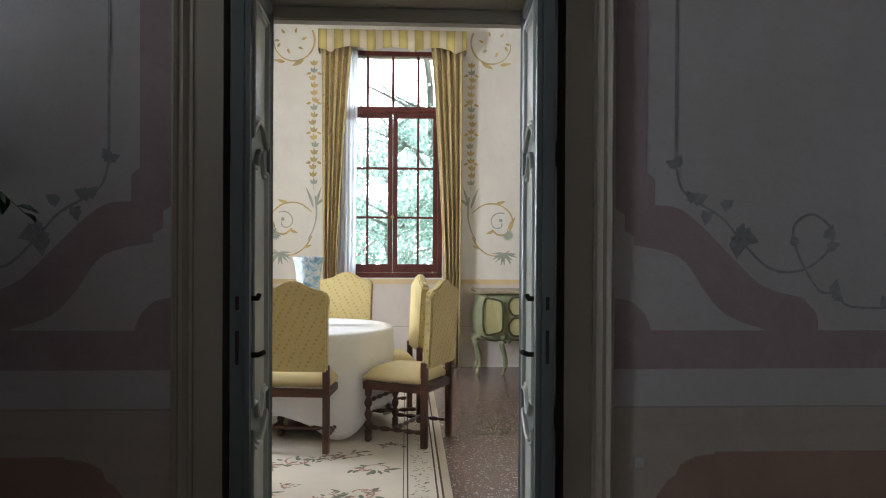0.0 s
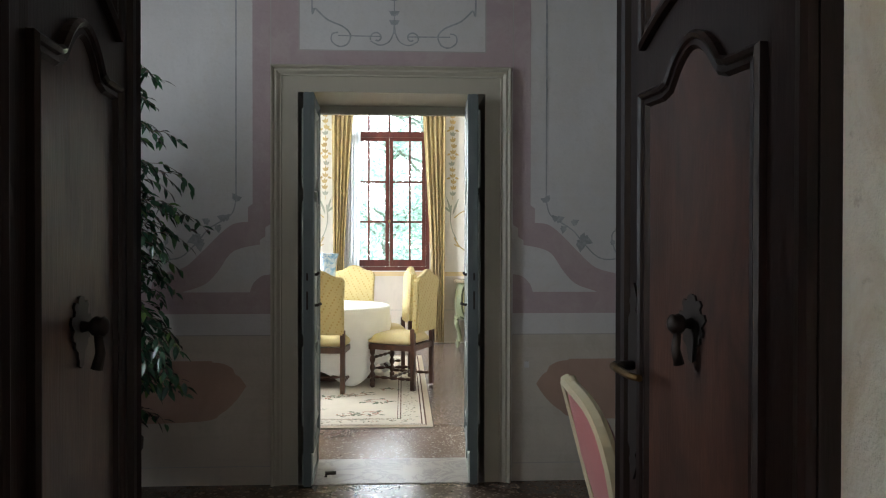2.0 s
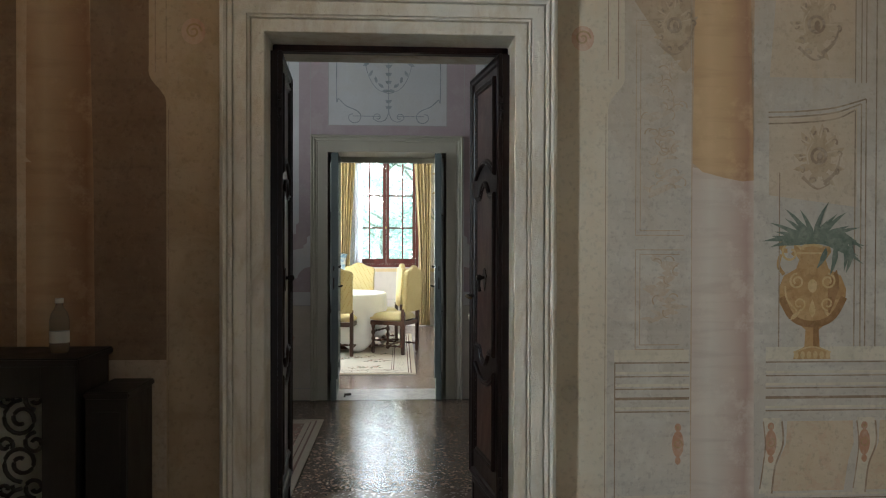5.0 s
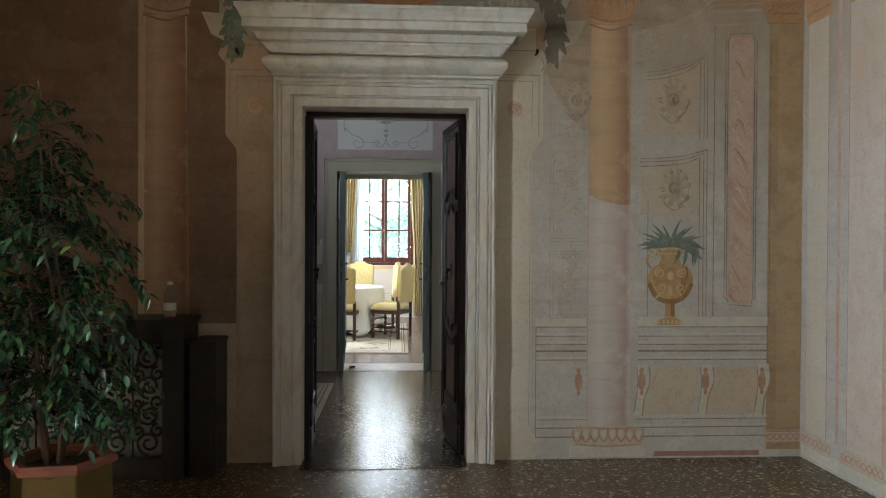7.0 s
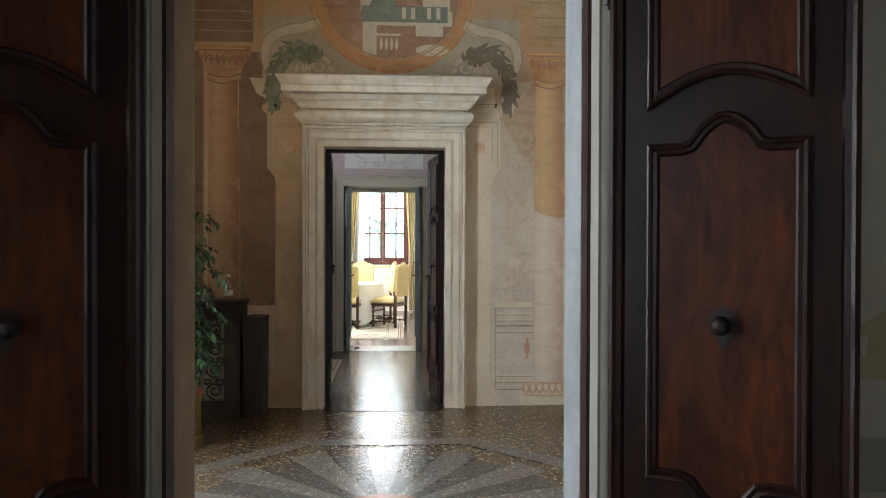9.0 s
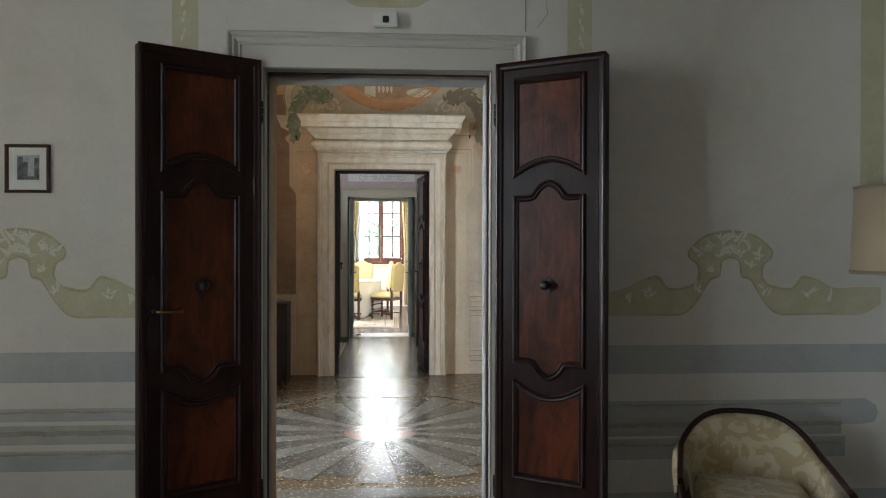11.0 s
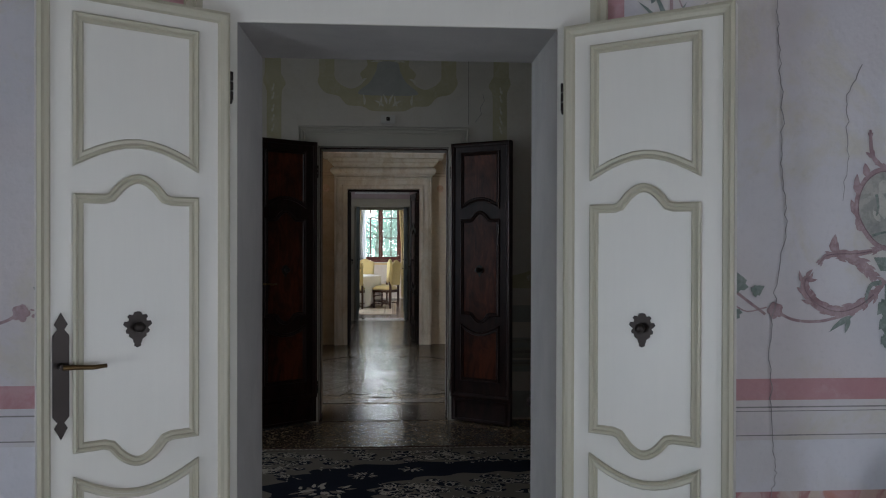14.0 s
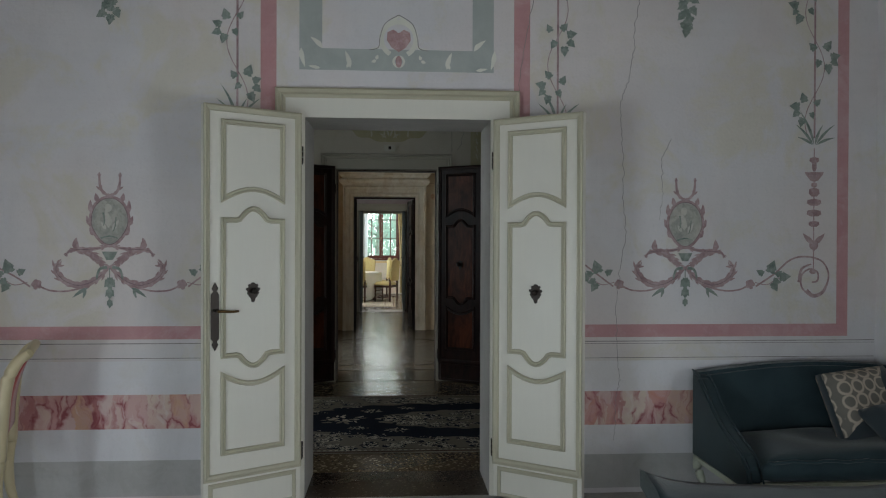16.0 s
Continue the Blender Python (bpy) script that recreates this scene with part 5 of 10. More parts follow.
def carved_rosette(x, z, r, seed):
    """Painted relief: an oval boss ringed by curling acanthus leaves; soft body, dark under-strokes, light edges."""
    rnd = random.Random(seed)
    body = oval(x, z, r * 0.46, r * 0.74, 18)
    dark = ribbon(curl(x, z, r * 0.26, r * 0.26, 0, 360, 16), 0.014) + oval(x + 0.004, z - 0.01, r * 0.11, r * 0.22, 10)
    pale = ribbon(spline([(x - r * 0.38, z - r * 0.3), (x - r * 0.42, z + r * 0.1), (x - r * 0.2, z + r * 0.5)]), 0.010, 0.003)
    for k in range(10):
        a = k * 36 + rnd.uniform(-8, 8)
        c, q = math.cos(radians(a)), math.sin(radians(a))
        px, pz = x + r * 0.34 * c, z + r * 0.58 * q
        size = r * rnd.uniform(0.48, 0.68)
        body += leaf(px, pz, a, size, r * 0.30, 0.3 * (1 if c > 0 else -1))
        dark += ribbon(curl(px + size * 0.62 * c, pz + size * 0.62 * q, r * 0.13, r * 0.04, a - 90, 260 * (1 if c > 0 else -1), 12), 0.011, 0.003)
        if q > -0.3:
            pale += leaf(px - 0.008, pz + 0.008, a + 6, size * 0.7, r * 0.07)
    dark += ribbon(spline([(x + r * 0.2, z - r * 0.95), (x + r * 0.62, z - r * 0.55), (x + r * 0.78, z)]), 0.020, 0.004) + ribbon(spline([(x - r * 0.6, z - r * 0.75), (x - r * 0.1, z - r * 1.15), (x + r * 0.3, z - r * 1.05)]), 0.016, 0.003)
    return body, dark, pale


flow, fdark, fpale = [], [], []
for k, (x, z, r) in enumerate(((1.725, 1.775, 0.125), (1.71, 2.355, 0.135), (1.07, 2.34, 0.11))):
    for acc, got in zip((flow, fdark, fpale), carved_rosette(x, z, r, k)):
        acc.extend(got)
rnd = random.Random(21)
ghost, ghost_line = [], []
for x, z in ((1.02, 1.72), (1.02, 1.17), (1.02, 2.05)):
    stem = spline([(x - 0.06, z - 0.13), (x + 0.05, z - 0.07), (x - 0.03, z), (x + 0.04, z + 0.08), (x - 0.02, z + 0.14)], 4)
    ghost += ribbon(stem, 0.016, 0.006)
    for k, p in enumerate(stem[1:]):
        for sgn in (-1, 1):
            ghost += leaf(p.x, p.y, 90 + sgn * rnd.uniform(30, 80), rnd.uniform(0.03, 0.07), rnd.uniform(0.018, 0.03), 0.3 * sgn)
            if rnd.random() < 0.45:
                ghost_line += ribbon(curl(p.x + sgn * 0.03, p.y + 0.01, 0.03, 0.012, rnd.uniform(0, 360), sgn * rnd.uniform(110, 200), 8), 0.007, 0.002)
mural(wall_c, PZ, "painted_arabesque", "fresco_ghost", ghost, 3, "worn painted arabesque in faint beige")
mural(wall_c, PZ, "painted_arabesque_lines", "fresco_faint", ghost_line, 4)
mural(wall_c, PZ, "painted_fleurons", "fresco_relief", flow, 3, "faded painted relief rosette")
mural(wall_c, PZ, "painted_fleuron_lines", "fresco_mid", fdark, 4)
mural(wall_c, PZ, "painted_fleuron_lights", "fresco_coffer", fpale, 5)
lit = []
for x0, x1 in ((0.81, 1.145), (1.49, 2.36)):
    for z in (0.868, 0.812, 0.758, 0.657, 0.268, 0.213):
        lit += rect(x0, x1, z, z + 0.012)
lit += rect(1.49, 2.36, 0.875, 0.93) + rect(0.81, 1.145, 0.88, 0.92)
mural(wall_c, PZ, "painted_light_edges", "fresco_light", lit, 1)
mural(wall_c, PZ, "painted_marble_panels", "fresco_ochre_marble", [tuple((x + a, b) for a, b in ((0.03, 0.60), (0.33, 0.60), (0.335, 0.50), (0.31, 0.42), (0.29, 0.29), (-0.04, 0.29), (-0.02, 0.40), (0.025, 0.50))) for x in (1.56, 1.985)], 1, "faded painted marble panel")
# painted urn with agave
uv = [(0.0, 0.0), (0.085, 0.0), (0.08, 0.03), (0.035, 0.055), (0.03, 0.13), (0.06, 0.155), (0.115, 0.19), (0.15, 0.25), (0.155, 0.31), (0.13, 0.37), (0.075, 0.40), (0.06, 0.44), (0.085, 0.475), (0.08, 0.50), (0.0, 0.50)]
urn = [tuple([(1.70 + a, 0.875 + b) for a, b in uv] + [(1.70 - a, 0.875 + b) for a, b in uv[-2:0:-1]])]
M["urn_shade"] = fresco("urn_shade", (0.30, 0.165, 0.07), (0.36, 0.20, 0.09), (0.42, 0.26, 0.12), 0.5, 0.1, 8.0)
M["urn_body"] = fresco("urn_body", (0.47, 0.285, 0.125), (0.56, 0.38, 0.19), (0.38, 0.21, 0.085), 0.5, 0.1, 8.0)
mural(wall_c, PZ, "painted_urn", "urn_body", urn + ribbon(curl(1.585, 1.375, 0.045, 0.02, -60, 330), 0.02) + ribbon(spline([(1.555, 1.34), (1.545, 1.29), (1.57, 1.25)]), 0.016), 2, "ochre painted urn")
ul = ribbon(curl(1.63, 1.22, 0.035, 0.012, 90, 500), 0.009) + ribbon(curl(1.77, 1.22, 0.035, 0.012, 90, -500), 0.009) + ribbon(curl(1.64, 1.12, 0.03, 0.01, -90, 400), 0.008) + ribbon(curl(1.77, 1.12, 0.03, 0.01, -90, -400), 0.008)
ul += ribbon([(1.63, 1.345), (1.77, 1.345)], 0.008) + ribbon([(1.64, 1.03), (1.76, 1.03)], 0.01) + ribbon(spline([(1.615, 0.905), (1.70, 0.93), (1.785, 0.905)]), 0.007) + oval(1.70, 1.20, 0.022, 0.03, 12)
ul += [q for k in range(6) for q in oval(1.628 + 0.029 * k, 0.893, 0.011, 0.018, 8)] + ribbon(curl(1.60, 1.345, 0.05, 0.015, 20, 420, 20), 0.010) + ribbon(spline([(1.655, 1.36), (1.66, 1.375), (1.70, 1.382), (1.745, 1.372)]), 0.014)
ul += ribbon(spline([(1.575, 1.20), (1.585, 1.14), (1.63, 1.09)]), 0.008) + leaf(1.70, 1.06, 90, 0.08, 0.03) + leaf(1.60, 1.05, 40, 0.06, 0.02) + leaf(1.80, 1.05, 140, 0.06, 0.02)
mural(wall_c, PZ, "painted_urn_relief", "urn_light", ul, 3)
ud = ribbon(spline([(1.56, 1.15), (1.60, 1.07), (1.66, 1.035), (1.74, 1.035), (1.80, 1.07), (1.845, 1.15)]), 0.03) + leaf(1.81, 1.27, -100, 0.2, 0.05) + rect(1.705, 1.73, 0.93, 1.02)
mural(wall_c, PZ, "painted_urn_depth", "urn_shade", ud, 3)
ag = []
for k in range(23):
    a = 168 - 178 * k / 22
    ag += leaf(1.71 + 0.004 * (k - 11), 1.385, a, 0.155 + 0.045 * math.sin(k * 2.1), 0.026, -0.3 if a < 90 else 0.3)
for x, z, a, r in ((1.78, 1.44, -8, 0.16), (1.80, 1.43, -35, 0.14), (1.84, 1.42, -70, 0.15), (1.87, 1.40, -78, 0.14), (1.80, 1.38, -80, 0.13), (1.76, 1.37, -95, 0.10), (1.62, 1.42, 200, 0.10)):
    ag += leaf(x, z, a, r, 0.028, -0.35)
mural(wall_c, PZ, "painted_agave", "agave_paint", ag, 4, "grey-green painted agave")
# oval painted view above the cornice
OC, OZ = -0.10, 3.66
mural(wall_c, PZ, "painted_surround", "volute_ground", rect(-1.22, 1.02, 2.805, 3.40), 0.45)
mural(wall_c, PZ, "painted_oval_frame", "fresco_orange", oval(OC, OZ, 0.74, 0.75, 48), 2, "orange painted oval frame")
mural(wall_c, PZ, "painted_view", "fresco_view", oval(OC, OZ, 0.60, 0.62, 44), 3, "brown painted landscape view")
mural(wall_c, PZ, "painted_ring", "fresco_gold", ribbon(curl(OC, OZ, 0.695, 0.695, 0, 360, 60), 0.02) + ribbon(curl(OC, OZ, 0.635, 0.635, 0, 360, 60), 0.016) + [q for k in range(72) for q in leaf(OC + 0.66 * math.cos(k * 0.0873), OZ + 0.66 * math.sin(k * 0.0873), k * 5 + 60, 0.03, 0.012)], 4)
mural(wall_c, PZ, "painted_ring", "fresco_line", ribbon(curl(OC, OZ, 0.735, 0.735, 0, 360, 60), 0.008) + ribbon(curl(OC, OZ, 0.615, 0.615, 0, 360, 60), 0.008), 5)
mural(wall_c, PZ, "painted_ruin", "fresco_light", rect(-0.36, 0.42, 3.33, 3.46) + rect(-0.36, -0.24, 3.07, 3.34) + rect(-0.38, -0.08, 3.46, 3.85) + rect(0.16, 0.40, 3.46, 3.85) + oval(0.24, 3.12, 0.14, 0.05) + rect(0.10, 0.34, 3.24, 3.34), 4, "pale painted ruin")
mural(wall_c, PZ, "painted_balusters", "fresco_light", [q for k in range(4) for q in leaf(-0.20 + 0.045 * k, 3.11, 90, 0.12, 0.03)] + rect(-0.24, -0.03, 3.24, 3.26), 5)
mural(wall_c, PZ, "painted_hedge", "fresco_pale_leaf", rect(-0.37, 0.38, 3.36, 3.50) + oval(-0.18, 3.50, 0.12, 0.08), 5)
mural(wall_c, PZ, "painted_arches", "fresco_light", [q for x in (-0.02, 0.06, 0.20, 0.28) for q in rect(x, x + 0.035, 3.39, 3.49)], 6)
vol = ribbon(spline([(-0.72, 3.36), (-0.84, 3.30), (-1.02, 3.27), (-1.16, 3.19), (-1.20, 3.06), (-1.17, 2.94), (-1.13, 2.86)], 7), 0.085, 0.05)
vol += ribbon(spline([(-0.83, 2.93), (-0.84, 3.04), (-0.90, 3.13), (-0.99, 3.15), (-1.07, 3.10), (-1.10, 3.02), (-1.07, 2.95)], 7), 0.055, 0.035)
vol += ribbon(curl(-0.73, 2.97, 0.085, 0.02, 10, 430, 26), 0.036, 0.018) + leaf(-0.86, 2.91, 95, 0.10, 0.055) + leaf(-0.93, 2.91, 80, 0.08, 0.045) + leaf(-0.62, 2.91, 120, 0.07, 0.04)
mural(wall_c, PZ, "painted_volutes", "volute_paint", both(vol, OC), 3, "cream painted volutes")
volln = ribbon(spline([(-0.72, 3.405), (-0.85, 3.345), (-1.03, 3.315), (-1.195, 3.225), (-1.245, 3.06), (-1.205, 2.93), (-1.16, 2.85)], 7), 0.012, 0.006)
volln += ribbon(spline([(-0.74, 3.315), (-0.85, 3.255), (-1.01, 3.225), (-1.115, 3.16), (-1.155, 3.06), (-1.13, 2.95)], 7), 0.010, 0.005)
volln += ribbon(spline([(-0.862, 2.95), (-0.868, 3.03), (-0.915, 3.10), (-0.99, 3.12), (-1.045, 3.08), (-1.07, 3.02)], 7), 0.009, 0.004) + ribbon(curl(-0.73, 2.97, 0.105, 0.03, 10, 430, 26), 0.007, 0.004)
mural(wall_c, PZ, "painted_volute_lines", "fresco_mid", both(volln, OC), 4)
gar, gpale, gcore = [], [], []
rnd = random.Random(5)
run = spline([(-0.79, 2.99), (-0.83, 3.07), (-0.92, 3.10), (-1.02, 3.06), (-1.09, 2.96), (-1.12, 2.84), (-1.13, 2.74), (-1.12, 2.62)], 7)
gcore = ribbon([tuple(p) for p in run], 0.09, 0.05)
for i_, p in enumerate(run):
    d = run[min(i_ + 1, len(run) - 1)] - run[max(i_ - 1, 0)]
    a = math.degrees(math.atan2(d.y, d.x))
    wide = 0.055 * (1.25 - 0.7 * i_ / len(run))
    for k in range(4):
        off = rnd.uniform(-1, 1)
        q = (p.x + wide * off * math.sin(radians(a)), p.y - wide * off * math.cos(radians(a)))
        (gpale if rnd.random() < 0.18 else gar).extend(leaf(q[0], q[1], a - 38 * off + rnd.uniform(-15, 15), rnd.uniform(0.055, 0.095), rnd.uniform(0.026, 0.04), 0.15 * off))
M["garland_brown"] = fresco("garland_brown", (0.17, 0.145, 0.105), (0.23, 0.20, 0.15), (0.15, 0.165, 0.12), 0.5, 0.2, 7.0)
mural(wall_c, PZ, "painted_garland", "fresco_leaf", gcore, 4, "dark green painted leaf garland")
mural(wall_c, PZ, "painted_garland_leaves", "fresco_leaf", gar, 5)
mural(wall_c, PZ, "painted_garland", "garland_brown", flip(gcore, OC), 4, "browned painted leaf garland")
mural(wall_c, PZ, "painted_garland_leaves", "garland_brown", flip(gar, OC), 5)
mural(wall_c, PZ, "painted_garland_lights", "fresco_pale_leaf", gpale, 6)
wing = [tuple((a, b) for a, b in ((-1.33, 2.86), (-1.06, 2.84), (-1.06, 2.58), (-1.16, 2.58), (-1.19, 2.68), (-1.27, 2.72)))]
mural(wall_c, PZ, "painted_scroll_end", "volute_paint", both(wing, OC), 2)
mural(wall_c, PZ, "painted_pilaster_lines", "fresco_mid", both(rect(-1.155, -1.150, 2.10, 2.50) + rect(-1.155, -0.88, 2.495, 2.50) + rect(-1.11, -1.106, 2.14, 2.46) + rect(-1.11, -0.88, 2.455, 2.46) + rect(-1.10, -1.097, 0.22, 1.95) + ribbon(spline([(-1.165, 2.52), (-1.185, 2.56), (-1.165, 2.61)]), 0.006) + ribbon([(-1.2, 2.655), (-0.88, 2.655)], 0.006), -0.165), 3)

# --- side wall of the hall: a painted column and panels ---
wall_side = bpy.data.objects["wall_right_fresco"]


def side_mural(name, mat, shapes, layer=1, label=""):
    """Paint on the side wall, which looks towards -x; shapes in (distance from the corner, z)."""
    bm = bmesh.new()
    for k, s in enumerate(shapes):
        d = RIGHT["C"] - 0.0008 - 0.0007 * layer - 0.0005 * (k % 40) / 40
        f = bm.faces.new([bm.verts.new((d, Y_C - p[0], p[1])) for p in s])
        f.normal_update()
        if f.normal.x > 0:
            f.normal_flip()
    return part(name, bm, M[mat], wall_side, label)


side_mural("painted_field", "fresco_panel", rect(0.004, 0.5, 0.0, 3.1) + rect(0.98, 2.8, 0.0, 3.1), 0)
side_mural("painted_half_column", "fresco_cream", rect(0.07, 0.30, 0.19, 2.84), 1, "pale painted half column")
side_mural("painted_column", "column_side", rect(0.52, 0.84, 0.19, 2.84), 1, "pale pink painted marble column")
side_mural("painted_column_edge", "fresco_veined", rect(0.40, 0.435, 0.19, 3.0) + rect(0.84, 0.90, 0.19, 2.84), 2)
side_mural("painted_edges", "fresco_mid", rect(0.30, 0.306, 0.17, 3.0) + rect(0.516, 0.52, 0.17, 2.9) + rect(0.97, 0.975, 0.1, 2.9) + rect(1.02, 2.8, 0.80, 0.806) + rect(1.02, 2.8, 0.72, 0.728) + rect(1.02, 2.8, 0.64, 0.645), 3)
side_mural("painted_base", "fresco_ochre_marble", rect(0.02, 0.36, 0.09, 0.18) + rect(0.46, 0.90, 0.09, 0.18), 3.4, "ochre painted column base")
side_mural("painted_capital", "fresco_capital", [((0.02, 3.08), (0.40, 3.08), (0.34, 2.92), (0.31, 2.84), (0.06, 2.84), (0.04, 2.92)), ((0.44, 3.08), (0.94, 3.08), (0.88, 2.92), (0.85, 2.84), (0.51, 2.84), (0.49, 2.92))], 3.4, "ochre painted capital")
side_mural("painted_capital_shade", "fresco_line", [q for k in range(18) if k not in (7, 8) for q in ribbon(curl(0.06 + 0.049 * k, 3.0, 0.019, 0.012, 0, 360, 10), 0.008)] + rect(0.04, 0.38, 2.90, 2.91) + rect(0.49, 0.90, 2.90, 2.91), 4.6)
bd = []
for k in range(17):
    x = 0.04 + 0.05 * k
    if not 0.35 < x < 0.45:
        bd += ribbon(curl(x, 0.135, 0.023, 0.019, 0, 360, 10), 0.008)
side_mural("painted_beads", "fresco_terracotta", bd, 4.6)
side_mural("painted_plinth", "fresco_light", rect(0.02, 0.95, 0.02, 0.10), 2)
mural(wall_c, PZ, "painted_pier_base", "fresco_ochre_marble", rect(2.345, 2.587, 0.09, 0.18), 3, "ochre painted pier base")
mural(wall_c, PZ, "painted_pier_beads", "fresco_terracotta", [q for x in (2.385, 2.43, 2.475, 2.52, 2.565) for q in ribbon(curl(x, 0.133, 0.021, 0.017, 0, 360, 10), 0.008)] + rect(2.36, 2.585, 0.165, 0.175) + rect(2.36, 2.585, 0.09, 0.10), 4)

# --- salon wall: olive scrollwork and grey bands ---
XC = -0.065
CXS = 1.615
crown = [(0.0, 1.516), (0.065, 1.508), (0.125, 1.491), (0.175, 1.455), (0.209, 1.416), (0.20, 1.383), (0.167, 1.358), (0.157, 1.30), (0.184, 1.257), (0.23, 1.24), (0.276, 1.232), (0.318, 1.24), (0.36, 1.291), (0.40, 1.288), (0.443, 1.274), (0.527, 1.232)]
under = [(0.527, 1.098), (0.40, 1.097), (0.276, 1.095), (0.235, 1.102), (0.20, 1.123), (0.165, 1.165), (0.142, 1.199), (0.10, 1.266), (0.0585, 1.282), (0.05, 1.316), (0.042, 1.357), (0.0, 1.374)]
up = spline([(0.95, 1.20)] + [(CXS - a, z) for a, z in crown[::-1]] + [(CXS + a, z) for a, z in crown[1:]] + [(2.25, 1.235), (2.38, 1.235)], 4)
lo = spline([(2.38, 1.15), (2.28, 1.10)] + [(CXS + a, z) for a, z in under] + [(CXS - a, z) for a, z in under[-2::-1]] + [(0.95, 1.10)], 4)
scroll = [tuple(tuple(p) for p in up + lo)]
M["olive_shade"] = fresco("olive_shade", (0.36, 0.325, 0.195), (0.44, 0.40, 0.26), (0.48, 0.44, 0.30), 0.5, 0.05, 8.0, 0.1, 0.0)
shade = ribbon([tuple(p + Vector((0, -0.008))) for p in up[10:-10]], 0.012, 0.008) + ribbon([tuple(p + Vector((0, 0.008))) for p in lo[8:-8]], 0.010, 0.006)
mural(wall_d, Y_D, "painted_scroll_shade", "olive_shade", both(shade, XC), 3)
mural(wall_d, Y_D, "painted_scroll", "olive_paint", both(scroll, XC), 1, "olive painted scroll band")
post = [tuple([(-1.07, 3.9), (-1.07, 2.86)] + [tuple(p) for p in spline([(-1.07, 2.86), (-1.085, 2.80), (-1.055, 2.72), (-1.055, 2.60)], 4)] + [(-1.055, 2.30), (-0.935, 2.30), (-0.935, 2.60)] + [tuple(p) for p in spline([(-0.935, 2.60), (-0.93, 2.72), (-0.90, 2.78), (-0.94, 2.86)], 4)] + [(-0.94, 3.9)])]
mural(wall_d, Y_D, "painted_post", "olive_paint", both(post, XC) + both(rect(2.27, 2.39, 1.74, 3.9), XC), 1, "olive painted upright band")
cart = [tuple([(-0.63, 3.9), (-0.63, 2.85)] + [tuple(p) for p in spline([(-0.63, 2.85), (-0.64, 2.79), (-0.58, 2.71), (-0.47, 2.68), (-0.40, 2.61), (-0.28, 2.60), (-0.20, 2.565), (XC, 2.56)], 5)] + [tuple(p) for p in spline([(XC, 3.12), (-0.15, 3.10), (-0.25, 3.03), (-0.235, 2.94), (-0.295, 2.87), (-0.27, 2.80), (-0.36, 2.745), (-0.45, 2.775), (-0.50, 2.83), (-0.505, 2.90)], 5)] + [(-0.505, 3.9)])]
mural(wall_d, Y_D, "painted_cartouche", "olive_paint", both(cart, XC), 1, "olive painted overdoor cartouche")
bell = [tuple([tuple(p) for p in spline([(XC, 2.69), (-0.28, 2.695), (-0.305, 2.725), (-0.215, 2.80), (-0.165, 2.89), (-0.145, 2.96), (XC, 2.975)], 5)])]
mural(wall_d, Y_D, "painted_bell", "blue_grey_paint", both(bell, XC), 3)
hl = []
rnd = random.Random(3)
sprigs = [(-1.745 + dx, z, q) for dx, z, q in ((0.0, 1.47, 7), (-0.05, 1.455, 6), (0.055, 1.45, 6), (0.0, 1.41, 7), (-0.035, 1.40, 5), (0.04, 1.395, 5), (-0.10, 1.43, 5), (0.105, 1.425, 5), (-0.15, 1.39, 5), (0.15, 1.40, 5), (-0.10, 1.33, 4), (0.10, 1.32, 4), (0.17, 1.22, 4), (-0.17, 1.21, 4), (-0.40, 1.20, 6), (0.40, 1.20, 6), (0.50, 1.17, 4), (-0.50, 1.18, 4))]
for x, z, q in sprigs:
    for k in range(q):
        a = rnd.uniform(20, 160)
        hl += leaf(x + rnd.uniform(-0.018, 0.018), z + rnd.uniform(-0.02, 0.02), a, rnd.uniform(0.025, 0.055), rnd.uniform(0.010, 0.018), rnd.uniform(-0.4, 0.4))
hl += ribbon(spline([(-1.80, 1.385), (-1.77, 1.405), (-1.72, 1.405), (-1.69, 1.385)], 5), 0.014, 0.008)
for x, z, a in ((XC - 0.01, 2.99, 100), (XC - 0.03, 2.98, 135), (XC - 0.05, 2.97, 165), (-0.2, 3.0, 120), (-0.10, 2.60, 130), (-0.14, 2.60, 60), (-0.26, 2.61, 80), (-0.24, 2.83, 200), (XC - 0.01, 2.62, 95)):
    hl += leaf(x, z, a, 0.09, 0.022, 0.3)
for z in (2.75, 2.68, 2.58, 2.50, 2.42):
    hl += leaf(-1.0, z, 250, 0.04, 0.02) + leaf(-1.0, z, 80, 0.03, 0.015)
mural(wall_d, Y_D, "painted_highlights", "relief_olive", both(hl, XC), 4)
bands = rect(-2.94, -0.80, 0.80, 0.94) + rect(0.61, 2.42, 0.815, 0.955)
mural(wall_d, Y_D, "painted_band", "blue_grey_paint", bands + rect(-2.94, -0.80, 0.39, 0.475) + rect(0.61, 2.2, 0.40, 0.50) + rect(-2.94, -0.80, 0.015, 0.24) + rect(0.61, 2.74, 0.015, 0.24), 1, "blue-grey painted band")
sh = rect(0.61, 2.30, 0.56, 0.685) + [tuple((2.30 + a, b) for a, b in ((0, 0.56), (0.05, 0.57), (0.07, 0.61), (0.06, 0.65), (0, 0.685)))]
mural(wall_d, Y_D, "painted_shadow_band", "blue_grey_paint", sh + rect(-2.94, -0.80, 0.62, 0.68), 1)
mould, core = [], []
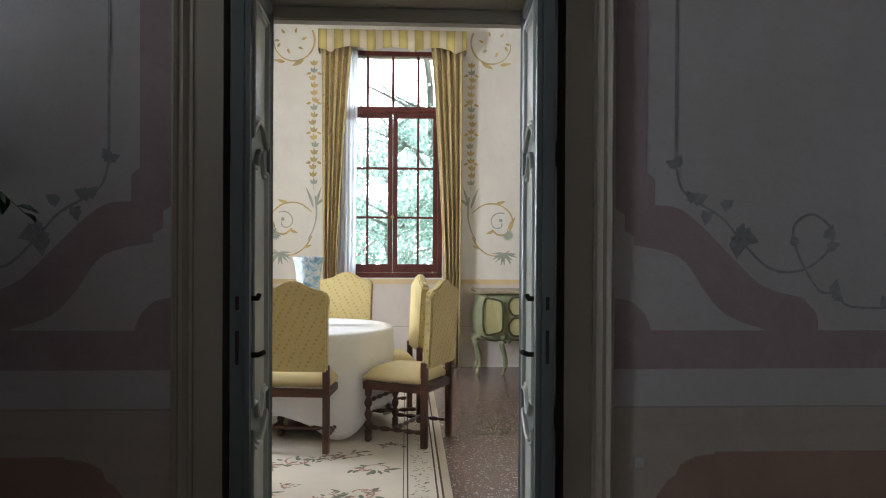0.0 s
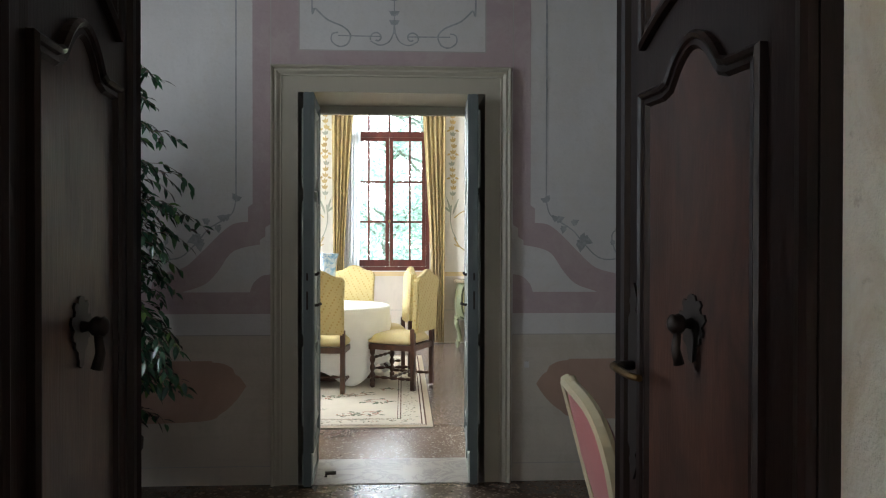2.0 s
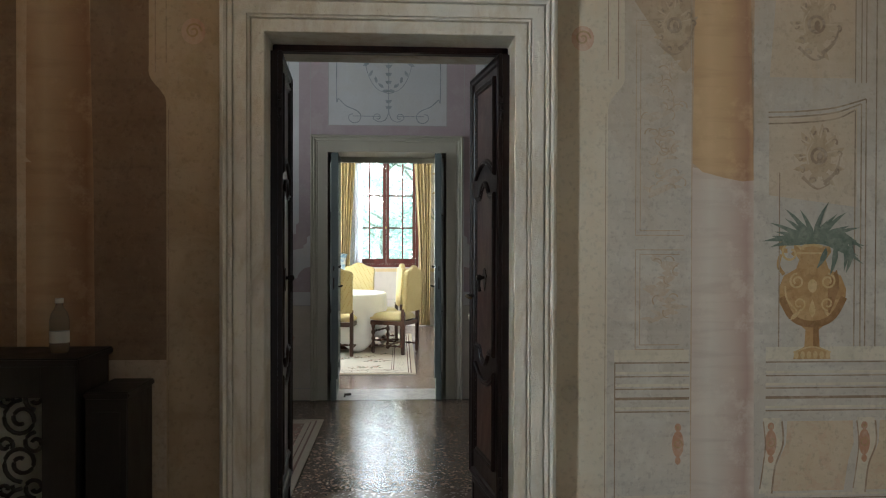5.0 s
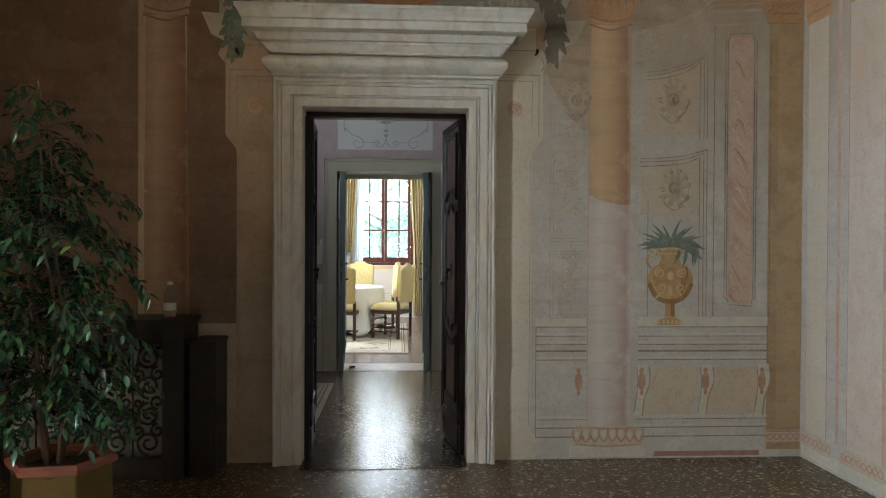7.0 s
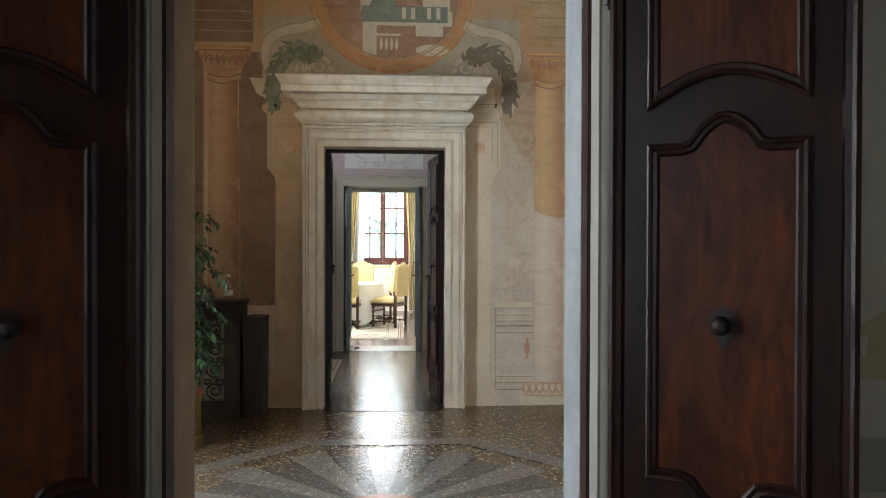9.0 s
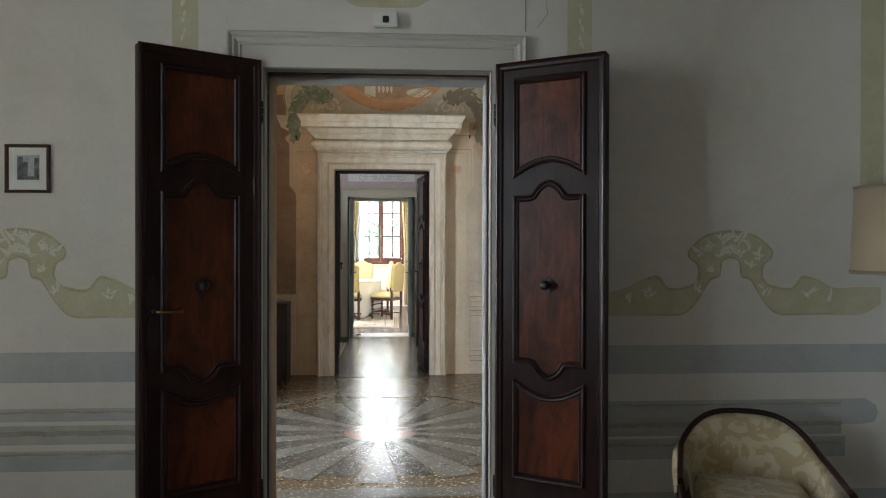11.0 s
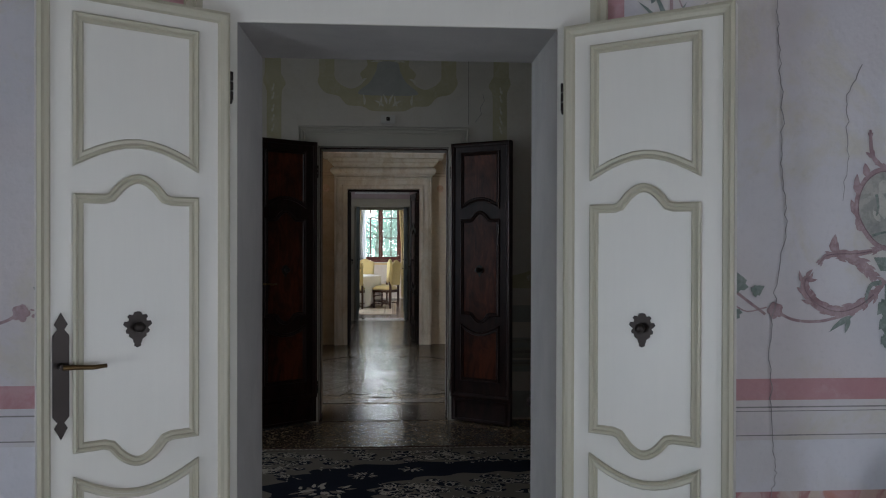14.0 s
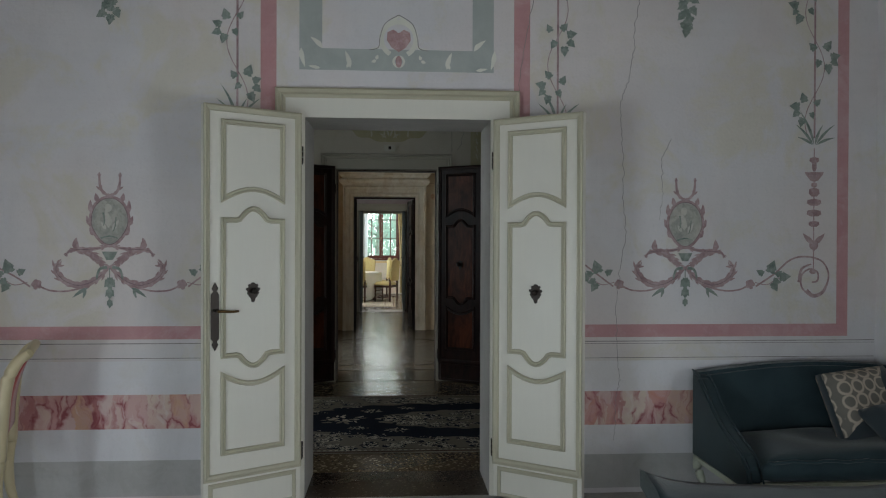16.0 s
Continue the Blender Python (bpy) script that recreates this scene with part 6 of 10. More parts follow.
for x0, x1 in ((-2.94, -0.80), (0.61, 2.18)):
    for z, h in ((0.663, 0.020), (0.565, 0.052), (0.468, 0.022)):
        mould += rect(x0, x1, z - h, z + h * 0.7)
        core += ribbon([(x0 + (x1 - x0) * k / 40, z + 0.0025 * math.sin(k * 1.7)) for k in range(41)], h * 0.45)
mural(wall_d, Y_D, "painted_mouldings", "band_umber", mould, 2, "soft grey-brown painted moulding")
mural(wall_d, Y_D, "painted_lines", "shade_line", core + rect(0.60, 0.605, 2.46, 3.9), 3, "dark painted moulding lines")
mural(wall_d, Y_D, "wall_crack", "crack", ribbon([(0.72, 2.72), (0.735, 2.66), (0.70, 2.60), (0.71, 2.55), (0.66, 2.48)], 0.004), 2)

# --- pink room wall ---
XC = 0.03
pk = rect(-0.79, -0.70, 2.20, 3.95) + rect(0.675, 0.77, 2.20, 3.95) + rect(-2.94, -0.71, 0.925, 1.0) + rect(0.69, 2.72, 0.925, 1.0) + rect(2.65, 2.72, 1.0, 3.95)
mural(wall_e, Y_E, "painted_pink_band", "pink_paint", pk, 1, "rose pink painted band")
gg = rect(-0.57, 0.555, 2.475, 2.60) + rect(-0.57, -0.44, 2.60, 3.95) + rect(0.43, 0.555, 2.60, 3.95)
mural(wall_e, Y_E, "painted_grey_frame", "grey_green_paint", gg, 1, "grey-green painted overdoor frame")
hp = []
for s in (1, -1):
    hp += [tuple((s * a, 2.66 + b) for a, b in ((0, -0.075), (0.04, -0.05), (0.07, -0.005), (0.065, 0.04), (0.03, 0.055), (0, 0.035)))]
M["heart_paint"] = fresco("heart_paint", (0.40, 0.23, 0.23), (0.50, 0.34, 0.335), (0.60, 0.45, 0.45), 0.5, 0.1, 12.0, 0.1, 0.1)
mural(wall_e, Y_E, "painted_heart", "heart_paint", hp + oval(0.0, 2.53, 0.018, 0.035, 14), 3, "pink painted heart medallion")
hw = ribbon(curl(0, 2.66, 0.10, 0.10, -60, 300, 30), 0.028) + ribbon(spline([(-0.16, 2.60), (-0.11, 2.615), (-0.10, 2.67), (-0.07, 2.74), (0, 2.79)]), 0.012) + ribbon(spline([(0.16, 2.60), (0.11, 2.615), (0.10, 2.67), (0.07, 2.74), (0, 2.79)]), 0.012)
hw += both(leaf(-0.28, 2.49, 95, 0.10, 0.03, 0.2) + leaf(-0.30, 2.49, 60, 0.05, 0.02) + leaf(-0.56, 2.60, 270, 0.11, 0.03, 0.2) + leaf(-0.44, 2.60, 120, 0.09, 0.03, 0.3) + leaf(-0.45, 2.485, 170, 0.07, 0.02) + leaf(-0.13, 2.54, 70, 0.03, 0.02) + leaf(-0.13, 2.535, 200, 0.03, 0.02), 0) + ribbon(curl(0, 2.53, 0.03, 0.03, 100, 340, 16), 0.014)
mural(wall_e, Y_E, "painted_scrolls", "relief_white", hw, 2)
mural(wall_e, Y_E, "painted_scroll_lines", "crack", ribbon(spline([(-0.17, 2.595), (-0.118, 2.61), (-0.108, 2.67), (-0.078, 2.75), (0, 2.80)]), 0.005) + ribbon(spline([(0.17, 2.595), (0.118, 2.61), (0.108, 2.67), (0.078, 2.75), (0, 2.80)]), 0.005), 3)
mural(wall_e, Y_E, "painted_lines", "crack", rect(-2.94, -0.71, 0.898, 0.903) + rect(0.69, 2.89, 0.898, 0.903) + rect(0.69, 2.89, 0.885, 0.888) + rect(-2.94, -0.71, 0.815, 0.819) + rect(0.69, 2.89, 0.80, 0.804), 1)
# Lighter than the wall above, to make up for weak light low down.
M["dado_lift"] = fresco("dado_lift", (0.68, 0.675, 0.70), (0.75, 0.74, 0.76), (0.66, 0.63, 0.60), 0.4, 0.04, 1.2, 0.12, 0.1, grit=0.25)
mural(wall_e, Y_E, "painted_dado", "dado_lift", rect(-2.94, -0.712, 0.03, 0.80) + rect(0.692, 2.89, 0.03, 0.785), 0.3, "dado below the painted lines, whitened in place of low light")
mural(wall_e, Y_E, "painted_skirting", "grey_skirting", rect(-2.94, -0.71, 0.03, 0.235) + rect(0.69, 2.89, 0.03, 0.23), 1, "grey painted skirting band")
m, n, l, b = nodes_of("rose_marbling")
tc = n.new("ShaderNodeTexCoord")
wp = noise_node(n, l, 7, 4)
ad = n.new("ShaderNodeVectorMath")
ad.operation = "MULTIPLY_ADD"
l.new(wp.outputs["Color"], ad.inputs[0])
ad.inputs[1].default_value = (0.16, 0.0, 0.16)
l.new(tc.outputs["Object"], ad.inputs[2])
mp = n.new("ShaderNodeMapping")
mp.inputs["Rotation"].default_value, mp.inputs["Scale"].default_value = (0, radians(-38), 0), (1.9, 1.0, 0.75)
l.new(ad.outputs[0], mp.inputs["Vector"])
ve = n.new("ShaderNodeTexVoronoi")
ve.feature, ve.inputs["Scale"].default_value = "DISTANCE_TO_EDGE", 6.0
vc = n.new("ShaderNodeTexVoronoi")
vc.inputs["Scale"].default_value = 6.0
for v_ in (ve, vc):
    l.new(mp.outputs["Vector"], v_.inputs["Vector"])
sp = n.new("ShaderNodeSeparateColor")
l.new(vc.outputs["Color"], sp.inputs[0])
c = ramp(n, l, sp.outputs[0], [(0.0, (0.66, 0.56, 0.47)), (0.35, (0.60, 0.36, 0.34)), (0.6, (0.57, 0.27, 0.21)), (0.8, (0.64, 0.54, 0.54)), (1.0, (0.61, 0.36, 0.23))])
w2 = noise_node(n, l, 9, 5, distort=0.8)
c = mixed(n, l, c, (0.60, 0.40, 0.40), ramp(n, l, w2.outputs["Fac"], [(0.42, 0.0), (0.68, 0.75)]))
wd = noise_node(n, l, 12, 4)
edge = math_node(n, l, "SUBTRACT", ve.outputs["Distance"], math_node(n, l, "MULTIPLY", math_node(n, l, "SUBTRACT", wd.outputs["Fac"], 0.5), 0.10))
part_of = noise_node(n, l, 6, 3)
some = ramp(n, l, part_of.outputs["Fac"], [(0.46, 0.0), (0.56, 1.0)])
dg = n.new("ShaderNodeMapping")
dg.inputs["Rotation"].default_value, dg.inputs["Scale"].default_value = (0, radians(48), 0), (9.0, 1.0, 1.6)
l.new(ad.outputs[0], dg.inputs["Vector"])
sk = n.new("ShaderNodeTexNoise")
sk.inputs["Scale"].default_value, sk.inputs["Detail"].default_value, sk.inputs["Distortion"].default_value = 1.6, 5, 0.8
l.new(dg.outputs["Vector"], sk.inputs["Vector"])
c = mixed(n, l, c, (0.42, 0.155, 0.16), ramp(n, l, sk.outputs["Fac"], [(0.52, 0.0), (0.60, 0.75)]))
c = mixed(n, l, c, (0.70, 0.62, 0.60), ramp(n, l, sk.outputs["Fac"], [(0.34, 0.7), (0.42, 0.0)]))
c = mixed(n, l, c, (0.50, 0.24, 0.24), math_node(n, l, "MULTIPLY", ramp(n, l, edge, [(0.03, 0.85), (0.17, 0.0)]), some))
c = mixed(n, l, c, (0.30, 0.08, 0.09), math_node(n, l, "MULTIPLY", ramp(n, l, edge, [(0.0, 1.0), (0.045, 0.0)]), some))
l.new(c, b.inputs["Base Color"])
b.inputs["Roughness"].default_value = 0.8
M["rose_marbling"] = m
mural(wall_e, Y_E, "painted_marbling", "rose_marbling", rect(-2.94, -0.71, 0.415, 0.61) + rect(0.69, 2.89, 0.405, 0.605), 1, "rose painted marbling band")


def plume(path, wide, teeth=6, both_sides=True, tail=0.35):
    """A painted acanthus branch: swelling and tapering body with curled teeth along its back."""
    pts = [Vector(p) for p in path]
    n = len(pts)
    out, rim = [], []
    for i, p in enumerate(pts):
        t = i / (n - 1)
        d = (pts[min(i + 1, n - 1)] - pts[max(i - 1, 0)]).normalized()
        w = wide * (tail + (1 - tail) * math.sin(math.pi * t) ** 0.8) / 2
        rim.append((p + Vector((-d.y, d.x)) * w, p - Vector((-d.y, d.x)) * w))
    out += [(a[0], b_[0], b_[1], a[1]) for a, b_ in zip(rim, rim[1:])]
    for k in range(teeth):
        i = int((0.12 + 0.80 * k / max(1, teeth - 1)) * (n - 1))
        d = pts[min(i + 1, n - 1)] - pts[max(i - 1, 0)]
        a = math.degrees(math.atan2(d.y, d.x))
        for sgn in ((1, -1) if both_sides else (1,)):
            out += leaf(*(rim[i][0] if sgn > 0 else rim[i][1]).lerp(pts[i], 0.6), a + sgn * 42, wide * rnd_tooth[k % 5], wide * 0.42, -0.3 * sgn)
    return out


rnd_tooth = (1.15, 0.95, 1.25, 1.0, 0.85)


def medallion(xc):
    at = lambda pts, steps=6: [tuple(p) for p in spline([(xc + a, b_) for a, b_ in pts], steps)]
    egg = []
    for k in range(33):
        a = 2 * math.pi * k / 32 + math.pi / 2
        egg.append((xc + 0.108 * math.cos(a) * (1.0 if math.sin(a) > -0.2 else 1.0 + 0.30 * (math.sin(a) + 0.2)), 1.60 + (0.135 if math.sin(a) > 0 else 0.145) * math.sin(a)))
    rose = ribbon(egg, 0.016)
    dark = ribbon([(p[0] * 0.94 + xc * 0.06, 1.60 + (p[1] - 1.60) * 0.94) for p in egg], 0.004)
    for a, s_, w_ in ((52, 0.05, 62), (18, 0.075, 72), (-12, 0.06, 52), (-38, 0.05, 42)):
        rose += both(leaf(xc + 0.104 * math.cos(radians(a)), 1.60 + 0.135 * math.sin(radians(a)), w_, s_, 0.030, 0.22), xc)
    arm = plume(at([(-0.01, 1.738), (0.026, 1.752), (0.052, 1.79), (0.058, 1.872)]), 0.016, 4, True, 0.5) + leaf(xc + 0.045, 1.775, 20, 0.035, 0.016, 0.2)
    upper = at([(0.0, 1.457), (0.05, 1.446), (0.107, 1.437), (0.158, 1.436), (0.195, 1.434), (0.222, 1.426), (0.245, 1.398)])
    arm += plume(upper, 0.022, 5, True, 0.3) + leaf(xc + 0.188, 1.438, 80, 0.066, 0.034, 0.25) + leaf(xc + 0.185, 1.438, 112, 0.045, 0.022, -0.2)
    arm += plume(at([(0.19, 1.434), (0.136, 1.425), (0.086, 1.398), (0.05, 1.364), (0.032, 1.345)]), 0.034, 6)
    lower = at([(0.0, 1.342), (0.043, 1.294), (0.10, 1.252), (0.171, 1.233), (0.242, 1.256), (0.29, 1.303), (0.292, 1.345), (0.275, 1.352)])
    arm += plume(lower, 0.036, 9)
    rose += both(arm, xc)
    for pth in (upper, lower):
        dark += both(ribbon(pth[6:], 0.005, 0.003), xc)
    ros = oval(xc + 0.40, 1.243, 0.026, 0.022, 9)
    for a in range(5):
        ros += oval(xc + 0.40 + 0.018 * math.cos(a * 1.26), 1.238 + 0.018 * math.sin(a * 1.26), 0.013, 0.013, 8)
    rose += both(ros, xc)
    vine = ribbon(at([(0.10, 1.236), (0.17, 1.214), (0.25, 1.199), (0.335, 1.206), (0.40, 1.238)]), 0.010)
    green = both(ribbon(at([(0.014, 1.335), (0.05, 1.328), (0.066, 1.30), (0.071, 1.265)]), 0.018, 0.010) + leaf(xc + 0.12, 1.218, -22, 0.10, 0.022, -0.2) + leaf(xc + 0.13, 1.212, -72, 0.058, 0.018), xc)
    green += [((xc - 0.044, 1.424), (xc + 0.044, 1.424), (xc + 0.018, 1.376), (xc - 0.018, 1.376))] + ribbon([(xc, 1.33), (xc, 1.11)], 0.006)
    for z, s_ in ((1.265, 0.056), (1.205, 0.046), (1.145, 0.034)):
        green += ivy(xc + 0.004, z, 232, s_) + ivy(xc - 0.004, z, -52, s_) + ivy(xc, z - 0.012, 270, s_ * 0.9)
    return rose, green, both(vine, xc), [tuple(egg[:-1])], dark


rose, green, stems, cameo, strokes = [], [], [], [], []
for xc in (1.71, -1.63):
    r_, g_, v_, e_, d_ = medallion(xc)
    rose, green, stems, cameo, strokes = rose + r_, green + g_, stems + v_, cameo + e_, strokes + d_
mural(wall_e, Y_E, "painted_cameo", "grey_ornament", cameo, 2, "grey painted cameo oval")
fig = []
for xc in (1.71, -1.63):
    fig += leaf(xc - 0.005, 1.56, 95, 0.10, 0.045, 0.1) + oval(xc - 0.008, 1.672, 0.020, 0.024, 10) + leaf(xc + 0.015, 1.545, 60, 0.07, 0.028) + leaf(xc - 0.02, 1.55, 125, 0.05, 0.022)
mural(wall_e, Y_E, "painted_cameo_relief", "relief_grey", fig, 3)
mural(wall_e, Y_E, "painted_cameo_shade", "green_ornament", [q for xc in (1.71, -1.63) for q in ribbon(spline([(xc - 0.035, 1.645), (xc - 0.028, 1.60), (xc - 0.035, 1.57)]), 0.012, 0.005) + ribbon(spline([(xc - 0.05, 1.50), (xc, 1.512), (xc + 0.045, 1.50)]), 0.010, 0.004) + ribbon(spline([(xc + 0.035, 1.62), (xc + 0.03, 1.57), (xc + 0.02, 1.54)]), 0.006)], 4)
# festoon of ivy to both sides
side = ribbon(spline([(2.145, 1.225), (2.26, 1.30), (2.36, 1.385), (2.46, 1.405), (2.56, 1.375), (2.60, 1.29), (2.565, 1.20), (2.50, 1.175), (2.435, 1.215), (2.43, 1.29), (2.48, 1.33), (2.53, 1.31), (2.53, 1.26), (2.495, 1.25)], 6), 0.011)
side += ribbon(spline([(1.275, 1.225), (1.20, 1.28), (1.12, 1.34), (1.0, 1.43)], 5), 0.010)
stems += side + ribbon(spline([(-2.065, 1.225), (-2.16, 1.29), (-2.30, 1.36)], 5), 0.010) + ribbon(spline([(-1.195, 1.225), (-1.12, 1.28), (-1.0, 1.34), (-0.95, 1.38)], 5), 0.010)
for x, z in ((1.22, 1.27), (2.20, 1.27), (-2.14, 1.27), (-1.14, 1.27)):
    s = 1 if x in (2.20, -1.14) else -1
    for dx, dz, a, q in ((0.035, 0.04, 70, 0.078), (-0.01, 0.03, 150, 0.048), (0.095, 0.01, 5, 0.07), (0.05, -0.025, -60, 0.06), (0.075, 0.02, 40, 0.045), (0.055, -0.01, -15, 0.05)):
        green += ivy(x + s * dx, z + dz, a if s > 0 else 180 - a, q)
    stems += ribbon(spline([(x - s * 0.06, z - 0.02), (x + s * 0.01, z - 0.035), (x + s * 0.06, z - 0.01), (x + s * 0.10, z + 0.01)], 4), 0.005)
rose += ribbon(spline([(2.46, 1.20), (2.505, 1.168), (2.565, 1.19), (2.60, 1.27)]), 0.028, 0.01) + ribbon(spline([(2.415, 1.25), (2.43, 1.33), (2.49, 1.36)]), 0.022, 0.008) + oval(2.50, 1.315, 0.022, 0.016, 10)
for z, w, h_ in ((1.60, 0.055, 0.03), (1.665, 0.075, 0.035), (1.73, 0.075, 0.035), (1.79, 0.055, 0.045), (1.835, 0.03, 0.025), (1.985, 0.05, 0.03), (1.945, 0.025, 0.05)):
    rose += [((2.505 - w * 0.55, z + h_ / 2), (2.505, z + h_ * 0.7), (2.505 + w * 0.55, z + h_ / 2), (2.505 + w * 0.62, z - h_ * 0.1), (2.505 + w * 0.30, z - h_ / 2), (2.505 - w * 0.30, z - h_ / 2), (2.505 - w * 0.62, z - h_ * 0.1))]
rose += [((2.445, 1.915), (2.565, 1.915), (2.555, 1.895), (2.53, 1.865), (2.505, 1.855), (2.48, 1.865), (2.455, 1.895))]
rose += leaf(2.505, 1.49, 20, 0.085, 0.035, 0.35) + leaf(2.505, 1.49, 160, 0.085, 0.035, -0.35) + leaf(2.505, 1.44, 75, 0.08, 0.04) + leaf(2.505, 1.44, 105, 0.08, 0.04)
stems += rect(2.501, 2.508, 1.32, 2.06)


def ivy_post(x, z0, n, seed):
    """A rose rod with an ivy stem winding round it, leaf clusters at each turn and grass blades at its foot."""
    rnd = random.Random(seed)
    st, lv = rect(x - 0.006, x + 0.006, z0 - 0.02, z0 + 0.05 * n), []
    wind = lambda z: x + 0.06 * math.sin((z - z0) * 9.5 + seed)
    st += ribbon([(wind(z0 + 0.02 * k), z0 + 0.02 * k) for k in range(int(n * 2.5))], 0.005)
    k = 0
    z = z0 + 0.16
    while z < z0 + 0.05 * n:
        s = 1 if math.sin((z - z0) * 9.5 + seed) > 0 else -1
        for dx, dz, a, q in ((0.02, 0.045, 60, 0.062), (-0.045, 0.03, 125, 0.050), (0.055, 0.0, 10, 0.058), (0.035, -0.055, -75, 0.062), (-0.02, -0.02, 240, 0.045), (0.06, -0.03, -35, 0.048)):
            lv += ivy(wind(z) + s * dx, z + dz + rnd.uniform(-0.012, 0.012), (a if s > 0 else 180 - a) + rnd.uniform(-14, 14), q * rnd.uniform(0.85, 1.15))
        z += rnd.uniform(0.27, 0.33)
        k += 1
    for dx, a, q in ((-0.03, 118, 0.16), (0.035, 60, 0.17), (-0.012, 100, 0.22), (0.015, 82, 0.13), (0.05, 35, 0.12), (-0.045, 140, 0.10)):
        lv += leaf(x + dx * 0.3, z0 - 0.06, a, q, 0.018, -0.25 if dx > 0 else 0.25)
    return st, lv


for x, z0, sd in ((-0.92, 2.24, 1), (0.935, 2.24, 2), (2.505, 2.14, 4)):
    s_, l_ = ivy_post(x, z0, 34, sd)
    stems, green = stems + s_, green + l_
for k in range(12):
    green += ivy(1.71 + 0.03 * math.sin(k * 2.0), 2.96 - 0.018 * k, 270 + 60 * math.sin(k * 1.7), 0.06) + ivy(-1.63 + 0.03 * math.sin(k * 2.3), 2.96 - 0.018 * k, 270 + 60 * math.sin(k * 1.7), 0.06)
mural(wall_e, Y_E, "painted_stems", "rose_ornament", stems, 2)
mural(wall_e, Y_E, "painted_rose_scrolls", "rose_ornament", rose, 3, "dusty rose painted scroll ornament")
mural(wall_e, Y_E, "painted_strokes", "stroke_ink", strokes, 5)
mural(wall_e, Y_E, "painted_ivy", "green_ornament", green, 4, "grey-green painted ivy leaves")
ck = []
for pts in ([(1.43, 2.95), (1.40, 2.80), (1.39, 2.62), (1.36, 2.45), (1.32, 2.35), (1.31, 2.22), (1.33, 2.0), (1.33, 1.75), (1.35, 1.55), (1.31, 1.30), (1.29, 1.1), (1.30, 0.8), (1.315, 0.68), (1.30, 0.6), (1.285, 0.5), (1.29, 0.41), (1.28, 0.3)], [(1.62, 2.10), (1.56, 1.98), (1.57, 1.8), (1.55, 1.6)], [(0.80, 2.95), (0.72, 2.55), (0.70, 2.3)]):
    rnd = random.Random(len(pts))
    jag = []
    for p, q in zip(pts, pts[1:]):
        for k in range(9):
            jag.append((p[0] + (q[0] - p[0]) * k / 9 + rnd.choice((0.3, 1.0, 1.4)) * rnd.uniform(-0.006, 0.006), p[1] + (q[1] - p[1]) * k / 9))
    ck += ribbon(jag, 0.0042, 0.002)
mural(wall_e, Y_E, "wall_crack", "crack", ck, 6, "thin grey crack in the plaster")

# --- dining room: ochre scrolls beside the window ---
XC = -0.36
M["ochre_vine"] = plaster("ochre_vine", (0.54, 0.39, 0.16), stain=0.3, scale=9)
M["sage_vine"] = plaster("sage_vine", (0.37, 0.385, 0.30), stain=0.2, scale=9)
och, sag = [], []
XV = 0.49
for k in range(17):
    z = 1.98 + 0.08 * k
    for a in (50, 130, 90):
        (och if k % 5 else sag).extend(leaf(XV + 0.01 * math.sin(k), z, a + 10 * math.sin(k * 3), 0.062, 0.034))
    if k % 4 == 3:
        och.extend(leaf(XV - 0.03, z, 200, 0.06, 0.03) + leaf(XV + 0.03, z, -20, 0.06, 0.03))
och += ribbon([(XV, 1.92), (XV, 3.3)], 0.006)
sag += leaf(XV - 0.02, 1.72, 100, 0.25, 0.03, 0.1) + leaf(XV, 1.72, 75, 0.25, 0.03, -0.1) + leaf(XV - 0.02, 1.74, 130, 0.2, 0.03, 0.2) + ribbon(spline([(XV - 0.02, 1.85), (XV - 0.03, 1.65), (XV + 0.0, 1.5), (XV + 0.06, 1.38)]), 0.02, 0.01)
och += ribbon(spline([(XV + 0.02, 1.68), (0.64, 1.77), (0.80, 1.77), (0.92, 1.68), (0.95, 1.56), (0.89, 1.46), (0.80, 1.44), (0.72, 1.50)]), 0.014, 0.022)
och += ribbon(spline([(XV + 0.02, 1.42), (0.58, 1.30), (0.70, 1.22), (0.82, 1.22), (0.92, 1.27)]), 0.018, 0.010) + leaf(0.90, 1.50, 60, 0.16, 0.04) + leaf(0.74, 1.48, 200, 0.09, 0.035) + leaf(0.60, 1.29, 160, 0.10, 0.03) + leaf(0.76, 1.77, 20, 0.12, 0.04)
sag += ribbon(curl(0.80, 1.57, 0.12, 0.03, 60, 300), 0.012) + oval(0.82, 1.60, 0.02, 0.02, 10)
for k in range(12):
    sag += leaf(0.86 + 0.02 * math.sin(k * 2), 1.24, 180 + 16 * k, 0.14, 0.026) + leaf(0.90, 1.44, 180 + 25 * k, 0.07, 0.022)
och += ribbon(curl(0.72, 3.52, 0.24, 0.20, 150, 210), 0.022, 0.010) + leaf(0.60, 3.32, -30, 0.15, 0.05) + leaf(0.80, 3.29, 10, 0.13, 0.04)
for k in range(7):
    och += leaf(0.74 + 0.12 * math.cos(k), 3.52 + 0.09 * math.sin(k), 50 * k, 0.06, 0.03)
mural(wall_a, Y_A, "painted_ochre_scroll", "ochre_vine", both(och, XC), 1, "ochre painted scroll and leaf garland")
mural(wall_a, Y_A, "painted_sage_leaves", "sage_vine", both(sag, XC), 3, "grey-green painted leaf sprays")
mural(wall_a, Y_A, "painted_rail", "ochre_line", rect(-2.94, 2.59, 0.90, 0.955), 1, "ochre painted rail line")
mural(wall_a, Y_A, "painted_dado", "cream_dado", rect(-2.94, 2.59, 0.02, 0.90), 0)
